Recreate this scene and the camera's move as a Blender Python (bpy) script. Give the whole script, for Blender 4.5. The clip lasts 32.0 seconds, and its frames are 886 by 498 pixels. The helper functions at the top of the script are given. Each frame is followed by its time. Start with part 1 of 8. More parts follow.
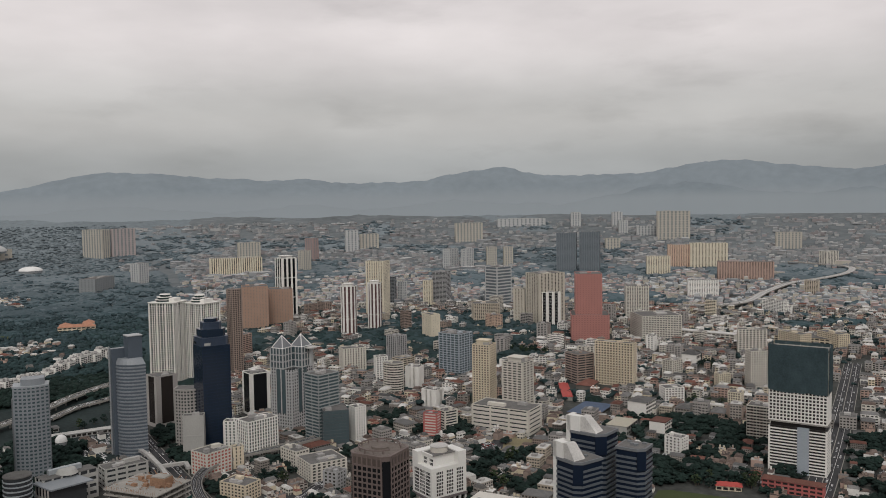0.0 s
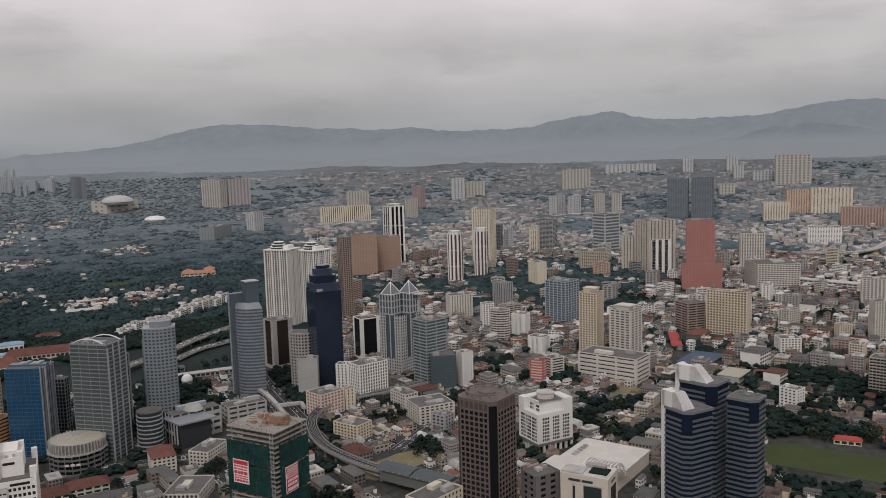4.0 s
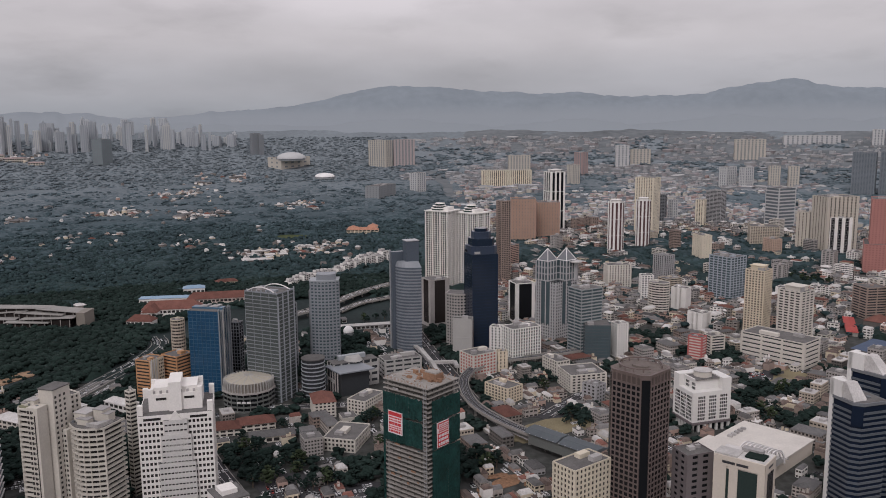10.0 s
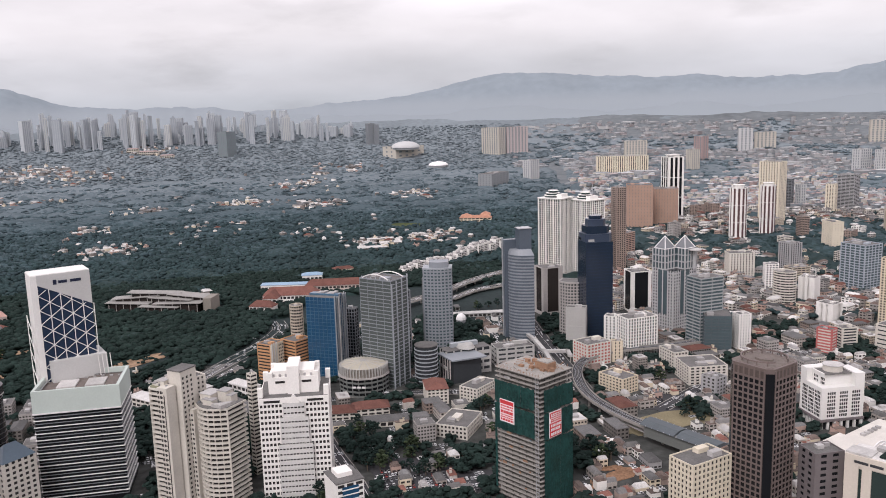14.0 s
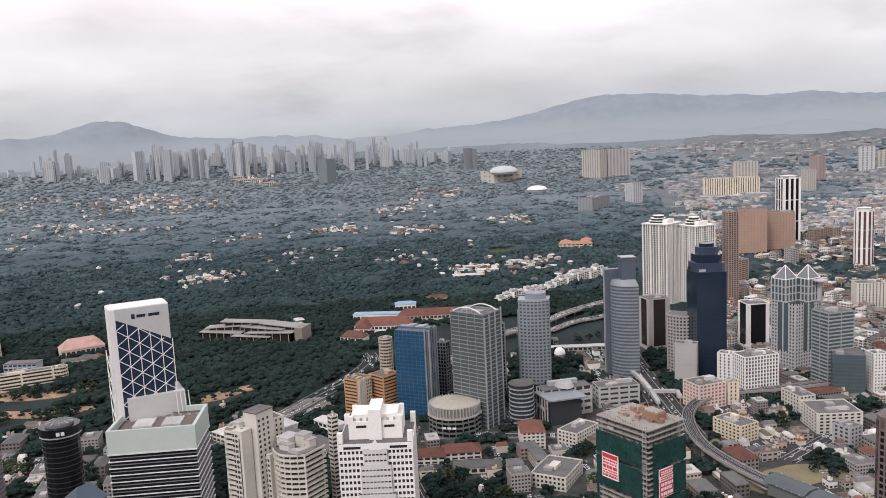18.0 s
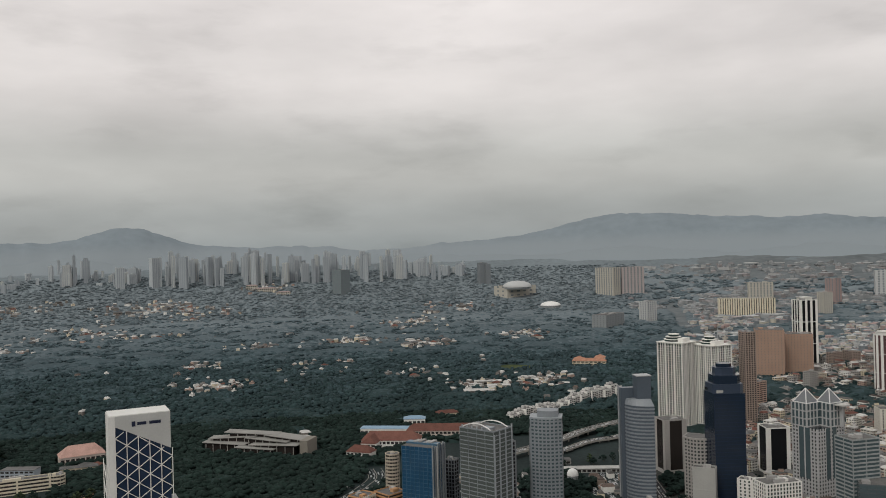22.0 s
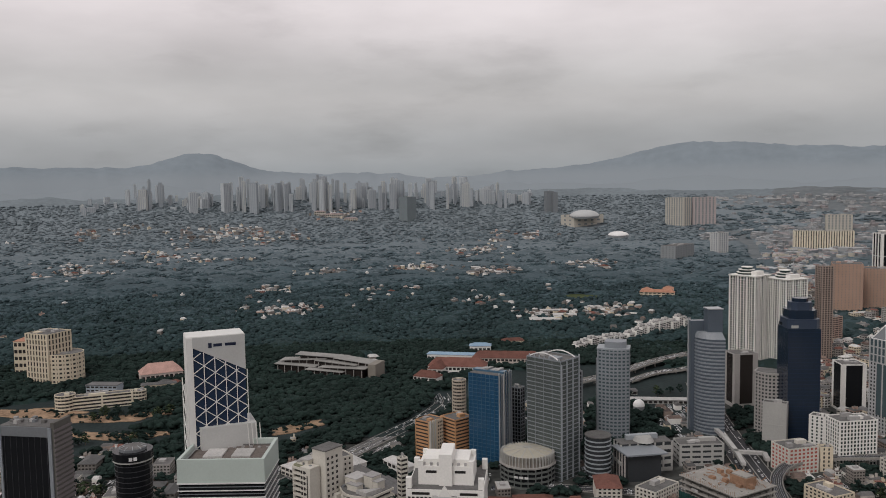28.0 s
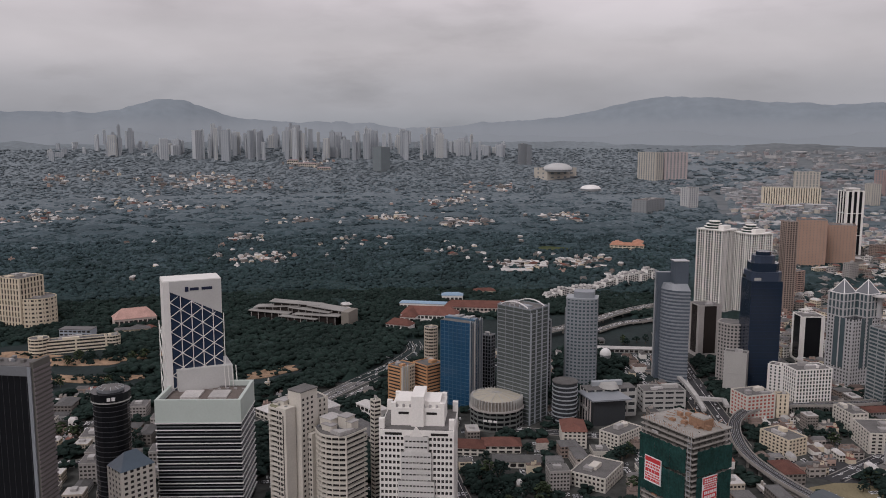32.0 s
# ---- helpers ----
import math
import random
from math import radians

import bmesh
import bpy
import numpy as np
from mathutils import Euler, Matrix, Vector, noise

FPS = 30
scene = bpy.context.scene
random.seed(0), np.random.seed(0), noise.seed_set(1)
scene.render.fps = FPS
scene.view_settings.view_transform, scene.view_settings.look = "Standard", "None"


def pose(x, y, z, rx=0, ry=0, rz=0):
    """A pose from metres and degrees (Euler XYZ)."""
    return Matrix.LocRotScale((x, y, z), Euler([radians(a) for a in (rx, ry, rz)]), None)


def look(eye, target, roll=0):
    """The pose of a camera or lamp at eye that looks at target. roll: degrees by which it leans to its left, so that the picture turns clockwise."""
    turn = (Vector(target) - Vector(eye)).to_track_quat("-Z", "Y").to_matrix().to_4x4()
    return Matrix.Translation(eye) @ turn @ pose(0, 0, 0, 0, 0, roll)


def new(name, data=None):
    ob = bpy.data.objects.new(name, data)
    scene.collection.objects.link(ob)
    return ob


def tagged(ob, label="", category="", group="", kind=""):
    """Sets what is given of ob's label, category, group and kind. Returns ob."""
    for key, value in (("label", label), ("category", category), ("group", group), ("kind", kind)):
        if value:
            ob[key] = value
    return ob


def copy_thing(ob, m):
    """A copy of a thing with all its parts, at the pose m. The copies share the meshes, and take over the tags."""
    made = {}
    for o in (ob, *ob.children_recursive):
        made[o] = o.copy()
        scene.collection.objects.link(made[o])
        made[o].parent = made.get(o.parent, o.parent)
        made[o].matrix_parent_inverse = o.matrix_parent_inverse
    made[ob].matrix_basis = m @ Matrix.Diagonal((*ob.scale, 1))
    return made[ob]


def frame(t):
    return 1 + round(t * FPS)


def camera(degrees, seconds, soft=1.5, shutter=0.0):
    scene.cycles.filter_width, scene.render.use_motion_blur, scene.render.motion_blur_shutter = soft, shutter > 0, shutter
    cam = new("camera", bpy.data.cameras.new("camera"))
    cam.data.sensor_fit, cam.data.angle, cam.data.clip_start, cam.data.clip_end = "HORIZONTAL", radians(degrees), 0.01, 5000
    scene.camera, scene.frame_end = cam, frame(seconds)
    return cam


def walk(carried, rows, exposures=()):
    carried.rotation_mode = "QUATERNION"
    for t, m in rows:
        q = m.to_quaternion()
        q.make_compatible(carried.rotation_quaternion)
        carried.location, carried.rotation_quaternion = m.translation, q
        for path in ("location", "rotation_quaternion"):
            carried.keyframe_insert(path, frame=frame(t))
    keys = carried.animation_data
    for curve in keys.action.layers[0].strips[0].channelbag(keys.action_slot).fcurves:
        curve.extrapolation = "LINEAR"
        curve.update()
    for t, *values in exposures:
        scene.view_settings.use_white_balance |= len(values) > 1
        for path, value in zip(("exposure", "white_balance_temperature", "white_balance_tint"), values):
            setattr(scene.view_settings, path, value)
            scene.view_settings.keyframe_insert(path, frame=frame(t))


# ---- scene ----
cam = camera(55.98, 32.0, soft=0.95)
EYE = 290.0
ROWS = [
    (0, 0.45, 2.76, -0.14, -24.324, -3.398, 0.806),
    (0.5, 0.84, 2.18, 0.03, -23.391, -3.85, 0.969),
    (1, 1.19, 1.81, -0.14, -22.545, -4.288, 1.09),
    (1.5, 0.84, 1.24, -0.06, -21.818, -4.735, 1.169),
    (2, 0.83, 0.26, -0.07, -21.09, -5.207, 1.268),
    (2.5, 1, -0, 0.11, -20.199, -5.654, 1.411),
    (3, 0.62, 0.47, 0.11, -19.192, -6.078, 1.459),
    (3.5, 0.28, 0.34, 0.19, -18.149, -6.483, 1.587),
    (4, 0.34, 2.1, -0.19, -17.082, -6.842, 1.631),
    (4.5, 0.77, 4.13, -0.16, -16.016, -7.229, 1.812),
    (6.5, 1.24, 4.5, -0.35, -11.818, -8.167, 1.969),
    (7, 1, 3.85, -0.4, -10.886, -8.224, 1.781),
    (7.5, 1.26, 2.6, -0.61, -10.093, -8.261, 1.638),
    (8, 1.08, 1.1, -0.34, -9.427, -8.34, 1.425),
    (8.5, 0.9, 0.51, 0.08, -8.639, -8.495, 1.148),
    (9, 0.47, 0.13, 0.49, -7.78, -8.683, 0.875),
    (9.5, 0.1, 0.33, 0.61, -6.889, -8.882, 0.65),
    (10, -0.27, 0, 1.1, -5.971, -9.1, 0.39),
    (10.5, -0.47, 0.16, 0.86, -5.057, -9.283, 0.278),
    (11, -0.51, 0.49, 0.75, -4.112, -9.484, 0.285),
    (11.5, -0.4, 0.74, 0.49, -3.149, -9.654, 0.522),
    (12, -0.44, 0.52, 0.1, -2.175, -9.741, 0.751),
    (12.5, -0.58, 0.23, 0.07, -1.217, -9.767, 1.001),
    (13, 0, -0, 0, -0.217, -9.777, 1.262),
    (13.5, -0.04, -0.35, 0.16, 0.648, -9.801, 1.456),
    (14, 1.08, 3.69, 0.41, 1.702, -9.797, 1.687),
    (14.5, 1.8, 9.97, -0.18, 2.842, -9.712, 1.892),
    (15, 2.6, 16.75, -1, 3.982, -9.699, 2.002),
    (15.5, 2.92, 23.41, -1.19, 5.072, -9.72, 2.073),
    (17.5, 4.12, 51.88, -1.43, 8.002, -9.203, 2.429),
    (18, 3.08, 57.55, -2, 8.462, -7.868, 2.784),
    (18.5, 1.51, 61.58, -1.63, 8.874, -5.812, 3.338),
    (19, 0.39, 64.44, -1.13, 9.318, -3.646, 3.771),
    (19.5, 0.21, 65.38, -1.59, 9.643, -1.461, 4.284),
    (20, 1.28, 62.37, -2.69, 9.838, 0.682, 4.588),
    (20.5, 2.66, 57.38, -3.1, 9.822, 2.973, 4.189),
    (21, 2.95, 55.7, -3.67, 9.62, 3.649, 3.256),
    (21.5, 2.97, 58.81, -3.8, 9.554, 2.155, 2.303),
    (22, 2.96, 65.12, -4.13, 9.465, -0.023, 1.464),
    (22.5, 2.21, 70.29, -4.24, 9.401, -2.247, 0.805),
    (23, 2.27, 73.25, -4.21, 9.408, -3.979, 0.429),
    (23.5, 1.06, 73.9, -3.99, 9.545, -5.098, 0.144),
    (24, 0.67, 74.29, -3.79, 9.862, -5.587, -0.046),
    (24.5, 0.19, 74.01, -3.71, 10.349, -5.604, -0.144),
    (25, -0.08, 73.86, -3.74, 11.013, -5.643, -0.176),
    (25.5, -0.24, 73.13, -3.88, 11.855, -5.71, -0.115),
    (26, -0.26, 73.2, -4.19, 12.851, -5.727, 0.178),
    (26.5, -1.03, 73.51, -4.18, 13.828, -5.849, 0.482),
    (28.5, -1.86, 68.46, -3.24, 13.771, -3.955, 1.048),
    (29, -1.63, 66.03, -3.35, 13.532, -2.692, 1.153),
    (29.5, -1.14, 63.42, -2.97, 13.395, -1.438, 1.078),
    (30, 0.3, 61.31, -3.58, 13.289, -0.224, 1.107),
    (30.5, 0.64, 61.39, -3.48, 13.221, -1.108, 1.023),
    (31, 1.14, 62.5, -4.25, 13.164, -3.836, 0.884),
    (31.5, 1.19, 62.17, -3.8, 13.027, -6.211, 0.561),
    (32, -0.15, 58.38, -4.47, 12.203, -8.235, -0.087),
]
EXPOSE = [(0.0, -0.1, 6440, 8), (2.0, -0.1, 6430, 9), (4.0, -0.13, 6390, 12), (7.0, -0.16, 6300, 17), (8.2, -0.15, 6285, 17), (9.0, -0.05, 6275, 17), (10.0, 0.0, 6265, 17), (11.5, 0.0, 6265, 17), (13.0, -0.08, 6255, 17), (13.4, 0.0, 6265, 17), (14.0, 0.72, 6265, 17), (15.0, 0.74, 6265, 17), (18.3, 0.67, 6280, 14), (18.8, 0.12, 6350, 10), (19.2, -0.1, 6430, 6), (22.5, -0.1, 6480, 5), (24.0, -0.1, 6400, 10), (29.0, -0.1, 6380, 11), (32.0, -0.1, 6310, 17)]
walk(cam, [(t, pose(x, y, EYE + z, 90 + pitch, roll, yaw)) for t, x, y, z, yaw, pitch, roll in ROWS], EXPOSE)

# ---- sky and light: a bright overcast afternoon ----
SUN_EL, SUN_AZ = radians(48), radians(205)
world = bpy.data.worlds.new("overcast_sky")
scene.world = world
world.use_nodes = True
wn, wl = world.node_tree.nodes, world.node_tree.links
wn.clear()


wout, wbg = wn.new("ShaderNodeOutputWorld"), wn.new("ShaderNodeBackground")
sky = wn.new("ShaderNodeTexSky")
sky.sky_type, sky.sun_disc, sky.sun_elevation, sky.sun_rotation = "NISHITA", False, SUN_EL, SUN_AZ
sky.dust_density, sky.air_density = 4.0, 1.5
coords = wn.new("ShaderNodeTexCoord")
split = wn.new("ShaderNodeSeparateXYZ")
wl.new(coords.outputs["Generated"], split.inputs[0])
stretch = wn.new("ShaderNodeMapping")
stretch.inputs["Scale"].default_value = (2.0, 2.0, 6.5)
wl.new(coords.outputs["Generated"], stretch.inputs["Vector"])
soft_cloud = wn.new("ShaderNodeTexNoise")
soft_cloud.inputs["Scale"].default_value, soft_cloud.inputs["Detail"].default_value, soft_cloud.inputs["Roughness"].default_value = 1.7, 5.0, 0.5
wl.new(stretch.outputs[0], soft_cloud.inputs["Vector"])
cloud_tone = wn.new("ShaderNodeMapRange")
for key, value in (("From Min", 0.3), ("From Max", 0.68), ("To Min", 0.82), ("To Max", 1.09)):
    cloud_tone.inputs[key].default_value = value
wl.new(soft_cloud.outputs["Fac"], cloud_tone.inputs["Value"])
wisp_stretch = wn.new("ShaderNodeMapping")
wisp_stretch.inputs["Scale"].default_value = (3.0, 3.0, 11.0)
wl.new(coords.outputs["Generated"], wisp_stretch.inputs["Vector"])
wisps = wn.new("ShaderNodeTexNoise")
wisps.inputs["Scale"].default_value, wisps.inputs["Detail"].default_value, wisps.inputs["Roughness"].default_value = 1.9, 6.0, 0.55
wl.new(wisp_stretch.outputs[0], wisps.inputs["Vector"])
wisp_tone = wn.new("ShaderNodeMapRange")
for key, value in (("From Min", 0.54), ("From Max", 0.74), ("To Min", 1.01), ("To Max", 0.86)):
    wisp_tone.inputs[key].default_value = value
wl.new(wisps.outputs["Fac"], wisp_tone.inputs["Value"])
cloud_all = wn.new("ShaderNodeMath")
cloud_all.operation = "MULTIPLY"
wl.new(cloud_tone.outputs[0], cloud_all.inputs[0])
wl.new(wisp_tone.outputs[0], cloud_all.inputs[1])
height = wn.new("ShaderNodeValToRGB")
height.color_ramp.interpolation = "EASE"
ramp = height.color_ramp.elements
ramp[0].position, ramp[0].color = 0.0, (0.36, 0.378, 0.388, 1)
ramp[1].position, ramp[1].color = 0.36, (0.99, 0.895, 0.89, 1)
for where, tone in ((0.035, (0.415, 0.42, 0.424, 1)), (0.10, (0.59, 0.567, 0.557, 1)), (0.20, (0.83, 0.758, 0.752, 1)), (0.75, (0.55, 0.53, 0.53, 1))):
    ramp.new(where).color = tone
wl.new(split.outputs["Z"], height.inputs["Fac"])
clouds = wn.new("ShaderNodeMix")
clouds.data_type, clouds.blend_type = "RGBA", "MULTIPLY"
clouds.inputs[0].default_value = 1.0
wl.new(height.outputs["Color"], clouds.inputs[6])
wl.new(cloud_all.outputs[0], clouds.inputs[7])
dim = wn.new("ShaderNodeMix")
dim.data_type, dim.blend_type = "RGBA", "MULTIPLY"
dim.inputs[0].default_value = 1.0
dim.inputs[7].default_value = (0.10, 0.10, 0.10, 1)
wl.new(sky.outputs[0], dim.inputs[6])
veil = wn.new("ShaderNodeMix")
veil.data_type = "RGBA"
veil.inputs[0].default_value = 0.93
wl.new(dim.outputs[2], veil.inputs[6])
wl.new(clouds.outputs[2], veil.inputs[7])
wl.new(veil.outputs[2], wbg.inputs["Color"])
wbg.inputs["Strength"].default_value = 1.0
wl.new(wbg.outputs[0], wout.inputs[0])

sun = new("sun", bpy.data.lights.new("sun", "SUN"))
sun.data.energy, sun.data.angle, sun.data.color = 1.15, radians(14), (1.0, 0.97, 0.93)
sun.matrix_world = look((0, 0, 900), (900 * math.cos(SUN_EL) * math.sin(SUN_AZ + math.pi), 900 * math.cos(SUN_EL) * math.cos(SUN_AZ + math.pi), 900 - 900 * math.sin(SUN_EL)))

# ---- materials ----
MATS = {}


def material(name, color, rough=0.8, metal=0.0, vary=0.12, scale=0.05, fine=0.8, bump=0.0, each=0.0, spec=0.5, island=0.0):
    """Procedural surface: broad stains and fine grain over one base colour; each, island: difference from object to object, piece to piece."""
    m = bpy.data.materials.new(name)
    m.use_nodes = True
    n, l = m.node_tree.nodes, m.node_tree.links
    bsdf = n["Principled BSDF"]
    geo = n.new("ShaderNodeNewGeometry")
    big, small = n.new("ShaderNodeTexNoise"), n.new("ShaderNodeTexNoise")
    for tex, s in ((big, scale), (small, fine)):
        tex.inputs["Scale"].default_value, tex.inputs["Detail"].default_value = s, 4.0
        l.new(geo.outputs["Position"], tex.inputs["Vector"])
    both = n.new("ShaderNodeMath")
    both.operation = "ADD"
    l.new(big.outputs["Fac"], both.inputs[0])
    l.new(small.outputs["Fac"], both.inputs[1])
    tone = n.new("ShaderNodeMapRange")
    for key, value in (("From Min", 0.6), ("From Max", 1.4), ("To Min", 1 - vary), ("To Max", 1 + vary)):
        tone.inputs[key].default_value = value
    l.new(both.outputs[0], tone.inputs["Value"])
    last = tone.outputs[0]
    for amount in (each, island):
        if not amount:
            continue
        info = n.new("ShaderNodeObjectInfo") if amount is each else geo
        spread, join = n.new("ShaderNodeMapRange"), n.new("ShaderNodeMath")
        spread.inputs["To Min"].default_value, spread.inputs["To Max"].default_value = 1 - amount, 1 + amount
        l.new(info.outputs["Random" if amount is each else "Random Per Island"], spread.inputs["Value"])
        join.operation = "MULTIPLY"
        l.new(last, join.inputs[0])
        l.new(spread.outputs[0], join.inputs[1])
        last = join.outputs[0]
    mix = n.new("ShaderNodeMix")
    mix.data_type, mix.blend_type = "RGBA", "MULTIPLY"
    mix.inputs[0].default_value = 1.0
    mix.inputs[6].default_value = (*color, 1)
    l.new(last, mix.inputs[7])
    l.new(mix.outputs[2], bsdf.inputs["Base Color"])
    bsdf.inputs["Roughness"].default_value, bsdf.inputs["Metallic"].default_value, bsdf.inputs["Specular IOR Level"].default_value = rough, metal, spec
    if bump:
        b = n.new("ShaderNodeBump")
        b.inputs["Strength"].default_value, b.inputs["Distance"].default_value = bump, 0.3
        l.new(small.outputs["Fac"], b.inputs["Height"])
        l.new(b.outputs[0], bsdf.inputs["Normal"])
    MATS[name] = m
    return m


def paint(name, r, g, b, **more):
    return material(name, (r, g, b), **more)


paint("white", .77, .75, .71, rough=.7, vary=.10)
paint("offwhite", .58, .55, .49, rough=.8, vary=.14)
paint("cream", .62, .54, .41, rough=.8, vary=.12)
paint("cream2", .64, .58, .46, rough=.8, vary=.12)
paint("beige", .48, .42, .34, rough=.8, vary=.12)
paint("beige2", .50, .46, .39, rough=.8, vary=.12)
paint("peach", .55, .40, .31, rough=.8, vary=.12)
paint("tanpink", .42, .30, .25, rough=.8, vary=.12)
paint("salmon", .40, .185, .16, rough=.75, vary=.10)
paint("salmonwin", .26, .115, .10, rough=.4)
paint("terracotta", .37, .245, .185, rough=.8, vary=.12)
paint("orangebrick", .50, .28, .14, rough=.8, vary=.12)
paint("brownpink", .30, .235, .20, rough=.8)
paint("brownstone", .150, .115, .104, rough=.6, vary=.12)
paint("purplegrey", .16, .14, .14, rough=.7)
paint("grey", .34, .34, .34, rough=.8)
paint("greydark", .16, .17, .18, rough=.6)
paint("greyblue", .33, .37, .41, rough=.6)
paint("stonegrey", .36, .34, .32, rough=.8)
paint("stonelight", .38, .375, .355, rough=.8)
paint("maroon", .085, .040, .040, rough=.5)
paint("redband", .42, .12, .11, rough=.8)
paint("creamred", .58, .50, .45, rough=.8)
paint("winred", .35, .08, .06, rough=.6)
paint("roofgrey", .155, .150, .145, spec=.15, island=0.3, rough=.9, vary=.3, scale=.12)
paint("roofred", .165, .078, .062, spec=.15, island=0.35, rough=.9, vary=.3, scale=.12, each=.25)
paint("rooftin", .132, .130, .128, spec=.15, island=0.45, rough=.6, vary=.3, scale=.12, each=.3)
paint("roofwhite", .52, .505, .485, island=0.3, rough=.7, vary=.25, scale=.1, each=.2)
paint("roofblue", .20, .30, .40, rough=.5, vary=.15, each=.15)
paint("roofslate", .085, .12, .155, rough=.4, vary=.15)
paint("housewall", .29, .265, .24, island=.35, rough=.85, vary=.3, each=.35)
paint("plant", .35, .34, .33, rough=.8, vary=.2, each=.2)
paint("winwarm", .028, .026, .025, rough=.3, spec=.2)
paint("glassgrey", .040, .044, .048, rough=.2, spec=.3)
paint("glassblack", .011, .012, .014, rough=.2, spec=.2)
paint("glassgreen", .032, .048, .044, rough=.2, spec=.3)
paint("glassteal", .075, .105, .115, rough=.12)
paint("glasstealdark", .09, .11, .12, rough=.2)
paint("glassgreengrey", .085, .10, .095, rough=.15)
paint("glassbrown", .03, .025, .023, rough=.2, spec=.25)
paint("greyglass", .15, .16, .15, rough=.35)
paint("greyglassband", .30, .32, .32, rough=.5)
paint("blueglass", .018, .07, .14, rough=.12)
paint("bluefin", .06, .13, .20, rough=.3)
paint("navyglass", .010, .017, .034, rough=.15, spec=.3)
paint("navyedge", .035, .05, .08, rough=.3)
# far walls and glass, with the haze of distance mixed into each colour
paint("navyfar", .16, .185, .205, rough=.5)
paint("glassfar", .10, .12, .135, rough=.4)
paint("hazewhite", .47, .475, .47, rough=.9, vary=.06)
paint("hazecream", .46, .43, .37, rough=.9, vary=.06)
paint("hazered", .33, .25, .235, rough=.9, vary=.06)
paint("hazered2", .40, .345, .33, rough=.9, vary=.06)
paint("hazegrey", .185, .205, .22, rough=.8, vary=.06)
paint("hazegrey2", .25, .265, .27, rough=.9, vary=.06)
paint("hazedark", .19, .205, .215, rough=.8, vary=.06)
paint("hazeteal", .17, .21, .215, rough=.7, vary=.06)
paint("concrete", .29, .275, .25, rough=.9, vary=.2, scale=.1)
paint("asphalt", .055, .055, .058, spec=.15, rough=.9, vary=.2, scale=.1)
paint("road_pale", .145, .142, .138, spec=.15, rough=.9, vary=.2)
paint("earth", .24, .14, .085, spec=.15, rough=1, vary=.6, scale=.09, fine=.5)
paint("grass", .060, .075, .032, spec=.15, rough=1, vary=.25, scale=.03)
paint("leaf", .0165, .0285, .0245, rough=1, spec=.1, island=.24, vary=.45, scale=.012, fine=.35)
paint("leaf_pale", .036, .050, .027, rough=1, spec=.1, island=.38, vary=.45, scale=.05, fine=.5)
# farther leaf colours: haze painted in, paler and bluer with range
paint("leaf_haze7", .158, .188, .204, rough=1, spec=.1, island=.12, vary=.2, scale=.005, fine=.06)
paint("leaf_haze1", .021, .036, .034, rough=1, spec=.1, island=.2, vary=.4, scale=.012, fine=.3)
paint("leaf_haze3", .043, .067, .074, rough=1, spec=.1, island=.2, vary=.4, scale=.008, fine=.15)
paint("leaf_haze5", .080, .110, .124, rough=1, spec=.1, island=.2, vary=.3, scale=.006, fine=.1)
paint("leaf_haze6", .118, .149, .165, rough=1, spec=.1, island=.2, vary=.25, scale=.005, fine=.08)
paint("bark", .10, .08, .06, rough=1)
paint("netgreen", .020, .088, .078, rough=.85, vary=.65, scale=.13, fine=.7)
paint("netdark", .080, .125, .140, rough=.9, vary=.3, scale=.09, fine=.6)
paint("signred", .55, .035, .04, rough=.6)
paint("signwhite", .75, .73, .72, rough=.6)
paint("steel", .42, .43, .44, rough=.45, metal=.3)
paint("carwhite", .7, .7, .7, rough=.3)
paint("cardark", .05, .05, .055, rough=.3)
paint("carsilver", .36, .37, .38, rough=.3)
paint("carred", .35, .05, .04, rough=.3)

# ---- building kit ----


def mesh_of(name, bm, mat):
    me = bpy.data.meshes.new(name)
    bm.to_mesh(me)
    bm.free()
    me.materials.append(MATS[mat] if isinstance(mat, str) else mat)
    return me


def part(name, data, mat, parent, label="", at=None):
    """One mesh object under a thing; data is a bmesh or a mesh that is shared."""
    me = data if isinstance(data, bpy.types.Mesh) else mesh_of(name, data, mat)
    ob = new(name, me)
    ob.parent = parent
    if at is not None:
        ob.matrix_basis = at
    if label:
        ob["label"] = label
    return ob


def thing(name, label, category, x, y, z, rot=0.0, group="", kind=""):
    e = new(name)
    e.matrix_basis = pose(x, y, z, 0, 0, rot)
    e.empty_display_size = 1
    return tagged(e, label, category, group, kind)


def add_box(bm, x0, y0, z0, x1, y1, z1):
    v = [bm.verts.new(p) for p in ((x0, y0, z0), (x1, y0, z0), (x1, y1, z0), (x0, y1, z0), (x0, y0, z1), (x1, y0, z1), (x1, y1, z1), (x0, y1, z1))]
    for f in ((3, 2, 1, 0), (4, 5, 6, 7), (0, 1, 5, 4), (1, 2, 6, 5), (2, 3, 7, 6), (3, 0, 4, 7)):
        bm.faces.new([v[i] for i in f])
    return v


def box(x0, y0, z0, x1, y1, z1):
    bm = bmesh.new()
    add_box(bm, x0, y0, z0, x1, y1, z1)
    return bm


def add_prism(bm, poly, z0, z1, top=None):
    """An upright prism over a polygon; top: the upper outline, where it differs."""
    top = top or poly
    a = [bm.verts.new((px, py, z0)) for px, py in poly]
    b = [bm.verts.new((px, py, z1)) for px, py in top]
    k = len(poly)
    bm.faces.new(a[::-1])
    bm.faces.new(b)
    for i in range(k):
        bm.faces.new((a[i], a[(i + 1) % k], b[(i + 1) % k], b[i]))


def prism(poly, z0, z1, top=None):
    bm = bmesh.new()
    add_prism(bm, poly, z0, z1, top)
    return bm


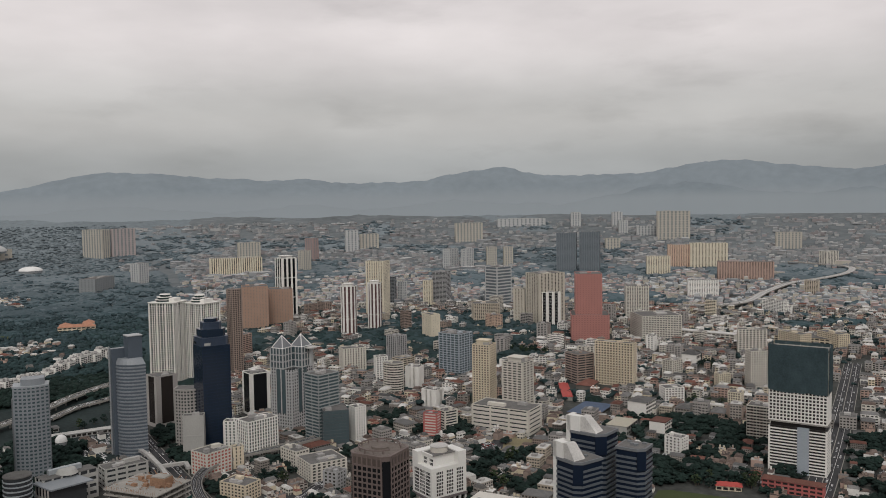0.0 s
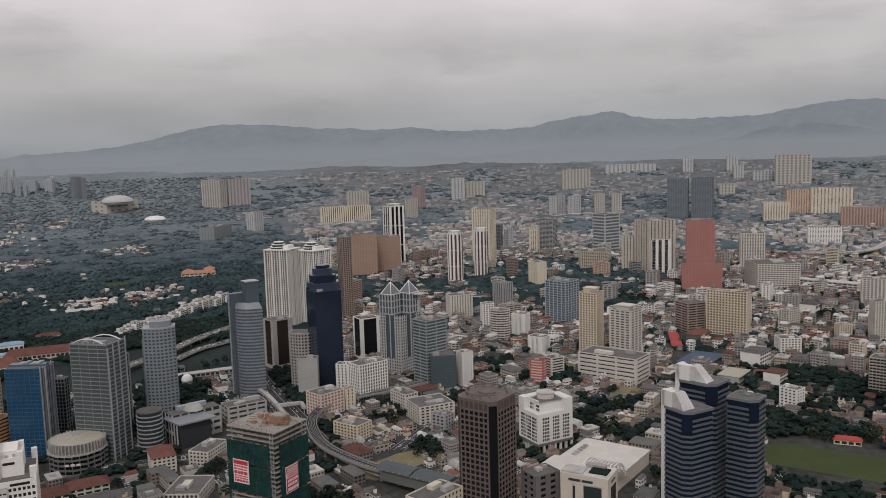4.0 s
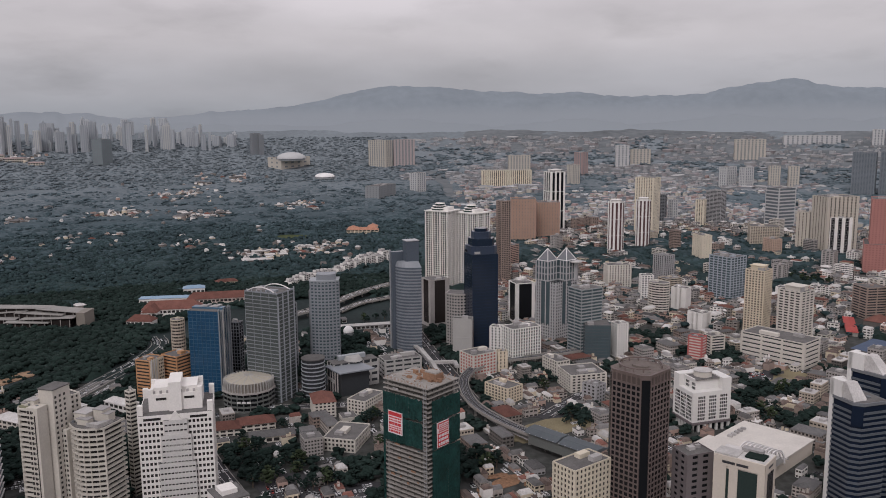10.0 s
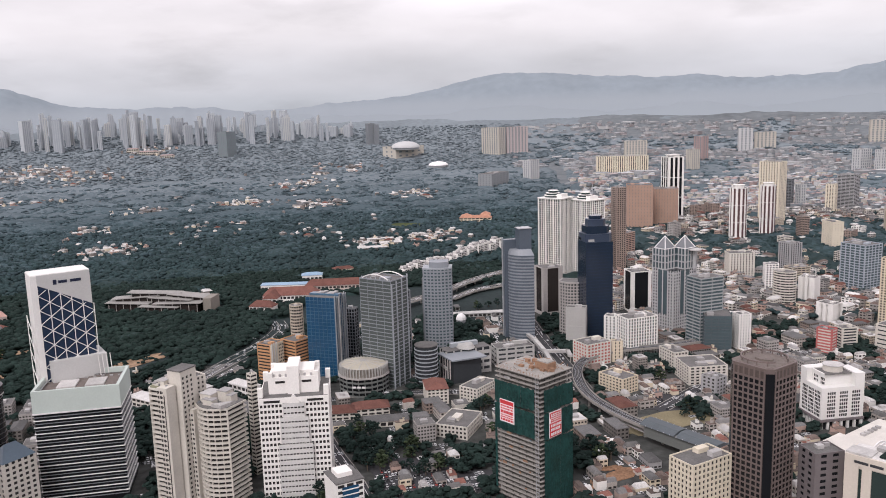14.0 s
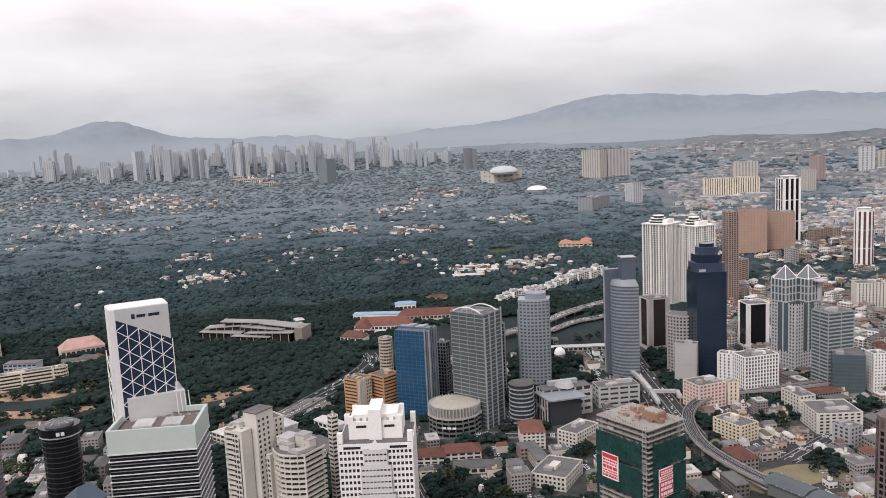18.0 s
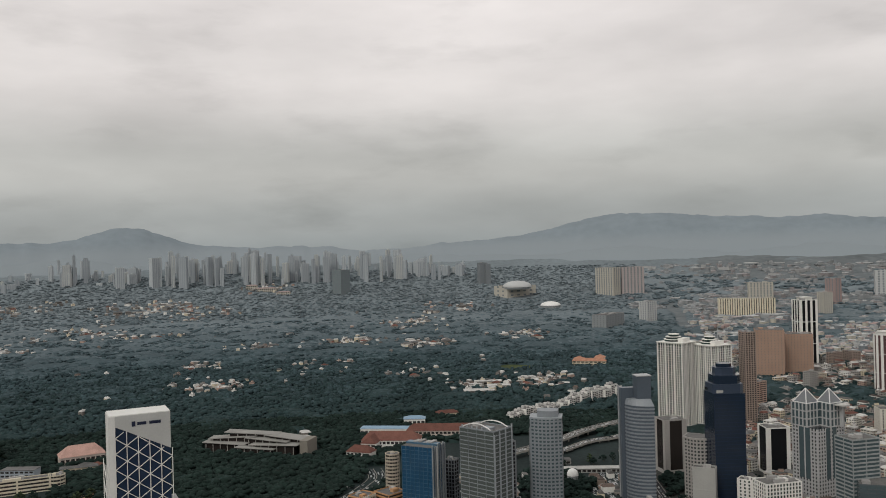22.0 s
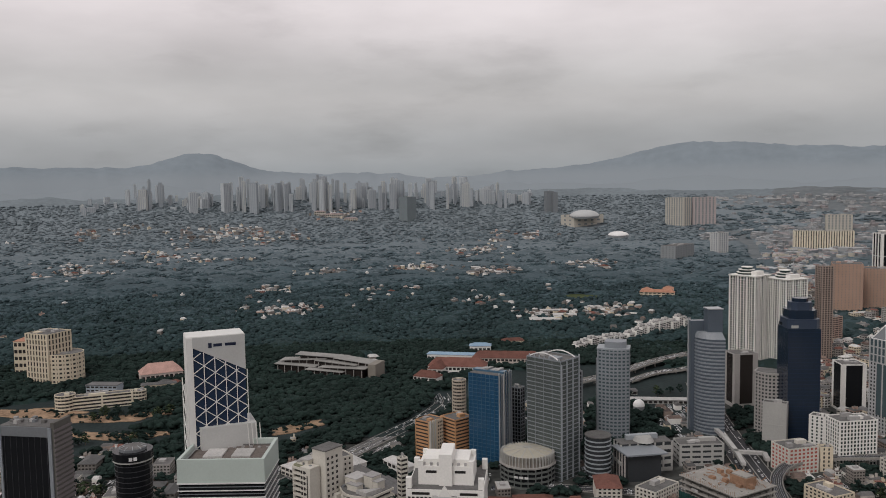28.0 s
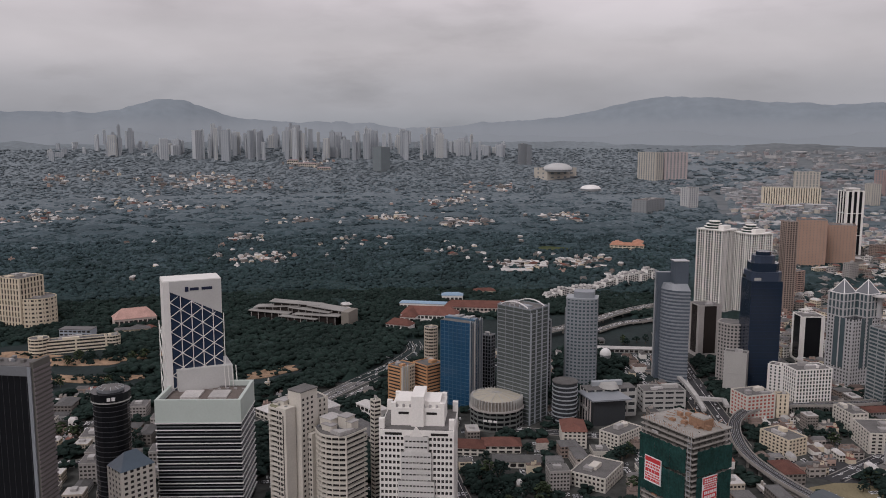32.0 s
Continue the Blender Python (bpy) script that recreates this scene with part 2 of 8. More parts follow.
def rect(w, d):
    return [(-w / 2, -d / 2), (w / 2, -d / 2), (w / 2, d / 2), (-w / 2, d / 2)]


def oval(w, d, k):
    return [(w / 2 * math.cos(2 * math.pi * i / k), d / 2 * math.sin(2 * math.pi * i / k)) for i in range(k)]


def grown(poly, by):
    """The outline moved outwards by a distance, for outlines round the origin."""
    out, k = [], len(poly)
    for i in range(k):
        p, a, b = Vector(poly[i]), Vector(poly[i - 1]), Vector(poly[(i + 1) % k])
        n1 = Vector(((p - a).y, -(p - a).x)).normalized()
        n2 = Vector(((b - p).y, -(b - p).x)).normalized()
        n = (n1 + n2)
        n = n / max(n.dot(n1), 0.3)
        out.append((p.x + n.x * by, p.y + n.y * by))
    return out


def facade(t, poly, z0, z1, wall, glass, fl=3.6, sp=0.45, bay=5.0, pier=0.4, proud=0.35, piers=True):
    """Walls of a storeyed body: a glass core, a spandrel for each storey and upright piers, each a part."""
    part("core", prism(grown(poly, -proud), z0, z1), glass, t)
    n = max(1, round((z1 - z0) / fl))
    step = (z1 - z0) / n
    far = t.matrix_basis.translation.length > 1000
    frame_mesh = bmesh.new() if far else None
    if far:
        for i in range(n):
            add_prism(frame_mesh, poly, z0 + i * step, z0 + i * step + step * sp)
    else:
        band = mesh_of("spandrel", prism(poly, 0, step * sp), wall)
        for i in range(n):
            part("spandrel", band, wall, t, at=pose(0, 0, z0 + i * step))
    post = {}
    k = len(poly)
    for i in range(k if piers and pier > 0 else 0):
        a, b = Vector(poly[i]), Vector(poly[(i + 1) % k])
        length = (b - a).length
        m = max(1, round(length / bay))
        wide = max(0.25, length / m * pier)
        key = round(wide, 2)
        if key not in post:
            post[key] = mesh_of("pier", box(-wide / 2, -0.06, z0, wide / 2, proud + 0.02, z1 + 0.03), wall)
        way = (b - a).normalized()
        turn = math.degrees(math.atan2(way.y, way.x))
        span = length - wide
        seen = t.matrix_basis @ Vector(((a.x + b.x) / 2, (a.y + b.y) / 2, 0))
        out = t.matrix_basis.to_3x3() @ Vector((way.y, -way.x, 0))
        if seen.length > 1500 and out.dot(seen) > 0:
            continue
        for j in range(m + 1 if k <= 6 else m):
            p = a + way * (wide / 2 + span * j / m)
            if far:
                q = p + way * 0
                s = Vector((-way.y, way.x)) * (proud + .02)
                e = way * wide / 2
                add_prism(frame_mesh, [tuple(q - e - s * .1), tuple(q + e - s * .1), tuple(q + e + s), tuple(q - e + s)], z0, z1 + .03)
                continue
            part("pier", post[key], wall, t, at=pose(p.x, p.y, 0, 0, 0, turn))
    if far:
        tagged(part("facade_frame", frame_mesh, wall, t), kind="stuff")


def roof_kit(t, poly, h, wall, rnd, tall=0.0):
    """Parapet, roof deck and the boxes that stand on it."""
    part("roof_deck", prism(grown(poly, -0.5), h, h + 0.35), "roofgrey", t)
    bm, inner, k = bmesh.new(), grown(poly, -0.5), len(poly)
    rings = [[bm.verts.new((px, py, zz)) for px, py in line] for line, zz in ((poly, h), (poly, h + 1.3), (inner, h + 1.3), (inner, h))]
    for a, b in zip(rings, rings[1:] + rings[:1]):
        for i in range(k):
            bm.faces.new((a[i], a[(i + 1) % k], b[(i + 1) % k], b[i]))
    part("parapet", bm, wall, t)
    xs, ys = [p[0] for p in poly], [p[1] for p in poly]
    w, d = max(xs) - min(xs), max(ys) - min(ys)
    for i in range(rnd.randint(2, 4)):
        bw, bd, bh = w * rnd.uniform(.12, .3), d * rnd.uniform(.12, .3), rnd.uniform(1.6, 4.2) + tall
        x, y = rnd.uniform(-.28, .28) * w, rnd.uniform(-.28, .28) * d
        part("roof_plant", box(x - bw / 2, y - bd / 2, h + .3, x + bw / 2, y + bd / 2, h + bh), "plant" if i else wall, t)


COUNT = [0]


def tower(name, label, category, x, y, z, w, d, h, rot, wall="white", glass="glassgrey", fl=3.6, sp=0.45, bay=5.0, pier=0.4, proud=0.35,
          roof="flat", cap=0, ngon=0, group=""):
    COUNT[0] += 1
    rnd = random.Random(COUNT[0])
    t = thing(name, label, category, x, y, z - 0.5, rot, group)
    poly = oval(w * 1.04, d * 1.04, ngon) if ngon else rect(w, d)
    if wall.startswith('haze'):
        fl, bay = fl * 1.8, bay * 1.3
    proud = min(proud if h < 150 else .5, w * .04)
    facade(t, poly, 0, h + 0.5, wall, glass, fl, sp, bay, pier, proud)
    if roof == "flat":
        roof_kit(t, poly, h + 0.5, wall, rnd, 2.0 if cap else 0)
    elif roof == "red":
        hipped(t, w + 1.6, d + 1.6, h + 0.5, min(w, d) * .24, "roofred")
    elif roof == "bluehip":
        hipped(t, w + .4, d + .4, h + 0.5, min(w, d) * .5, "roofslate")
    if cap:
        part("penthouse", prism(grown(poly, -min(w, d) * .2), h + .5, h + 6.5), wall, t)
        part("crown_slab", prism(grown(poly, -min(w, d) * .15), h + 6.5, h + 7.3), wall, t)
    return t


def hipped(t, w, d, z, rise, mat, name="roof"):
    bm = bmesh.new()
    a = [bm.verts.new((px, py, z)) for px, py in rect(w, d)]
    if w >= d:
        r = [bm.verts.new((-(w - d * .8) / 2, 0, z + rise)), bm.verts.new(((w - d * .8) / 2, 0, z + rise))]
        faces = ((a[0], a[1], r[1], r[0]), (a[1], a[2], r[1]), (a[2], a[3], r[0], r[1]), (a[3], a[0], r[0]))
    else:
        r = [bm.verts.new((0, -(d - w * .8) / 2, z + rise)), bm.verts.new((0, (d - w * .8) / 2, z + rise))]
        faces = ((a[0], a[1], r[0]), (a[1], a[2], r[1], r[0]), (a[2], a[3], r[1]), (a[3], a[0], r[0], r[1]))
    for f in faces:
        bm.faces.new(f)
    bm.faces.new(a[::-1])
    return part(name, bm, mat, t)


# ---- the ground ----
FLAT, REACH = 2600.0, 2250.0


def ground_z(r):
    """The plain is level for 2.6 km and then climbs slowly towards the hills."""
    if r <= FLAT:
        return 0.0
    q = max(1 - (r - FLAT) / REACH, 0.02)
    return EYE - r * EYE * q / FLAT


def ground_sheet():
    bm = bmesh.new()
    rings = [1.0, 300, 700, 1200, 1800, 2300, 2600, 2800, 3000, 3200, 3400, 3600, 3800, 4000, 4200, 4400, 4600, 4780, 4880]
    n = 120
    rows = []
    for r in rings:
        rows.append([bm.verts.new((r * math.sin(2 * math.pi * i / n), r * math.cos(2 * math.pi * i / n), ground_z(r))) for i in range(n)])
    for a, b in zip(rows, rows[1:]):
        for i in range(n):
            f = bm.faces.new((a[i], a[(i + 1) % n], b[(i + 1) % n], b[i]))
            f.smooth = True
    bm.faces.new(rows[0])
    bmesh.ops.recalc_face_normals(bm, faces=bm.faces)
    return bm


paint("city_ground", .060, .062, .058, spec=.15, rough=1, vary=.6, scale=.015, fine=.12)
ground = tagged(new("ground", mesh_of("ground", ground_sheet(), "city_ground")), "grey brown city ground of lots, lanes and yards", "ground", kind="structure")
ground.data.flip_normals() if ground.data.polygons[10].normal.z < 0 else None


def bar(t, p, q, wide, mat, name="bar", deep=None):
    """A straight beam between two points of a thing."""
    p, q = Vector(p), Vector(q)
    way = q - p
    deep = deep or wide
    bm = box(-wide / 2, -deep / 2, 0, wide / 2, deep / 2, way.length)
    m = Matrix.Translation(p) @ way.to_track_quat("Z", "Y").to_matrix().to_4x4()
    return part(name, bm, mat, t, at=m)


def arc_strip(radius, a0, a1, z0, z1, thick, n=16):
    """A bent bar along an arc, in one closed skin."""
    bm = bmesh.new()
    rings = []
    for i in range(n + 1):
        c, q = math.cos(radians(a0 + (a1 - a0) * i / n)), math.sin(radians(a0 + (a1 - a0) * i / n))
        rings.append([bm.verts.new((r * c, r * q, z)) for r, z in ((radius, z0), (radius, z1), (radius - thick, z1), (radius - thick, z0))])
    for p, q in zip(rings, rings[1:]):
        for k in range(4):
            bm.faces.new((p[k], p[(k + 1) % 4], q[(k + 1) % 4], q[k]))
    bm.faces.new(rings[0][::-1])
    bm.faces.new(rings[-1])
    bmesh.ops.recalc_face_normals(bm, faces=bm.faces)
    return bm


# ---- landmark buildings ----


def strip_tower(x, y, z, w, d, h, rot):
    t = thing("office_tower", "black glass office tower with white ledges and a pale green crown", "office building", x, y, z, rot)
    crown = 17.0
    part("core", prism(rect(w - 1.6, d - 1.6), 0, h - crown + 1), "glassblack", t)
    ledge, soffit = mesh_of("ledge", prism(rect(w, d), 0, 0.6), "signwhite"), mesh_of("spandrel", prism(rect(w - 1.2, d - 1.2), 0, .7), "greydark")
    n = int((h - crown) / 5.1)
    for i in range(n):
        part("ledge", ledge, "signwhite", t, at=pose(0, 0, h - crown - 1.0 - 5.1 * i))
        part("spandrel", soffit, "greydark", t, at=pose(0, 0, h - crown - 3.6 - 5.1 * i))
    bm = bmesh.new()
    outer, inner = rect(w - .4, d - .4), rect(w - 5, d - 5)
    for i in range(4):
        add_prism(bm, [outer[i], outer[(i + 1) % 4], inner[(i + 1) % 4], inner[i]], h - crown, h)
    part("crown_wall", bm, "palegreen", t, "pale green blank crown wall")
    part("crown_rim", prism(rect(w + .4, d + .4), h - crown - .3, h - crown), "signwhite", t)
    part("roof_deck", prism(rect(w - 5.1, d - 5.1), h - crown, h - 4.5), "deckbrown", t)
    for px, py, pw, pd in ((-.17, .02, .22, .36), (.16, .02, .22, .36)):
        part("roof_plant", box(px * w - pw * w / 2, py * d - pd * d / 2, h - 4.5, px * w + pw * w / 2, py * d + pd * d / 2, h - 3.3), "roofwhite", t, "pale roof plant housing")
    for sx in (-1, 1):
        bar(t, (sx * (w / 2 - 4), -d / 2 + 4, h - 3), (sx * (w / 2 - 4), d / 2 - 4, h - 3), 0.7, "steel", "roof_rail")
        bar(t, (-w / 2 + 4, sx * (d / 2 - 5), h - 3.6), (w / 2 - 4, sx * (d / 2 - 5), h - 3.6), 0.6, "roofgrey", "roof_pipe")
    for k in range(9):
        part("roof_unit", box(-w * .42 + k * w * .1, d * .29, h - 4.5, -w * .42 + k * w * .1 + 2.4, d * .29 + 2, h - 3.4 - .3 * (k % 3)), "plant", t)


def lattice_tower(x, y, z, w, d, h, rot):
    t = thing("bank_tower", "white bank tower with a slanted panel over a blue glass diagrid", "office building", x, y, z, rot)
    part("core", prism(rect(w, d - .5), 0, h - 1), "latticeglass", t, "dark blue glass body")
    fx = w / 2
    y0, y1 = -d / 2, d / 2
    ym = y0 + .09 * d
    part("corner_pier", box(-w / 2 - .3, y0 - .5, 0, fx + 1.0, ym, h), "towerwhite", t, "broad white corner pier")
    bm = bmesh.new()
    face = [(ym, h), (y1, h), (y1, h - 27), (ym, h - 7.5)]
    a = [bm.verts.new((fx - 1.5, py, pz)) for py, pz in face]
    b = [bm.verts.new((fx + .9, py, pz)) for py, pz in face]
    bm.faces.new(a), bm.faces.new(b[::-1])
    for i in range(4):
        bm.faces.new((a[i], b[i], b[(i + 1) % 4], a[(i + 1) % 4]))
    bmesh.ops.recalc_face_normals(bm, faces=bm.faces)
    part("sign_panel", bm, "panelgrey", t, "white panel cut on a slant")
    part("roof_cap", box(-w / 2, y0, h - .9, fx + .2, y1, h + .6), "towerwhite", t)
    # the sign: a square mark and plain bars
    part("sign_mark", box(fx + .9, y0 + .36 * d, h - 8.3, fx + 1.15, y0 + .42 * d, h - 4.6), "signnavy", t, "dark square mark")
    for k, (u0, u1) in enumerate(((.45, .60), (.65, .84))):
        part("sign_bar", box(fx + .9, y0 + u0 * d, h - 7.6, fx + 1.1, y0 + u1 * d, h - 5.4), "signnavy", t, "plain dark sign bar")
    low = h - 118
    gap = (y1 + 1 - ym) / 5
    ztop = lambda py: h - 7.5 - 19.5 * (py - ym) / (y1 - ym)
    for i in range(6):
        py = ym + gap * i
        bar(t, (fx + .6, py, low), (fx + .6, py, ztop(min(py, y1))), 0.55, "towerwhite", "mullion")
    rise = gap * 1.0
    for i in range(-6, 30):
        za = low + gap * 1.44 * i
        for s in (1, -1):
            # clip each diagonal to the glass
            ya, yb = ym, y1 + 1
            zs = za if s == 1 else za + 4 * .72 * gap
            pts = []
            for k in range(21):
                py = ya + (yb - ya) * k / 20
                pz = zs + s * (py - ya) * .72
                if low <= pz <= ztop(min(py, y1)):
                    pts.append((py, pz))
            if len(pts) > 2:
                bar(t, (fx + .75, *pts[0]), (fx + .75, *pts[-1]), 0.5, "towerwhite", "diagonal")
    for i in range(int(h / 14)):
        za = h - 36 - 13 * i
        if za < 14:
            break
        bar(t, (-w / 2, y0 - 2.6, za), (fx, y0 - 2.6, za - 9), .5, "towerwhite", "side_lattice")
        bar(t, (fx, y0 - 2.6, za - 9), (fx, y0 - .4, za - 12), .5, "towerwhite", "side_lattice")
    bar(t, (fx - 1, y0 - 2.6, 4), (fx - 1, y0 - 2.6, h - 34), .6, "towerwhite", "side_post")
    bar(t, (-w / 2 + 1, y0 - 2.6, 4), (-w / 2 + 1, y0 - 2.6, h - 34), .6, "towerwhite", "side_post")
    part("podium", prism([(-w / 2, y0), (fx + 8, y0 + 5), (fx + 8, y1 + 9), (-w / 2, y1 + 9)], 0, h - 68, [(-w / 2, y0), (fx + 5, y0 + 8), (fx + 5, y1 + 6), (-w / 2, y1 + 6)]), "panelgrey", t, "white podium with a sloped top")
    for i in range(4):
        bar(t, (fx + 8.3, y1 + 9 - 3 * i, h - 95), (fx + 6.5, y1 + 8 - 3 * i, h - 68), .5, "towerwhite", "podium_lattice")


def window_set(t, face, n, m, x0, z0, sx, sz, ww, wh, mat="winwarm", depth=.25):
    """Single windows, each a part, on the face (x runs along it); face: the pose of the wall."""
    me = mesh_of("window", box(-ww / 2, -.06, -wh / 2, ww / 2, depth, wh / 2), mat)
    for i in range(n):
        for j in range(m):
            part("window", me, mat, t, at=face @ pose(x0 + sx * i, 0, z0 + sz * j))


def white_tower(x, y, z, w, d, h, rot):
    t = thing("office_tower", "white office tower with a ribbed central bay and stepped crown", "office building", x, y, z, rot)
    facade(t, rect(w, d), 0, h - 5, "white", "winwarm", fl=4.3, sp=.46, bay=2.8, pier=.34, proud=.5)
    part("top_wall", prism(rect(w + .4, d + .4), h - 5, h), "white", t, "blank white top storey")
    for sx in (-1, 1):
        part("top_slot", box(sx * .31 * w - 6, -d / 2 - .3, h - 3.6, sx * .31 * w + 6, -d / 2 + .2, h - 1.8), "winwarm", t, "long dark louvre")
    bay_w = .32 * w
    for i, (grow, top) in enumerate(((.0, h - 4), (.16, h - 15), (.32, h - 36))):
        bw = bay_w * (1 + grow * 1.7)
        slab = mesh_of("bay_slab", box(-bw / 2, -d / 2 - 1.5 - .5 * i, 0, bw / 2, -d / 2 + .2, 3.0), "whitegrey")
        part("bay_glass", box(-bw / 2 + .3, -d / 2 - 1.0 - .5 * i, 0, bw / 2 - .3, -d / 2 + .1, top), "winwarm", t)
        k = 0
        while top - 4.3 * k - 3.0 > 0:
            part("bay_slab", slab, "whitegrey", t, at=pose(0, 0, top - 4.3 * k - 3.0))
            k += 1
        mullion = mesh_of("bay_mullion", box(-.35, -d / 2 - 1.3 - .5 * i, 0, .35, -d / 2 + .2, top), "whitegrey")
        for q in range(int(bw / 2.4) + 1):
            part("bay_mullion", mullion, "whitegrey", t, at=pose(-bw / 2 + .35 + (bw - .7) * q / int(bw / 2.4), 0, 0))
    part("gable", prism([(-4.5, -d / 2 - 1.6), (4.5, -d / 2 - 1.6), (4.5, -d / 2), (-4.5, -d / 2)], h - 4, h + 2.5, [(-.5, -d / 2 - 1.6), (.5, -d / 2 - 1.6), (.5, -d / 2), (-.5, -d / 2)]), "white", t)
    part("roof_deck", prism(rect(w - 1, d - 1), h, h + .3), "roofgrey", t)
    part("setback", prism(rect(.72 * w, .62 * d), h + .3, h + 13), "white", t, "white setback storey")
    part("setback_slot", box(-.26 * w, -.31 * d - .2, h + 8.5, -.12 * w, -.3 * d, h + 10.2), "winwarm", t)
    part("setback_slot", box(.12 * w, -.31 * d - .2, h + 8.5, .26 * w, -.3 * d, h + 10.2), "winwarm", t)
    part("upper_setback", prism(rect(.6 * w, .48 * d), h + 13, h + 17), "white", t)
    part("spine", box(-.085 * w, -.36 * d, h + .3, .085 * w, .2 * d, h + 22), "white", t, "white lift spine")
    for sx in (-1, 1):
        for sy in (-1, 1):
            part("turret", box(sx * .33 * w - 1.7, sy * .27 * d - 1.7, h, sx * .33 * w + 1.7, sy * .27 * d + 1.7, h + 16.5), "white", t)
            part("corner_turret", box(sx * .47 * w - 1.9, sy * .44 * d - 1.9, h, sx * .47 * w + 1.9, sy * .44 * d + 1.9, h + 7.5), "white", t)
    for i in range(7):
        part("roof_plant", box(-.3 * w + i * .09 * w, -.28 * d, h + 13, -.3 * w + i * .09 * w + 1.6, -.24 * d, h + 14.8), "plant", t)


def blue_tower(x, y, z, w, d, h, rot):
    t = thing("office_tower", "blue glass office tower with pale fins at its end", "office building", x, y, z, rot)
    facade(t, rect(w, d), 0, h, "bluefin", "blueglass", fl=4, sp=.1, bay=5, pier=.09, proud=.35)
    part("roof_deck", prism(rect(w - 1, d - 1), h, h + .4), "roofgrey", t)
    part("parapet", prism(rect(w + .3, d * .3), h, h + 2.2), "bluefin", t)
    for k, u in enumerate((-.46, -.3, -.22, -.06, .1, .26, .34, .47)):
        wide = (1.6, .8, .5, 1.3, .5, 1.3, .5, 1.5)[k]
        part("end_fin", box(w / 2 - .2, u * d - wide / 2, 0, w / 2 + .9, u * d + wide / 2, h + (2.5 if k % 3 == 0 else .5)), "steelpale", t, "pale upright fin")
    part("end_panel", box(w / 2 - .3, -.18 * d, 0, w / 2 + .45, -.02 * d, h), "towerwhite", t, "white end panel")
    part("corner_wall", box(-w / 2 - 3, d * .1, 0, -w / 2 + .3, d / 2, h - 14), "greyblue2", t)
    for k in range(4):
        part("roof_plant", box(-w * .3 + 6 * k, -d * .1, h + .4, -w * .3 + 6 * k + 4, d * .3, h + 2.5 + k % 2), "plant", t)


def netted_tower(x, y, z, w, d, h, rot):
    t = thing("construction_tower", "unfinished concrete tower wrapped in green netting with red sheets", "construction site", x, y, z, rot)
    # core and columns carry the open floors' shade in their colour
    part("core", prism(rect(w - 6, d - 6), 0, h - 1), "shadowconcrete", t, "raw concrete inner frame in a shadow tone")
    slab = mesh_of("floor_slab", prism(rect(w, d), 0, .7), "concrete")
    n = int(h / 3.5)
    for i in range(n + 1):
        part("floor_slab", slab, "concrete", t, at=pose(0, 0, h - .7 - 3.5 * i))
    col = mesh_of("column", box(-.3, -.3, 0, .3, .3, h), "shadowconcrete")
    for i in range(7):
        part("column", col, "concrete", t, at=pose(-w / 2 + 1.6 + (w - 3.2) * i / 6, -d / 2 + 1.6, 0))
        part("column", col, "concrete", t, at=pose(w / 2 - 1.6, -d / 2 + 1.6 + (d - 3.2) * i / 6, 0))
    rnd = random.Random(5)
    # rails and props along the open floors
    for k in range(26):
        zz = h - 4.2 - 3.5 * rnd.randrange(n - 1)
        u = rnd.uniform(-.47, .3) * w
        part("floor_screen", box(u, -d / 2 + .3, zz, u + rnd.uniform(1.5, 5), -d / 2 + .5, zz + rnd.uniform(1, 2.4)), rnd.choice(("formwork", "plant", "netdark")), t)

    def sheet(name, axis, a0, a1, z0, z1, seed, mat="netgreen"):
        bm = bmesh.new()
        nu, nz = 40, 12
        g = []
        for j in range(nz + 1):
            row = []
            for i in range(nu + 1):
                u, v = a0 + (a1 - a0) * i / nu, z0 + (z1 - z0) * j / nz
                out = .55 + .3 * noise.noise((u * .35 + seed, v * .3, seed)) + .22 * noise.noise((u * 1.6 + seed, v * .06, seed))
                edge = .9 * noise.noise((u * .4, seed, 1.0)) if j in (0, nz) else 0
                p = (u, -d / 2 - out, v + edge) if axis == "y" else (w / 2 + out, u, v + edge)
                row.append(bm.verts.new(p))
            g.append(row)
        for j in range(nz):
            for i in range(nu):
                bm.faces.new((g[j][i], g[j][i + 1], g[j + 1][i + 1], g[j + 1][i]))
        bmesh.ops.solidify(bm, geom=bm.faces[:], thickness=.06)
        part(name, bm, mat, t, "sagging green safety netting")

    top = h - 9.5
    for k, (za, zb) in enumerate(((h - 26, top), (h - 47, h - 26.8))):
        for m in range(3):
            u0, u1 = -w / 2, w / 2 - 5
            sheet("netting", "y", u0 + (u1 - u0) * m / 3 + .1, u0 + (u1 - u0) * (m + 1) / 3 - .05, za + .5 * m, zb, 3.1 + k + m)
        sheet("netting", "x", -d / 2 + 3.5, d * .1, za, zb, 9.4 + k)
        sheet("netting", "x", d * .1 + .15, d / 2, za, zb - .6, 15.4 + k)
    sheet("netting", "x", -d / 2 + 3.5, d * .1, 0, h - 47.8, 12.7)
    sheet("netting", "x", d * .1 + .15, d / 2, 0, h - 48.2, 17.7)
    sheet("netting", "y", -w / 2, -w / 2 + 2.2, 0, h - 47, 20.1)
    # hoist shaft at the corner
    for k in range(int(h / 3)):
        part("hoist_frame", box(w / 2 - 3.2, -d / 2 - 1.6, k * 3, w / 2 - .6, -d / 2 - 1.3, k * 3 + .4), "steel", t)
    for px in (-3.2, -.6):
        bar(t, (w / 2 + px, -d / 2 - 1.4, 0), (w / 2 + px, -d / 2 - 1.4, h), .25, "steel", "hoist_rail")
    # printed sheets: rows of small marks that cannot be read
    sx0, sx1, sz0, sz1 = -w * .36, -w * .04, h - 40, h - 23
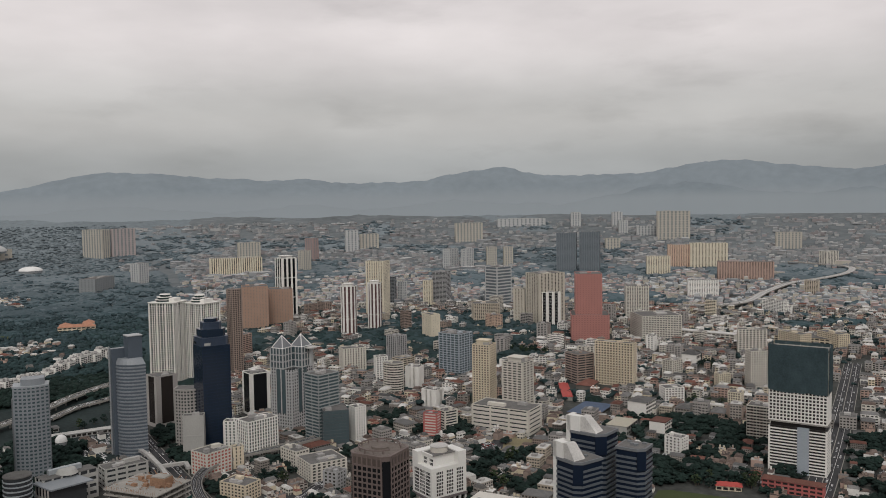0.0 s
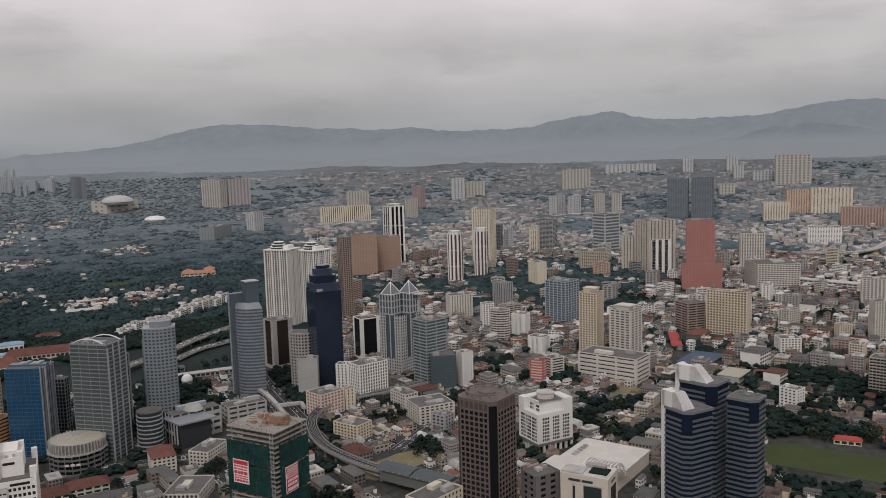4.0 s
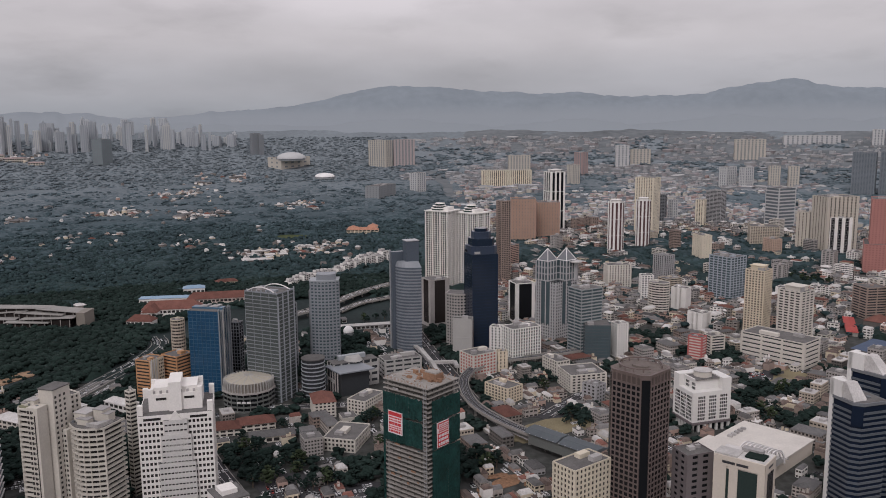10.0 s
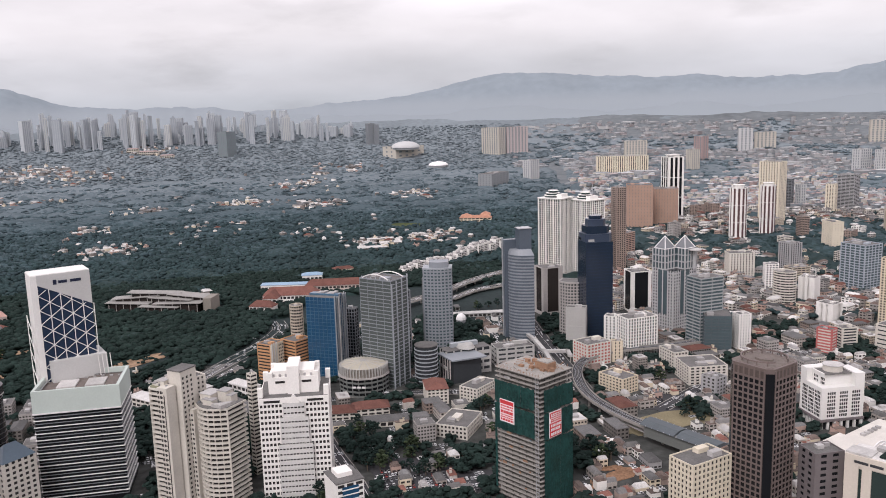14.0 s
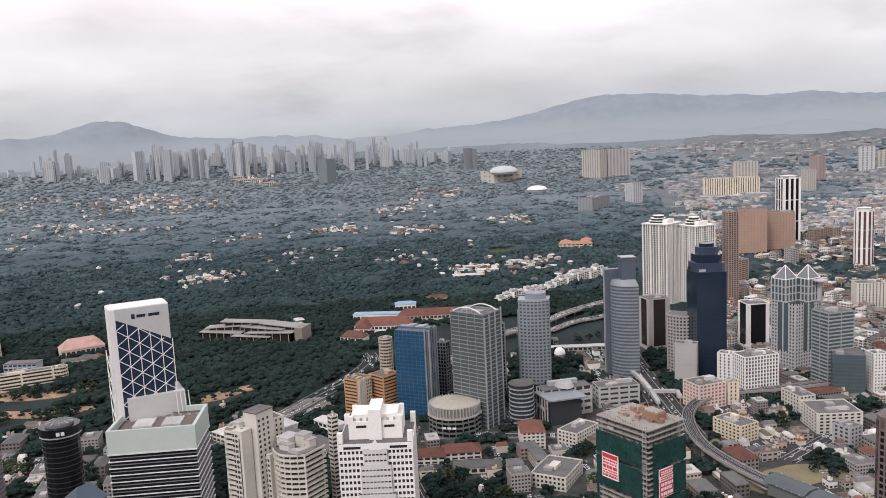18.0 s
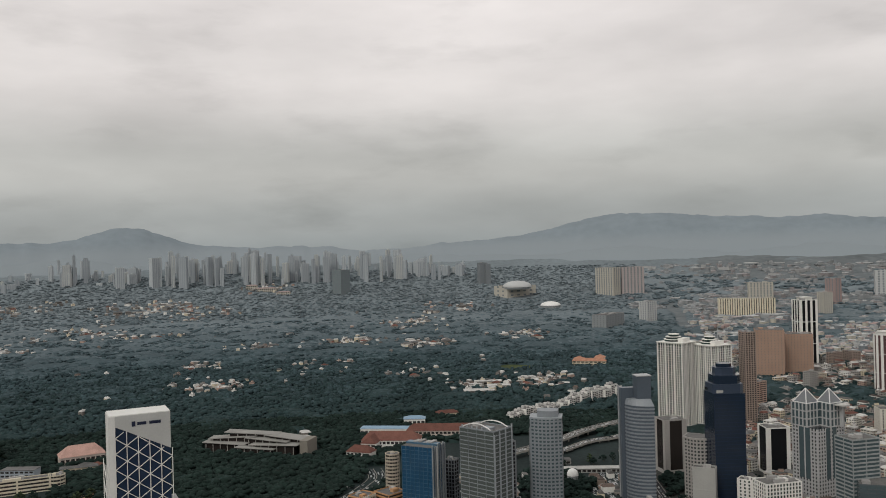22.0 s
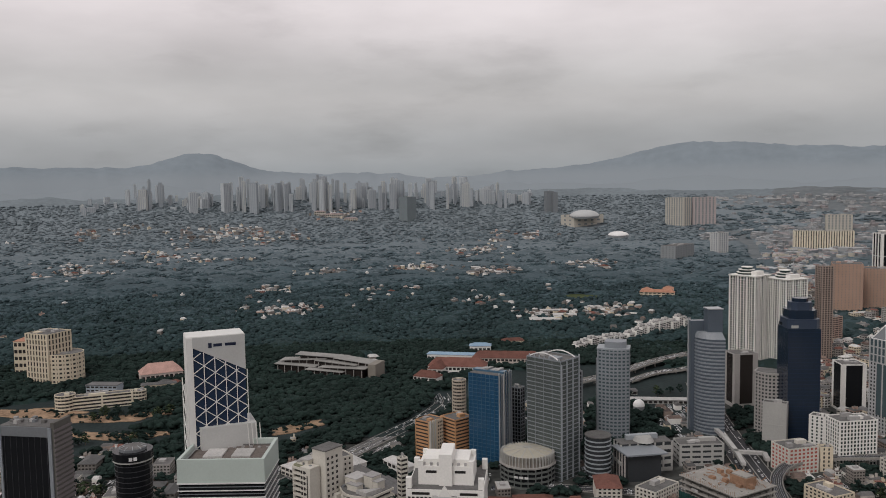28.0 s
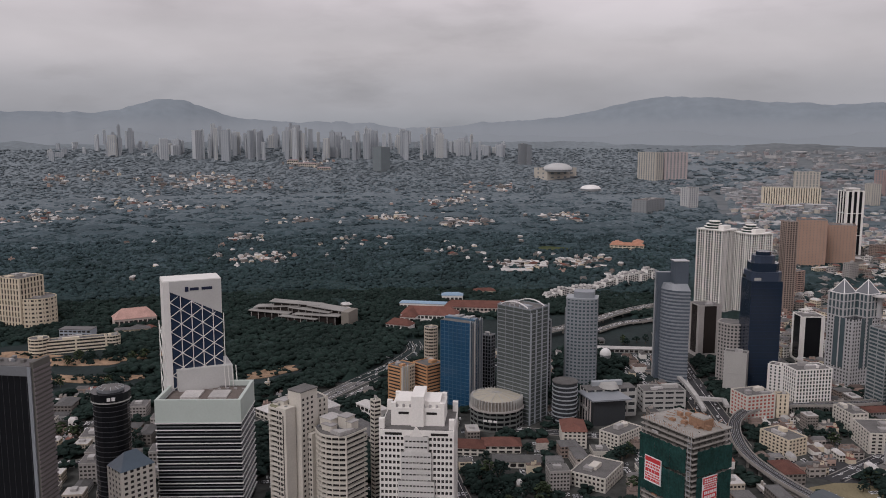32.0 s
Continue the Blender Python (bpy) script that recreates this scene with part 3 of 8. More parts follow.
    s1 = part("banner", box(sx0, -d / 2 - 1.6, sz0, sx1, -d / 2 - 1.1, sz1), "signwhite", t, "white and red printed banner")
    s2 = part("banner", box(w / 2 + 1.1, -d * .27, h - 46, w / 2 + 1.6, d * .10, h - 27), "signwhite", t, "red and white printed banner")
    part("print_field", box(sx0 + .5, -d / 2 - 1.7, sz1 - 3.4, sx1 - .5, -d / 2 - 1.6, sz1 - .5), "signred", s1)
    for k, (za, tall, size) in enumerate(((4.2, 1.2, 1.6), (6.2, 1.2, 1.1), (8.2, 2.2, 2.4), (11.2, 1.0, .9), (12.8, 1.0, 1.3), (14.4, 1.6, 2.0))):
        u = sx0 + .9
        while u < sx1 - 1.4:
            wide = size * rnd.uniform(.6, 1.5)
            part("print_mark", box(u, -d / 2 - 1.7, sz1 - za - tall, min(u + wide, sx1 - .8), -d / 2 - 1.6, sz1 - za), "signred", s1)
            u += wide + .45
    part("print_field", box(w / 2 + 1.6, -d * .262, h - 31.4, w / 2 + 1.7, d * .092, h - 27.5), "signred", s2)
    part("print_field", box(w / 2 + 1.6, -d * .262, h - 45.5, w / 2 + 1.7, d * .092, h - 35.2), "signred", s2)
    for za, tall, mat in ((28.4, .9, "signwhite"), (29.8, .9, "signwhite"), (32.1, .8, "signred"), (33.5, .9, "signred"), (36.2, 2.0, "signwhite"), (39.2, 2.0, "signwhite"), (42.4, 2.2, "signwhite")):
        u = -d * .23
        while u < d * .06:
            wide = rnd.uniform(.8, 1.7)
            part("print_mark", box(w / 2 + 1.6, u, h - za - tall, w / 2 + 1.8, u + wide, h - za), mat, s2)
            u += wide + .5
    # formwork, props and bars on the top deck
    for k in range(64):
        px, py = rnd.uniform(-.3, .44) * w, rnd.uniform(-.2, .46) * d
        if k % 4:
            bar(t, (px, py, h + rnd.uniform(0, 3)), (px + rnd.uniform(-5, 5), py + rnd.uniform(-5, 5), h + rnd.uniform(.3, 4.2)), .35, "formwork", "formwork_beam")
        else:
            part("formwork_box", box(px - 2, py - 1.2, h, px + 1.5, py + 1.2, h + rnd.uniform(1, 4.2)), "formwork", t)
    for k in range(22):
        px, py = rnd.uniform(-.46, .44) * w, rnd.uniform(-.46, -.1) * d
        bar(t, (px, py, h + .1), (px + rnd.uniform(-3, 3), py + rnd.uniform(-2, 2), h + rnd.uniform(.1, .7)), .3, rnd.choice(("formwork", "steel", "shadowconcrete")), "loose_beam")
    part("lift_core", box(.08 * w, -.05 * d, h, .36 * w, .2 * d, h + 5.5), "formwork", t, "brown boarded lift core")
    part("lift_core_top", box(.1 * w, -.03 * d, h + 5.5, .34 * w, .18 * d, h + 6.3), "concrete", t)
    for k in range(30):
        part("starter_bar", box(-w / 2 + 1 + k * w / 31, -d / 2 + .6, h, -w / 2 + 1.15 + k * w / 31, -d / 2 + .75, h + 1.6 + .5 * (k % 3)), "formwork", t)


def brown_tower(x, y, z, w, d, h, rot):
    t = thing("office_tower", "dark brown stone office tower with punched windows and ring crown", "office building", x, y, z, rot)
    c = .13 * w
    poly = [(-w / 2 + c, -d / 2), (w / 2 - c, -d / 2), (w / 2, -d / 2 + c), (w / 2, d / 2 - c), (w / 2 - c, d / 2), (-w / 2 + c, d / 2), (-w / 2, d / 2 - c), (-w / 2, -d / 2 + c)]
    part("wall", prism(poly, 0, h), "brownstone", t, "brown stone shell")
    dark = "glassbrown"
    for sx, sy in ((1, -1), (1, 1), (-1, -1), (-1, 1)):
        p = Vector((sx * (w / 2 - c / 2), sy * (d / 2 - c / 2)))
        part("corner_glass", box(-c * .68, -.5, 0, c * .68, .35, h - 2.5), "glassblack", t, "black glass corner strip", at=pose(p.x, p.y, 0, 0, 0, math.degrees(math.atan2(sx * 1.0, -sy * 1.0))))
    # each window stands in a raised stone frame, so it reads as a recess
    nx = 6
    fl = 4.05
    rows = int((h - 6) / fl)
    for turn, half, span in ((0, d / 2, w - 2 * c), (90, w / 2, d - 2 * c)):
        face = pose(0, 0, 0, 0, 0, turn) @ pose(0, -half, 0)
        step = span / nx
        rib = mesh_of("stone_rib", box(-.13 * step, -.55, 0, .13 * step, .02, h - .5), "brownstone")
        for i in range(nx + 1):
            part("stone_rib", rib, "brownstone", t, at=face @ pose(-span / 2 + step * i + (.13 * step if i == 0 else -.13 * step if i == nx else 0), 0, 0))
        rail = mesh_of("stone_rail", box(-span / 2, -.5, 0, span / 2, .02, fl * .30), "brownstone")
        pane = mesh_of("window", box(-step * .38, -.12, 0, step * .38, .05, fl * .70), "glassblack")
        for j in range(rows):
            z0 = h - 6.5 - fl * (j + 1)
            part("stone_rail", rail, "brownstone", t, at=face @ pose(0, 0, z0 + fl * .70))
            for i in range(nx):
                part("window", pane, "glassblack", t, at=face @ pose(-span / 2 + step * (i + .5), 0, z0))
        tallpane = mesh_of("tall_window", box(-step * .33, -.1, 0, step * .33, .05, 5), "shadebrown")
        for i in range(nx):
            part("tall_window", tallpane, "shadebrown", t, at=face @ pose(-span / 2 + step * (i + .5), 0, h - 6.3))
    part("parapet", prism(grown(poly, .25), h, h + 1.1), "brownstone", t)
    part("roof_deck", prism(grown(poly, -1.5), h + 1.1, h + 1.3), "deckbrown", t)
    part("crown_ring", arc_strip(w * .47, 15, 330, h + 3.4, h + 4.4, .8, 28), "brownstone", t, "curved crown beam")
    for k in range(12):
        a = radians(25 + k * 26)
        part("crown_post", box(w * .455 * math.cos(a) - .35, w * .455 * math.sin(a) - .35, h + 1.1, w * .455 * math.cos(a) + .35, w * .455 * math.sin(a) + .35, h + 3.5), "brownstone", t)
    part("roof_plant", prism(oval(w * .4, w * .3, 16), h + 1.3, h + 3.0), "deckbrown", t)


def white_hotel(x, y, z, w, d, h, rot):
    t = thing("office_block", "white block with black window groups and a dark base band", "office building", x, y, z, rot)
    poly = rect(w, d)
    part("wall", prism(poly, 9, h - 10), "towerwhite", t)
    part("upper_wall", prism([(-w / 2, -d / 2 + 5), (w / 2 - 7, -d / 2 + 5), (w / 2 - 7, d / 2), (-w / 2, d / 2)], h - 10, h), "towerwhite", t)
    part("corner_wall", prism([(-w / 2, -d / 2), (-w / 2 + 9, -d / 2), (-w / 2 + 9, d / 2), (-w / 2, d / 2)], h - 10, h + 1.5), "towerwhite", t)
    part("back_wall", prism([(-w / 2, d / 2 - 9), (w / 2, d / 2 - 9), (w / 2, d / 2), (-w / 2, d / 2)], h - 10, h + 1.5), "towerwhite", t)
    part("base_band", prism(grown(poly, .7), 7.2, 9.6), "purplegrey", t, "dark base cornice")
    part("base_core", prism(grown(poly, -2), 0, 7.2), "glassblack", t)
    for turn, half, span in ((0, d / 2, w), (90, w / 2, d)):
        face = pose(0, 0, 0, 0, 0, turn) @ pose(0, -half, 0)
        post = mesh_of("base_pier", box(-1, 0, 0, 1, 2.2, 7.2), "towerwhite")
        for i in range(7):
            part("base_pier", post, "towerwhite", t, at=face @ pose(-span / 2 + 1 + (span - 2) * i / 6, 0, 0))
        for g in (-.27, .02, .31):
            window_set(t, face, 4, 7, g * span - 3, 12.5, 2.0, 3.4, 1.35, 2.3, "glassblack", .1)
    for g in (-.3, 0, .3):
        window_set(t, pose(0, -d / 2 + 5, 0), 3, 2, g * w - 3, h - 7.5, 2.0, 3.6, 1.35, 2.3, "glassblack", .1)
    part("roof_deck", prism(rect(w - 10, d - 12), h, h + .4), "roofgrey", t)
    part("cornice", prism([(-w / 2 - .5, -d / 2 + 4.5), (w / 2 - 6.5, -d / 2 + 4.5), (w / 2 - 6.5, -d / 2 + 6), (-w / 2 - .5, -d / 2 + 6)], h, h + 1.2), "towerwhite", t)
    part("roof_house", prism(oval(w * .5, d * .42, 16), h + .4, h + 5.5), "offwhite", t, "round off-white roof house")
    part("roof_house_top", prism(oval(w * .54, d * .46, 16), h + 5.5, h + 6.1), "roofwhite", t)


def bank_block(x, y, z, w, d, h, rot):
    t = thing("bank_block", "cream bank building with a deep green glass front", "office building", x, y, z, rot)
    part("wall", prism(rect(w, d), 0, h), "creamsmooth", t)
    part("front_glass", box(-w * .02, -d / 2 - .1, 0, w * .36, -d / 2 + .3, h - 8), "glassgreen", t, "tall dark green glass")
    part("slot_glass", box(-w * .25, -d / 2 - .1, 0, -w * .19, -d / 2 + .3, h - 9), "glassgreen", t)
    part("front_rib", box(-w * .19, -d / 2 - .8, 0, -w * .02, -d / 2 + .2, h - 4), "creamsmooth", t)
    part("front_rib", box(w * .36, -d / 2 - .8, 0, w * .5, -d / 2 + .2, h), "creamsmooth", t)
    part("front_rib", box(-w * .5, -d / 2 - .8, 0, -w * .25, -d / 2 + .2, h), "creamsmooth", t)
    part("front_lintel", box(-w * .5, -d / 2 - .9, h - 7, w * .5, -d / 2 + .2, h + .1), "creamsmooth", t)
    part("side_glass", box(w / 2 - .3, -d * .28, 0, w / 2 + .1, d * .28, h - 8), "glassblack", t)
    for u0, u1 in ((-.33, -.08), (-.05, .18)):
        part("sign_bar", box(u0 * w, -d / 2 - 1.1, h - 5, u1 * w, -d / 2 - .9, h - 3.2), "cardark", t, "plain dark sign bar")
    part("side_sign_bar", box(w / 2, -.2 * d, h - 4.8, w / 2 + .2, .2 * d, h - 3.2), "cardark", t)
    part("roof_deck", prism(rect(w - 1.5, d - 1.5), h, h + .3), "roofwhite", t)
    part("roof_terrace", box(-w * .5, -d / 2, h, -w * .05, d * .1, h + 1.4), "roofwhite", t)
    part("roof_planting", box(w * .05, -d * .3, h + .3, w * .42, d * .2, h + 1.5), "leaf", t, "dark green roof planting")
    part("roof_plant", box(-w * .1, d * .15, h, w * .3, d * .4, h + 3), "plant", t)


WINGS = [0]


def dark_wing(x, y, z, w, d, h, rot):
    WINGS[0] += 1
    k = WINGS[0]
    t = thing("office_tower", "dark navy glass office wing with pale ledges and a cut corner", "office building", x, y, z, rot, "dark stepped office wings")
    c = .22 * w
    poly = [(-w / 2, -d / 2), (w / 2 - c, -d / 2), (w / 2, -d / 2 + c), (w / 2, d / 2), (-w / 2, d / 2)]
    part("core", prism(grown(poly, -.5), 0, h), "navyglass", t)
    n = int(h / 3.9)
    ledge = mesh_of("ledge", prism(poly, 0, 1.7), "paleledge")
    for i in range(2, n):
        part("ledge", ledge, "paleledge", t, at=pose(0, 0, h - 3.9 * i))
    part("top_rim", prism(grown(poly, .3), h - 1.6, h + .5), "greydark", t)
    part("corner_glass", box(-c * .75, -.9, h - 16, c * .75, 1.2, h - 1.6), "navyglass", t, "deep blue glass corner box", at=pose(w / 2 - c / 2, -d / 2 + c / 2, 0, 0, 0, 45))
    part("roof_deck", prism(grown(poly, -1), h + .5, h + .7), "roofgrey", t)
    rnd = random.Random(k)
    for i in range(6):
        px, py = rnd.uniform(-.3, .3) * w, rnd.uniform(-.3, .3) * d
        part("roof_plant", box(px - 1.5, py - 1.2, h + .7, px + 1.5, py + 1.2, h + rnd.uniform(1.5, 2.6)), "greydark", t)
    if k != 2:
        part("white_core", box(-w / 2 - 3.5, -d * .5, 0, -w / 2, -d * .1, h + 12), "towerwhite", t, "tall white service core")
        part("core_top", box(-w / 2 - 3, -d * .5, h, -w * .2, -d * .28, h + 12.3), "towerwhite", t)
        bm = prism([(-w * .2, -d * .46), (w * .3, -d * .46), (w * .3, -d * .02), (-w * .2, -d * .02)], h + .5, h + 12, [(-w * .2, -d * .46), (-w * .05, -d * .46), (-w * .05, -d * .1), (-w * .2, -d * .1)])
        part("sloped_roof", bm, "roofwhite", t, "white sloping roof light")


def netted_slab(x, y, z, w, d, h, rot):
    t = thing("construction_tower", "white gridded slab under construction with dark netting on top", "construction site", x, y, z, rot)
    zb, zn = h * .37, h * .66
    facade(t, rect(w, d), zb + 6, h - 2, "white", "winwarm", fl=3.5, sp=.34, bay=3.6, pier=.32, proud=.6)
    part("transfer_storey", prism(rect(w - 4, d - 4), zb - 1, zb + 6), "winwarm", t, "open dark transfer storey")
    part("transfer_slab", prism(rect(w + 1, d + 1), zb + 4.6, zb + 6), "concrete", t)
    facade(t, rect(w, d), 0, zb, "white", "winwarm", fl=3.3, sp=.42, bay=40, pier=.03, proud=.6)
    part("stair_core", box(.0 * w, -d / 2 - .8, 0, .2 * w, -d / 2 + 1, zb + 1), "greyblue", t, "grey blue stair tower")

    def sheet(x0, y0, x1, y1, seed):
        bm = bmesh.new()
        nu, nz = 18, 10
        a, b = Vector((x0, y0)), Vector((x1, y1))
        out = Vector(((b - a).y, -(b - a).x)).normalized()
        g = []
        for j in range(nz + 1):
            row = []
            for i in range(nu + 1):
                p = a.lerp(b, i / nu) + out * (1.0 + .4 * noise.noise((i * .6 + seed, j * .5, seed)))
                low = zn + 2.5 * noise.noise((i * .3, seed, 1.0))
                row.append(bm.verts.new((p.x, p.y, low + (h + 4 - low) * j / nz)))
            g.append(row)
        for j in range(nz):
            for i in range(nu):
                bm.faces.new((g[j][i], g[j][i + 1], g[j + 1][i + 1], g[j + 1][i]))
        bmesh.ops.solidify(bm, geom=bm.faces[:], thickness=.08)
        part("netting", bm, "netdark", t, "dark green safety netting")

    q = rect(w, d)
    for i in range(4):
        sheet(*q[i], *q[(i + 1) % 4], 2.3 + i)
    part("top_deck", prism(rect(w - 1, d - 1), h, h + .6), "concrete", t)
    for k in range(9):
        bar(t, (-w / 2 + k * w / 8, 0, h), (-w / 2 + k * w / 8, 0, h + 3 + (k % 3)), .4, "steel", "scaffold_pole")


def navy_tower(x, y, z, w, d, h, rot):
    t = thing("office_tower", "navy blue glass tower with stepped chamfered crown", "office building", x, y, z, rot)
    c = .16 * w
    oct_ = lambda k: [(-w / 2 * k + c, -d / 2 * k), (w / 2 * k - c, -d / 2 * k), (w / 2 * k, -d / 2 * k + c), (w / 2 * k, d / 2 * k - c), (w / 2 * k - c, d / 2 * k), (-w / 2 * k + c, d / 2 * k), (-w / 2 * k, d / 2 * k - c), (-w / 2 * k, -d / 2 * k + c)]
    facade(t, rect(w, d), 0, h, "navyedge2", "navypane", fl=4, sp=.2, bay=w / 2, pier=.02, proud=.08)
    part("shoulder", prism(oct_(1.0), h, h + 10), "navyedge", t, "paler navy shoulder")
    part("step", prism(oct_(.86), h + 10, h + 19), "navypane", t)
    part("step_top", prism(oct_(.66), h + 19, h + 27), "navyedge", t)
    part("crown", prism(oval(w * .5, d * .5, 12), h + 27, h + 31), "navypane", t)
    part("crown_slot", box(-w * .42, -d / 2 - .15, h + 1, -w * .1, -d / 2 + .3, h + 4), "glassblack", t)
    part("crown_slot", box(w / 2 - .3, -d * .42, h + 1, w / 2 + .15, -d * .2, h + 4), "stonelight", t)
    bar(t, (0, 0, h + 31), (0, 0, h + 40), .4, "steel", "mast")


def slab_pair(x, y, z, w, d, h, rot):
    t = thing("office_tower", "slender grey tower of a dark slab and a bowed banded front", "office building", x, y, z, rot)
    part("slab", box(-w / 2 - 6, -d / 2 - 4, 0, -w / 2 + 2, d * .1, h + 18), "greyblue2", t, "dark blue grey slab")
    part("slab_edge", box(-w / 2 - 6.5, -d / 2 - 5, 0, -w / 2 - 4.5, -d / 2 - 3.6, h + 20), "steel", t)
    part("rear_shaft", box(-w / 2, -d * .1, 0, w * .25, d / 2, h + 32), "greyblue2", t, "dark rear shaft")
    part("rear_cap", box(-w / 2 - .5, -d * .12, h + 32, w * .3, d / 2 + .5, h + 33), "steel", t)
    bow = [(-w / 2, -d / 2), *[(-w / 2 + (w + 5) * math.sin(math.pi / 2 * i / 8) ** .9 - 0, -d / 2 + d * (1 - math.cos(math.pi / 2 * i / 8))) for i in range(1, 9)], (-w / 2, d / 2)]
    facade(t, bow, 0, h, "steelgrey", "greyblue2", fl=3.9, sp=.45, bay=60, pier=0, proud=.4, piers=False)
    part("sloped_cap", prism(bow, h, h + 7, [(px * .6 - w * .2 + 4, py * .85) for px, py in bow]), "steelgrey", t, "sloping curved cap")


def round_slab(x, y, z, w, d, h, rot):
    t = thing("office_tower", "grey office tower with bowed front and square windows", "office building", x, y, z, rot - 8)
    bow = [(-w / 2, -d / 2)] + [(w * .34 + w * .2 * math.sin(math.pi * i / 8), -d / 2 + d * i / 8) for i in range(9)] + [(-w / 2, d / 2)]
    facade(t, bow, 0, h, "steelgrey", "glassteal", fl=3.9, sp=.48, bay=3.2, pier=.36, proud=.4)
    part("edge_fin", box(-w / 2, -d / 2 - 1.4, 0, w * .3, -d / 2 - .2, h - 12), "greydark", t)
    part("top_drum", prism([(px * .8, py * .66 + 2) for px, py in bow], h, h + 8), "steelgrey", t, "set-back curved top")
    part("top_rim", prism([(px * 1.03, py * 1.02) for px, py in bow], h - .6, h + 1.2), "steelpale", t)


def drum_hall(x, y, z, w, d, h, rot):
    t = thing("hall_drum", "low dark glazed hall with a pale ribbed crown roof", "hall", x, y, z, rot)
    r, n, h = w * 1.28, 12, h * .8
    body = oval(r, r, n)
    facade(t, body, 0, h - 6, "greyglass", "glassblack", fl=4.5, sp=.4, bay=6, pier=.12, proud=.4)
    part("eave", prism(oval(r + 2, r + 2, n), h - 6, h - 4.6), "stonegrey", t)
    part("crown_wall", prism(oval(r * .95, r * .95, n), h - 4.6, h + 4, oval(r * .9, r * .9, n)), "shadebeige", t)
    for k in range(48):
        a = 2 * math.pi * (k + .5) / 48
        part("crown_fin", box(r * .44, -.4, h - 4.8, r * .485, .4, h + 4.6), "stonelight", t, at=pose(0, 0, 0, 0, 0, math.degrees(a)))
    part("roof", prism(oval(r * .9, r * .9, n), h + 4, h + 7, oval(r * .2, r * .2, n)), "roofbeige", t, "low beige ribbed roof")
    for k in range(n):
        a = 2 * math.pi * k / n
        bar(t, (r * .44 * math.cos(a), r * .44 * math.sin(a), h + 4.1), (0, 0, h + 7.6), .7, "stonelight", "roof_rib")
    for k in range(3):
        part("sign_bar", box(r * .5 + .3, -6 + 5 * k, h * .42, r * .5 + .7, -2.5 + 5 * k, h * .5), "signwhite", t, at=pose(0, 0, 0, 0, 0, -60))


def concave_office(x, y, z, w, d, h, rot):
    t = thing("office_block", "grey round-fronted office with square windows", "office building", x, y, z, rot)
    bow = [(w / 2, d / 2), (-w / 2, d / 2)] + [(-w / 2 + w * i / 8, -d / 2 - d * .35 * math.sin(math.pi * i / 8)) for i in range(9)]
    facade(t, bow, 0, h, "stonegrey", "glassgrey", fl=4, sp=.45, bay=4, pier=.42, proud=.4)
    part("roof_rim", prism(grown(bow, .6), h, h + 2), "stonegrey", t)
    part("roof_deck", prism(grown(bow, -1), h + 2, h + 2.2), "roofgrey", t)


def peaked_office(x, y, z, w, d, h, rot):
    t = thing("office_tower", "grey white stepped office with two white roof pyramids", "office building", x, y, z, rot)
    facade(t, rect(w, d), 0, h - 26, "stonepale", "glassgrey", fl=4, sp=.42, bay=4.4, pier=.42, proud=.5)
    for sx, sy in ((-.2, -.24), (.2, .24)):
        ww, dd = w * .58, d * .5
        cx, cy = sx * w, sy * d
        poly = [(cx - ww / 2, cy - dd / 2), (cx + ww / 2, cy - dd / 2), (cx + ww / 2, cy + dd / 2), (cx - ww / 2, cy + dd / 2)]
        shaft = prism(poly, h - 26, h)
        part("shaft", shaft, "glassteal", t, "glazed upper shaft")
        for i in range(4):
            a, b = Vector(poly[i]), Vector(poly[(i + 1) % 4])
            for k in range(5):
                p = a + (b - a) * k / 4
                if k < 4 or i in (1, 2):
                    bar(t, (p.x, p.y, h - 26), (p.x, p.y, h), 1.5, "stonepale", "shaft_rib")
        n = 3
        for k in range(n):
            part("shaft_band", prism([(cx + (px - cx) * 1.02, cy + (py - cy) * 1.02) for px, py in poly], h - 26 + 8.6 * k, h - 24.6 + 8.6 * k), "stonepale", t)
        part("pyramid", prism([(cx + (px - cx) * .9, cy + (py - cy) * .9) for px, py in poly], h, h + 15, [(cx + (px - cx) * .03, cy + (py - cy) * .03) for px, py in poly]), "pyramidglass", t, "white framed roof pyramid")
        for px, py in poly:
            bar(t, (cx + (px - cx) * .92, cy + (py - cy) * .92, h), (cx, cy, h + 15.5), .9, "signwhite", "pyramid_rib")
        for i in range(4):
            a, b = poly[i], poly[(i + 1) % 4]
            bar(t, (*[cx * .1 + a[0] * .9 if q == 0 else cy * .1 + a[1] * .9 for q in (0, 1)], h + .4), (cx * .1 + b[0] * .9, cy * .1 + b[1] * .9, h + .4), .9, "signwhite", "pyramid_base")
    for sx in (-1, 1):
        part("recess_glass", box(sx * .12 * w - 3.2, -d / 2 - .12, 20, sx * .12 * w + 3.2, -d / 2 + .5, h - 26), "glassteal", t)
        part("recess_glass", box(w / 2 - .5, sx * .12 * d - 3.2, 20, w / 2 + .12, sx * .12 * d + 3.2, h - 26), "glassteal", t)
    part("roof_disc", prism(oval(16, 16, 20), h - 2, h - .6), "roofwhite", t, "white roof disc", at=pose(w * .62, d * .3, 0))
    bar(t, (w * .6, d * .3, h - 26), (w * .6, d * .3, h - 2), 3.2, "stonepale", "disc_stem")


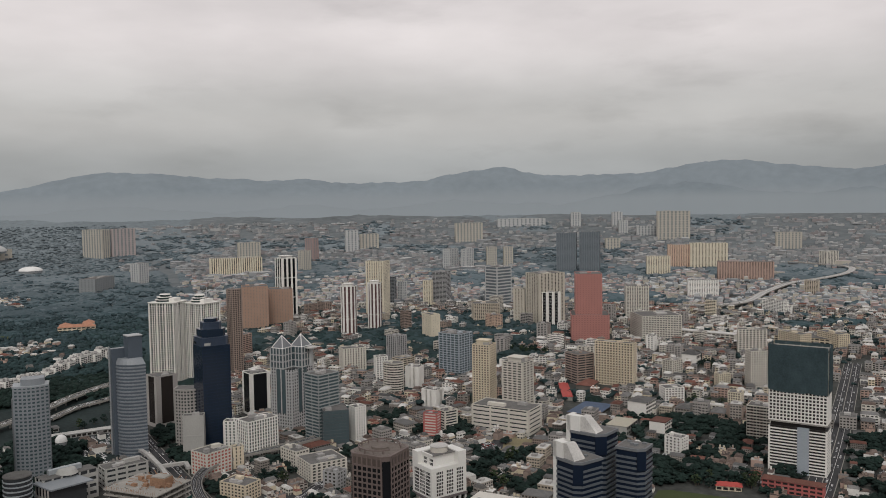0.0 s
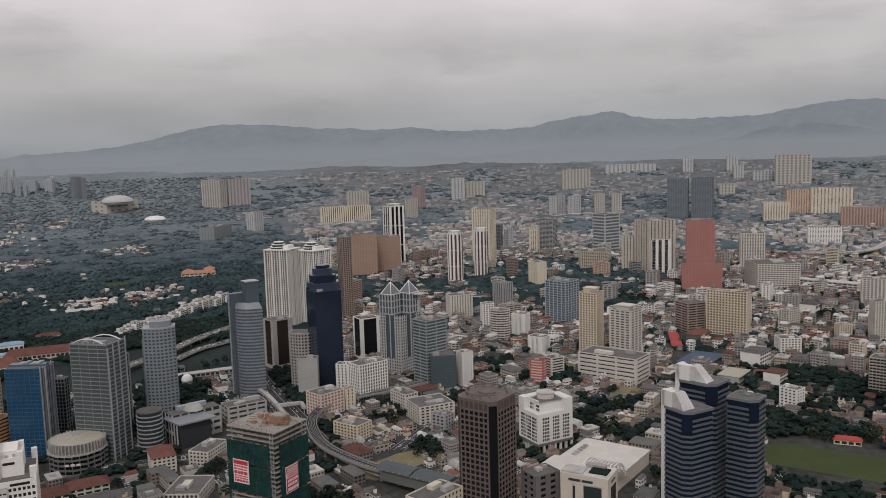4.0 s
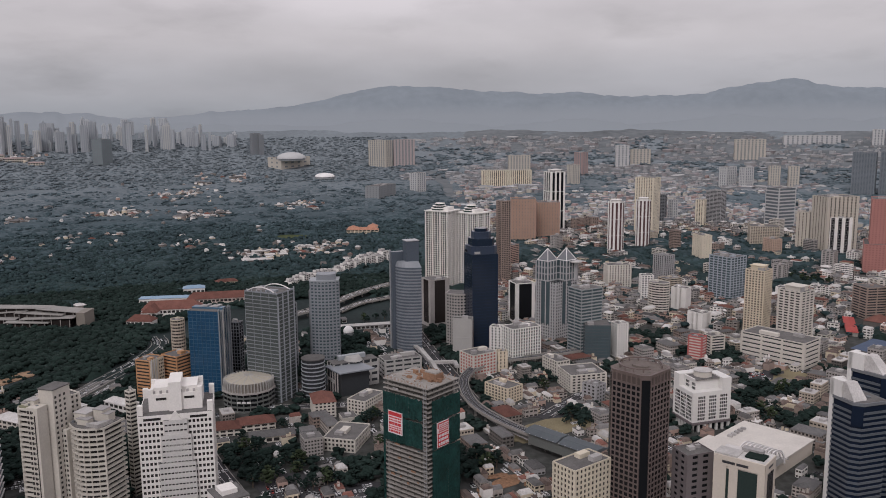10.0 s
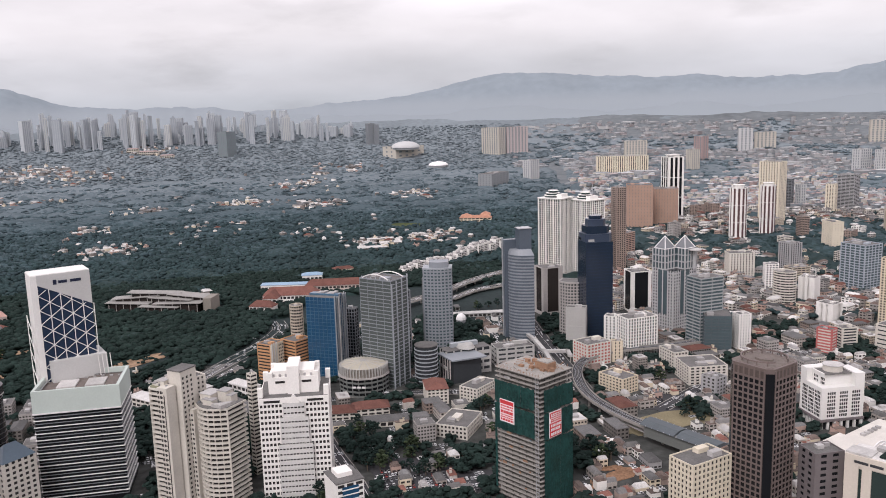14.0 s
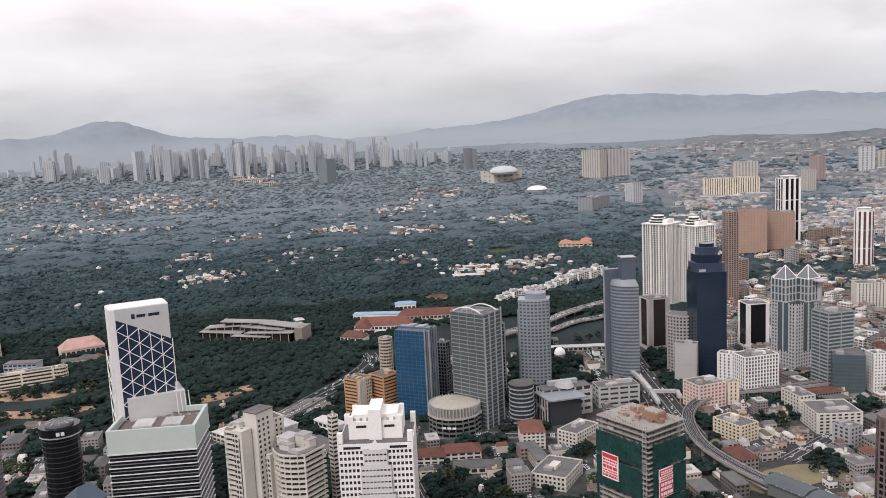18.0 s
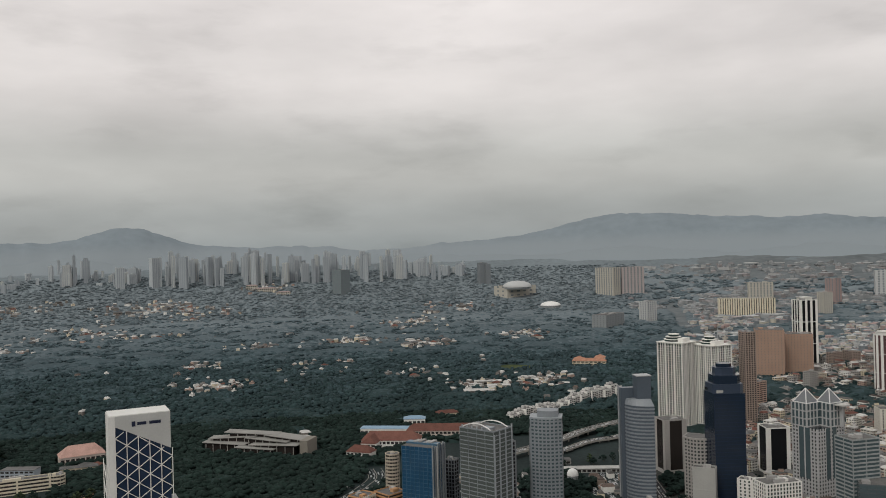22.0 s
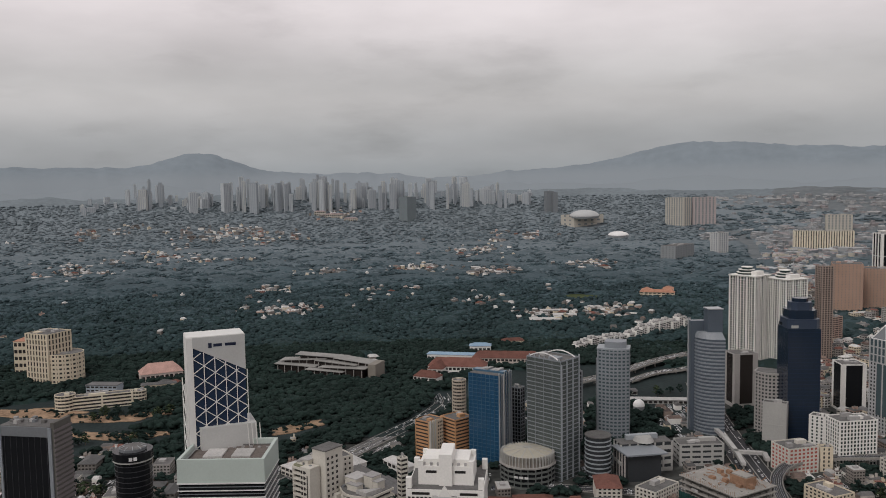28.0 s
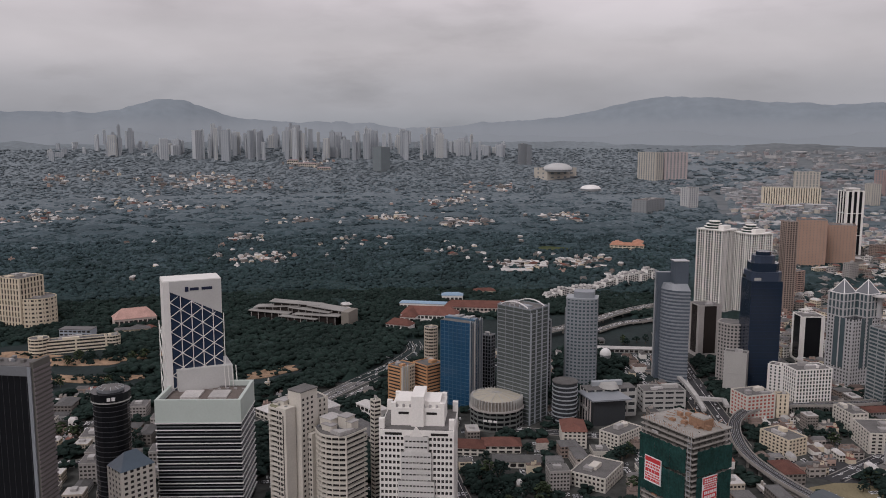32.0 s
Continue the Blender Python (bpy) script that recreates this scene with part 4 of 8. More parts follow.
def curved_flats(x, y, z, w, d, h, rot):
    """Two kinds: the slim one has a blank wall and a taller rear wing, the broad one a hollow curved balcony front."""
    broad = w > 25
    t = thing("apartment_tower", "cream apartment tower with a curved balcony front" if broad else "cream apartment tower with punched windows and a blank wall", "apartment building", x, y, z, rot, "cream balcony towers")
    if broad:
        bow = [(-w / 2 + w * i / 14, -d / 2 + d * .26 * (1 - math.sin(math.pi * i / 14))) for i in range(15)] + [(w / 2, d / 2), (-w / 2, d / 2)]
    else:
        bow = [(-w / 2 + .2 * w * (1 - math.cos(a)), -d / 2 + .3 * d * (1 - math.sin(a))) for a in (0, .4, .8, 1.2, 1.571)] + [(w / 2, -d / 2), (w / 2, d / 2), (-w / 2, d / 2)]
    part("core", prism(grown(bow, -1.8), 0, h), "winwarm", t)
    slab = mesh_of("balcony_front", prism(bow, 0, 1.5), "creampale")
    for i in range(int(h / 3.7) + 1):
        part("balcony_front", slab, "creampale", t, at=pose(0, 0, h - 1.5 - 3.7 * i))
    fin = mesh_of("balcony_wall", box(-.28, -.05, 0, .28, 1.3, h), "creampale")
    for i in range(0, 15 if broad else 6, 2 if broad else 1):
        a, b = Vector(bow[i]), Vector(bow[i + 1])
        way = (b - a).normalized()
        part("balcony_wall", fin, "creampale", t, at=pose(a.x, a.y, 0, 0, 0, math.degrees(math.atan2(way.y, way.x))))
    part("roof_deck", prism(grown(bow, -.8), h, h + .4), "roofgrey" if broad else "roofgreen", t)
    if broad:
        part("side_wing", box(-w / 2 - 1.5, -d / 2 + 1, 0, -w / 2 + 4.2, d * .1, h - 3), "creampale", t, "flat wing with paired windows")
        window_set(t, pose(0, -d / 2 + 1, 0), 2, int(h / 3.7) - 1, -w / 2 - .2, 3, 2.6, 3.7, 1.6, 1.7, "winwarm", .2)
        part("roof_crescent", prism([(w * .1, -d * .35), (w * .42, -d * .38), (w * .48, d * .1), (w * .3, -d * .12)], h + .4, h + 3), "roofwhite", t, "white curved roof screen")
        houses = ((-.22, .05, .34, .42, 7), (.1, .22, .26, .3, 8.5), (-.05, -.2, .3, .2, 4.5), (.3, .2, .16, .24, 6))
    else:
        part("blank_wall", box(w * .06, -d / 2 - .35, 0, w / 2 + .4, -d * .1, h + 1.2), "creampale", t, "blank cream wall")
        part("stair_slot", box(w * .37, -d / 2 - .5, 0, w * .41, -d / 2 - .3, h - 4), "winwarm", t)
        window_set(t, pose(0, -d / 2 - .35, 0), 2, int(h / 3.7), w * .12, 2.4, 2.5, 3.7, 1.7, 2.1, "winwarm", .2)
        window_set(t, pose(0, -d / 2 - .35, 0), 1, int(h / 3.7), w * .32, 2.4, 2.5, 3.7, .8, 1.1, "winwarm", .2)
        part("rear_wing", box(w * .12, -d * .05, 0, w / 2 + 5, d / 2 + 4, h + 11), "creampale", t, "taller rear wing")
        window_set(t, pose(w / 2 + 5, 0, 0, 0, 0, 90), 3, int(h / 3.7) + 2, d * .05, 3, 4.2, 3.7, 1.8, 1.8, "winwarm", .2)
        part("wing_roof", box(w * .12 - .4, -d * .05 - .4, h + 11, w / 2 + 5.4, d / 2 + 4.4, h + 11.8), "roofgrey", t)
        houses = ((-.22, .0, .22, .4, 3), (-.3, -.22, .16, .16, 2), (-.1, .25, .2, .2, 5), (.05, -.1, .18, .3, 4))
    for px, py, bw, bd, bh in houses:
        part("roof_house", box((px - bw / 2) * w, (py - bd / 2) * d, h + .4, (px + bw / 2) * w, (py + bd / 2) * d, h + bh), "creampale", t)
        part("roof_house_top", box((px - bw / 2) * w - .5, (py - bd / 2) * d - .5, h + bh, (px + bw / 2) * w + .5, (py + bd / 2) * d + .5, h + bh + .5), "plant", t)
    rnd = random.Random(6)
    for k in range(12):
        px, py, q = rnd.uniform(-.4, .3) * w, rnd.uniform(-.3, .3) * d, rnd.uniform(.5, 1.3)
        part("roof_unit", box(px - q, py - q, h + .4, px + q, py + q, h + .4 + q * 1.4), rnd.choice(("plant", "offwhite", "greydark")), t)


def balcony_slab(x, y, w, d, h, rot, label, mast):
    """White ribs and thin balcony lines over green glass, with a stepped rounded crown."""
    t = thing("apartment_tower", label, "apartment building", x, y, -.5, rot, "white balcony towers")
    part("core", prism(rect(w - 3, d - 3), 0, h), "glassgreen", t, "dark green glazing")
    lines = bmesh.new()
    for i in range(int(h / 3.6)):
        add_prism(lines, rect(w - .8, d - .8), 3.6 * i, 3.6 * i + .8)
    tagged(part("balcony_line", lines, "white", t), kind="stuff")
    for side, (half, span) in enumerate(((d / 2, w), (w / 2, d), (d / 2, w), (w / 2, d))):
        face = pose(0, 0, 0, 0, 0, 90 * side) @ pose(0, -half, 0)
        for u, wide in ((-.48, 1.8), (-.36, .7), (-.27, .7), (-.17, 2.4), (-.06, .7), (.06, .7), (.17, 2.4), (.27, .7), (.36, .7), (.48, 1.8)):
            part("upright_rib", box(u * span - wide / 2, 0, 0, u * span + wide / 2, 1.8, h + .6), "white", t, at=face)
    part("roof_deck", prism(rect(w, d), h, h + 1.2), "white", t)
    part("roof_ledge", prism(rect(w + 2, d + 2), h + 1.2, h + 2.0), "white", t)
    for k, (r, z0, z1, px) in enumerate(((.62, 2.0, 5.5, -.12), (.5, 5.5, 9.5, -.12), (.36, 9.5, 13.5, -.1))):
        ring = [(px * w + qx, qy) for qx, qy in oval(w * r, d * r, 14)]
        part("crown_glass", prism(ring, h + z0, h + z1 - .9), "glassgreen", t)
        part("crown_ring", prism([(px * w + qx, qy) for qx, qy in oval(w * r + 2, d * r + 2, 14)], h + z1 - .9, h + z1), "white", t)
    part("roof_house", box(w * .2, -d * .25, h + 2, w * .42, d * .2, h + 8), "white", t)
    if mast:
        bar(t, (w * .3, 0, h + 8), (w * .3, 0, h + 27), .6, "steel", "mast")


def black_tower(x, y, z, w, d, h, rot):
    """Black curtain wall in a grey frame; its flank is a ribbed concrete core."""
    t = thing("office_tower", "black glass office tower with grey frame and ribbed flank", "office building", x, y, z, rot)
    part("core", prism(rect(w - 1, d), 0, h - 6), "glassblack", t, "black glass wall")
    part("top_band", prism(rect(w, d + 1), h - 6, h), "greydark", t, "grey top band")
    for u, wide in ((.47, 1.6), (.5, .8), (-.47, 1.6)):
        part("frame_pier", box(u * w - wide / 2, -d / 2 - .9, 0, u * w + wide / 2, -d / 2 + .3, h), "steelgrey", t)
    for k in range(8):
        part("mullion", box(-w * .4 + k * w * .115, -d / 2 - .15, 0, -w * .4 + k * w * .115 + .2, -d / 2 + .2, h - 6), "cardark", t)
    part("flank_core", box(w / 2 - .4, -d / 2, 0, w / 2 + 2.0, d / 2, h + 3), "shadowconcrete", t)
    rib = mesh_of("flank_rib", box(w / 2 + 2.0, -d / 2 - .3, 0, w / 2 + 2.7, d / 2 + .3, 1.5), "purplegrey")
    for k in range(46):
        part("flank_rib", rib, "purplegrey", t, "dark concrete rib" if k == 0 else "", at=pose(0, 0, 3.0 * k + .5))
    part("roof_deck", prism(rect(w - 1, d - 1), h, h + .4), "roofgrey", t)
    rnd = random.Random(3)
    for k in range(12):
        px, py = rnd.uniform(-.44, .4) * w, rnd.uniform(-.36, .36) * d
        part("roof_unit", box(px - 1.2, py - 1, h + .4, px + 1.2, py + 1, h + rnd.uniform(1.2, 3)), rnd.choice(("greydark", "plant", "roofgrey")), t)


def round_tower_beige(x, y, z, w, d, h, rot):
    tower("apartment_tower", "round beige tower with dark ribbon floors", "apartment building", x, y, z, w * 1.1, d * 1.1, h, rot, "beige", "winwarm", 3.6, .5, 60, 0.02, .4, ngon=16)


def dark_drum(x, y, z, w, d, h, rot):
    t = thing("office_tower", "dark round-cornered glass tower with a sign band", "office building", x, y, z, rot)
    poly = oval(w * 1.35, d * 1.35, 16)
    facade(t, poly, 0, h - 6, "cardark", "glassblack", fl=3.9, sp=.14, bay=60, pier=0, proud=.3, piers=False)
    part("sign_band", prism(grown(poly, 1), h - 6, h), "glassblack", t, "dark sign band")
    part("base_rim", prism(grown(poly, 1.1), h - 7, h - 6), "stonelight", t)
    part("roof_ring", prism(oval(w, d, 16), h, h + 2), "greydark", t)
    part("roof_deck", prism(oval(w * .9, d * .9, 16), h + 2, h + 2.2), "roofgrey", t)
    for k in range(10):
        a = 2 * math.pi * k / 10
        bar(t, (w * .5 * math.cos(a), d * .5 * math.sin(a), h + 2), (w * .3 * math.cos(a), d * .3 * math.sin(a), h + 3.4), .4, "steel", "roof_rib")
    for k in range(2):
        part("sign_bar", box(-3 + 3.2 * k, -w * .71 - 1.5, h - 4.3, -.6 + 3.2 * k, -w * .71 - 1.0, h - 1.8), "signwhite", t, at=pose(0, 0, 0, 0, 0, 55))


paint("panelgrey", .47, .47, .455, rough=.6, vary=.08)
# suburbs near the horizon: contrast flattened by haze in the base colour
paint("suburb_grey", .27, .28, .285, rough=1, vary=.1, island=.2)
paint("suburb_hazepale", .35, .35, .345, rough=1, vary=.1, island=.2)
paint("suburb_hazerust", .255, .235, .235, rough=1, vary=.1, island=.2)
paint("towerwhite", .70, .69, .66, rough=.6, vary=.07)
paint("palegreen", .47, .53, .49, rough=.6, vary=.06)
paint("latticeglass", .020, .035, .070, rough=.12)
paint("signnavy", .012, .018, .045, rough=.3)
paint("paleledge", .105, .12, .135, rough=.45)
paint("navypane", .015, .025, .043, rough=.12, spec=.45)
paint("whitegrey", .58, .57, .545, rough=.75)
paint("navyedge2", .016, .028, .055, rough=.2)
paint("steelpale", .31, .335, .355, rough=.45)
paint("steelgrey", .23, .25, .27, rough=.5)
paint("greyblue2", .085, .105, .13, rough=.3)
paint("stonepale", .42, .42, .42, rough=.7)
paint("pyramidglass", .16, .17, .18, rough=.5)
paint("shadebrown", .085, .065, .055, rough=.5)
paint("shadebeige", .22, .20, .17, rough=.8)
paint("roofbeige", .40, .37, .30, rough=.8)
paint("creamsmooth", .60, .54, .46, rough=.7, vary=.08)
# darker copy of the concrete, with shade put into the colour
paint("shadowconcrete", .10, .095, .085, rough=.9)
paint("formwork", .27, .16, .10, rough=.9, vary=.3)
# leaf colour of the middle hills, haze mixed into it
paint("leaf_haze4", .054, .081, .091, rough=1, spec=.1, island=.2, vary=.4, scale=.006, fine=.1)
paint("far_concrete", .42, .41, .40, rough=.9)
paint("stationroof", .085, .10, .11, rough=.8, vary=.15)
paint("earthgrass", .20, .17, .10, rough=1, vary=.3, scale=.05)
paint("earthtan", .30, .205, .135, rough=1, spec=.1, vary=.6, scale=.05, fine=.25)
# leaf colour of the nearer hills with a little painted haze
paint("leaf_haze2", .030, .050, .052, rough=1, spec=.1, island=.2, vary=.4, scale=.008, fine=.2)
# skyline walls, faded towards the background by painted haze
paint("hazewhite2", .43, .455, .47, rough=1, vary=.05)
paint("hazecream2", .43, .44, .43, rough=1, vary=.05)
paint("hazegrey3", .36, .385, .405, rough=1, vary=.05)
paint("rooforange", .40, .20, .13, rough=.9, vary=.3, scale=.12)
paint("roofpink", .46, .285, .24, rough=.85, vary=.25, scale=.12)
paint("roofbright", .38, .06, .05, rough=.8, vary=.2, scale=.12)
paint("roofbluedark", .06, .09, .15, rough=.8, vary=.3, scale=.12)
paint("roofcream", .60, .57, .52, rough=.8, vary=.14, scale=.06)
paint("deckbrown", .15, .125, .11, rough=.9, vary=.3, scale=.2)
paint("roofgreen", .20, .20, .125, rough=.9, vary=.4, scale=.3)
paint("domewhite", .75, .74, .72, rough=.6)
paint("creampale", .55, .52, .46, rough=.8, vary=.12)

# ---- long low halls, terraces and domes ----


def longhall(name, label, cat, x, y, w, d, h, rot, wall, roof, rise=3.0, rows=2, up=0.0, group=""):
    t = thing(name, label, cat, x, y, ground_z(math.hypot(x, y)) + up - .3, rot, group)
    part("wall", prism(rect(w, d), 0, h), wall, t)
    far = math.hypot(x, y) > 1500
    m = max(3, int(w / (9 if far else 6)))
    pane = mesh_of("window", box(-w / m * .36, -.08, 0, w / m * .36, .08, h / rows * .5), "winwarm")
    for k in range(rows):
        for i in range(m):
            for s in (-1,) if far else (-1, 1):
                part("window", pane, "winwarm", t, at=pose(-w / 2 + w * (i + .5) / m, s * d / 2, h / rows * (k + .25)))
    if rise > 0:
        hipped(t, w + 2, d + 2, h, rise, roof)
    else:
        part("roof", prism(rect(w + 1, d + 1), h, h + .8), roof, t)
    return t


def sky_terraces():
    """A stepped row of white blocks along the slope."""
    a, b = Vector((-122, 1424)), Vector((66, 1668))
    way = (b - a)
    rot = math.degrees(math.atan2(way.y, way.x))
    rnd = random.Random(14)
    n = 17
    w = way.length / n
    for k in range(n):
        p = a.lerp(b, (k + .5) / n)
        h = (11 if k < 9 else 19) + rnd.choice((0, 1.5, 3.3, 5))
        t = thing("terrace_house", "white terrace block with set-back roofs and balconies", "apartment building", p.x + rnd.uniform(-3, 3), p.y + (7 if k % 2 else 0), .5, rot, "white hillside terraces")
        part("wall", prism(rect(w * .94, 15), 0, h), "white", t)
        shades = bmesh.new()
        for j in range(int(h / 3.2)):
            for u in (-.3, .0, .3):
                add_box(shades, (u - .1) * w, -7.7, 1 + 3.2 * j, (u + .1) * w, -7.3, 2.8 + 3.2 * j)
            add_box(shades, w * .46, -5, 1 + 3.2 * j, w * .48, 4, 2.7 + 3.2 * j)
        tagged(part("balcony_shade", shades, "winwarm", t), kind="stuff")
        part("parapet", box(-w * .48, -7.8, h, w * .48, -7.2, h + 1), "white", t)
        part("roof_deck", box(-w * .46, -7.2, h, w * .46, 7.2, h + .3), "roofgrey", t)
        for u in (-.24, .2):
            part("roof_house", prism([(u * w - 3, -1), (u * w + 3, -1), (u * w + 3, 6), (u * w - 3, 6)], h + .3, h + 3.2 + rnd.uniform(0, 1.5), [(u * w - 1.4, -1), (u * w + 1.4, -1), (u * w + 1.4, 6), (u * w - 1.4, 6)]), "roofwhite", t)


sky_terraces()


paint("plategrey", .27, .262, .245, rough=.8, vary=.25)


def museum():
    """Long thin roof plates, each at its own tilt, over dark recessed walls."""
    t = thing("gallery_building", "low gallery with stacked pale overhanging roofs in the woods", "museum", -463, 1206, .5, -6)
    for cx, cy, w, d, z1, turn, tilt in ((-50, -4, 66, 24, 12, 4, 2), (-44, 8, 72, 22, 18, 9, -2.5), (-18, 16, 80, 22, 23, 7, 2.5), (14, 6, 70, 24, 17, -5, 2), (30, -8, 78, 20, 13, -3, -2), (44, 12, 74, 26, 20, -9, 2.5), (4, -18, 60, 14, 9, 2, 1.5)):
        at = pose(cx, cy, 0, 0, 0, turn)
        part("wall", prism(rect(w * .82, d * .7), 0, z1 - .8), "glassbrown", t, "dark glazed wall", at=at)
        part("roof_plate", box(-w / 2, -d / 2, -.45, w / 2, d / 2, .45), "plategrey", t, "pale thin overhanging roof", at=at @ pose(0, 0, z1 + .6, 0, tilt, 0))
        for k in range(6):
            part("column", box(-.4, -.4, 0, .4, .4, z1 - .5), "stonegrey", t, at=at @ pose(-w * .42 + w * .168 * k, -d * .42, 0))
    part("end_wall", box(70, -14, 0, 82, 18, 21), "shadebeige", t, "pale end wall")


museum()
RED = "red roofed school wings"
longhall("school_wing", "long white wing with a red hipped roof", "school building", -275, 1240, 84, 28, 14, 4, "white", "roofred", 11, group=RED)
longhall("school_wing", "small white block with a red gabled roof", "school building", -305, 1182, 36, 20, 10, -12, "white", "roofred", 8, group=RED)
longhall("school_wing", "red roofed cross wing with white gables", "school building", -300, 1228, 22, 44, 14, -4, "white", "roofred", 9, group=RED)
longhall("school_wing", "long red roofed rear wing", "school building", -214, 1310, 104, 24, 13, 6, "creamred", "roofred", 9, group=RED)
longhall("school_hall", "long hall with a pale blue metal roof", "school building", -290, 1314, 98, 20, 14, 2, "white", "roofblue", 2.5, 1)
longhall("school_hall", "blue roofed hall between red roofs", "school building", -271, 1386, 34, 20, 14, 10, "white", "roofblue", 4, 1)
longhall("school_wing", "red roofed house on the slope", "school building", -230, 1461, 36, 18, 9, 20, "cream", "roofred", 4, 1)
longhall("orange_school", "cream school with orange tiled roofs", "school building", 13, 2050, 78, 18, 15, -4, "cream", "rooforange", 6, 3)
longhall("orange_school", "cream cross wing with orange tiled roof", "school building", -11, 2083, 24, 34, 15, -4, "cream", "rooforange", 6, 3)
longhall("orange_school", "cream cross wing with orange tiled roof", "school building", 39, 2112, 24, 34, 15, -4, "cream", "rooforange", 6, 3)
for k, (px, py, w, d) in enumerate(((-202, 1682, 60, 26), (-170, 1742, 46, 20), (-199, 1793, 54, 18), (-229, 1757, 26, 20))):
    longhall("pavilion", "low pavilion with a flat white roof", "pavilion", px, py, w, d, 8, 12, "housewall", "roofwhite", 0, 1, .6)
for k, (px, py, w, d, h) in enumerate(((-1414, 3663, 90, 26, 16), (-1313, 3612, 60, 22, 12), (-1494, 3692, 50, 20, 20))):
    longhall("hill_block", "yellow cream block on the ridge", "apartment building", px, py, w, d, h, 5, "hazecream", "hazered", 4, 2, .6)
longhall("hillside_hall", "hall with an orange pink vaulted roof on the slope", "hall", -694, 1130, 58, 30, 12, 40, "creamred", "roofpink", 13, 1, 1)
longhall("hillside_hall", "cream terrace wing on the slope", "hall", -664, 1078, 46, 16, 8, 30, "cream", "rooftin", 2, 1, 1)
longhall("hillside_block", "blue grey steel-framed block", "office building", -721, 1038, 44, 18, 14, 8, "greyblue", "rooftin", 0, 3, 1)
longhall("orange_roof_block", "cream block with an orange tiled roof", "office building", -912, 1133, 46, 30, 52, 12, "cream", "rooforange", 5, 5)
longhall("transit_shed", "long pale station shed", "station", 4, 1131, 92, 13, 6, 7, "stonelight", "roofwhite", 1.2, 1)
longhall("transit_shed", "short pale station shed", "station", -44, 1166, 50, 14, 6, 12, "stonelight", "rooftin", 1.2, 1)
longhall("market_roof", "long red market roof", "market hall", 666, 1044, 90, 13, 6, 62, "housewall", "roofbright", 2, 1)
longhall("market_roof", "blue tarpaulin market roof", "market hall", 639, 939, 66, 40, 5, 35, "housewall", "roofbluedark", 1, 1)
longhall("red_block", "long red banded school block", "school building", 636, 590, 56, 14, 12, -57, "redband", "roofred", 2.5, 3)
longhall("field_house", "field pavilion with a red roof", "pavilion", 587, 625, 24, 11, 5, -40, "cream", "roofbright", 3, 1)
longhall("station_hall", "long pale yellow station office with flat roofs", "station", 1277, 1156, 110, 26, 20, -62, "cream", "roofgrey", 0, 4)
longhall("station_hall", "long white station office with flat roofs", "station", 1181, 1319, 120, 24, 14, -62, "offwhite", "roofwhite", 0, 3)
longhall("station_hall", "low brown roofed platform sheds", "station", 1065, 1205, 120, 30, 8, -62, "housewall", "rooftin", 1.5, 1)
longhall("tile_roof_hall", "brown tiled multi-gabled hall", "hall", 712, 1054, 36, 24, 9, 38, "housewall", "roofred", 6, 2)
longhall("white_office", "white courthouse-like block with arched windows", "office building", 692, 897, 34, 26, 20, 30, "white", "rooftin", 3, 4)
longhall("white_office", "white block with red roof lights", "office building", 662, 821, 24, 20, 14, 30, "white", "roofred", 0, 3)
longhall("hall_block", "pale stone hall with a shallow roof", "hall", 619, 842, 40, 26, 12, 35, "stonelight", "roofbeige", 2, 2)
longhall("white_gable_church", "white gabled building with tall windows", "church", 978, 1131, 22, 26, 18, 30, "white", "rooftin", 7, 2)


CIVIC = "white roofed market halls"
longhall("market_hall", "long white hall with a pale low roof", "hall", -300, 836, 62, 16, 11, -38, "white", "roofwhite", 3, 2, group=CIVIC)
longhall("market_hall", "long white hall with a grey flat roof", "hall", -262, 796, 66, 14, 10, -36, "offwhite", "roofgrey", 0, 2, group=CIVIC)
longhall("market_hall", "short white gabled hall", "hall", -238, 826, 34, 14, 12, -36, "white", "roofwhite", 4, 2, group=CIVIC)
longhall("market_hall", "grey roofed hall beside the expressway", "hall", -226, 772, 52, 18, 9, -40, "offwhite", "rooftin", 3, 2, group=CIVIC)
longhall("market_hall", "pale low hall with a white roof", "hall", -330, 800, 40, 18, 9, -30, "offwhite", "roofwhite", 2, 2, group=CIVIC)
longhall("old_hall", "multi-gabled hall under a dull red roof", "hall", -132, 758, 38, 20, 7, 8, "offwhite", "roofred", 5, 2)
longhall("old_hall", "multi-gabled hall under a rust red roof", "hall", -100, 770, 34, 20, 7, 12, "offwhite", "roofred", 5, 2)
longhall("old_hall", "low grey roofed hall beside a car park", "hall", -82, 738, 40, 16, 6, 10, "offwhite", "rooftin", 3, 1)
blue_flats = longhall("blue_bay_block", "white block with a tall dark blue window bay", "office building", -92, 548, 20, 24, 38, 30, "white", "roofgrey", 0, 9)
part("blue_bay", box(-6, -12.5, 2, 6, -12.0, 35), "blueglass", blue_flats, "dark blue glazed bay")
for k in range(9):
    part("bay_ledge", box(-6.2, -12.9, 3 + 3.7 * k, 6.2, -12.4, 3.7 + 3.7 * k), "signwhite", blue_flats)
part("roof_house", box(-6, -4, 38.6, 5, 8, 42), "white", blue_flats)
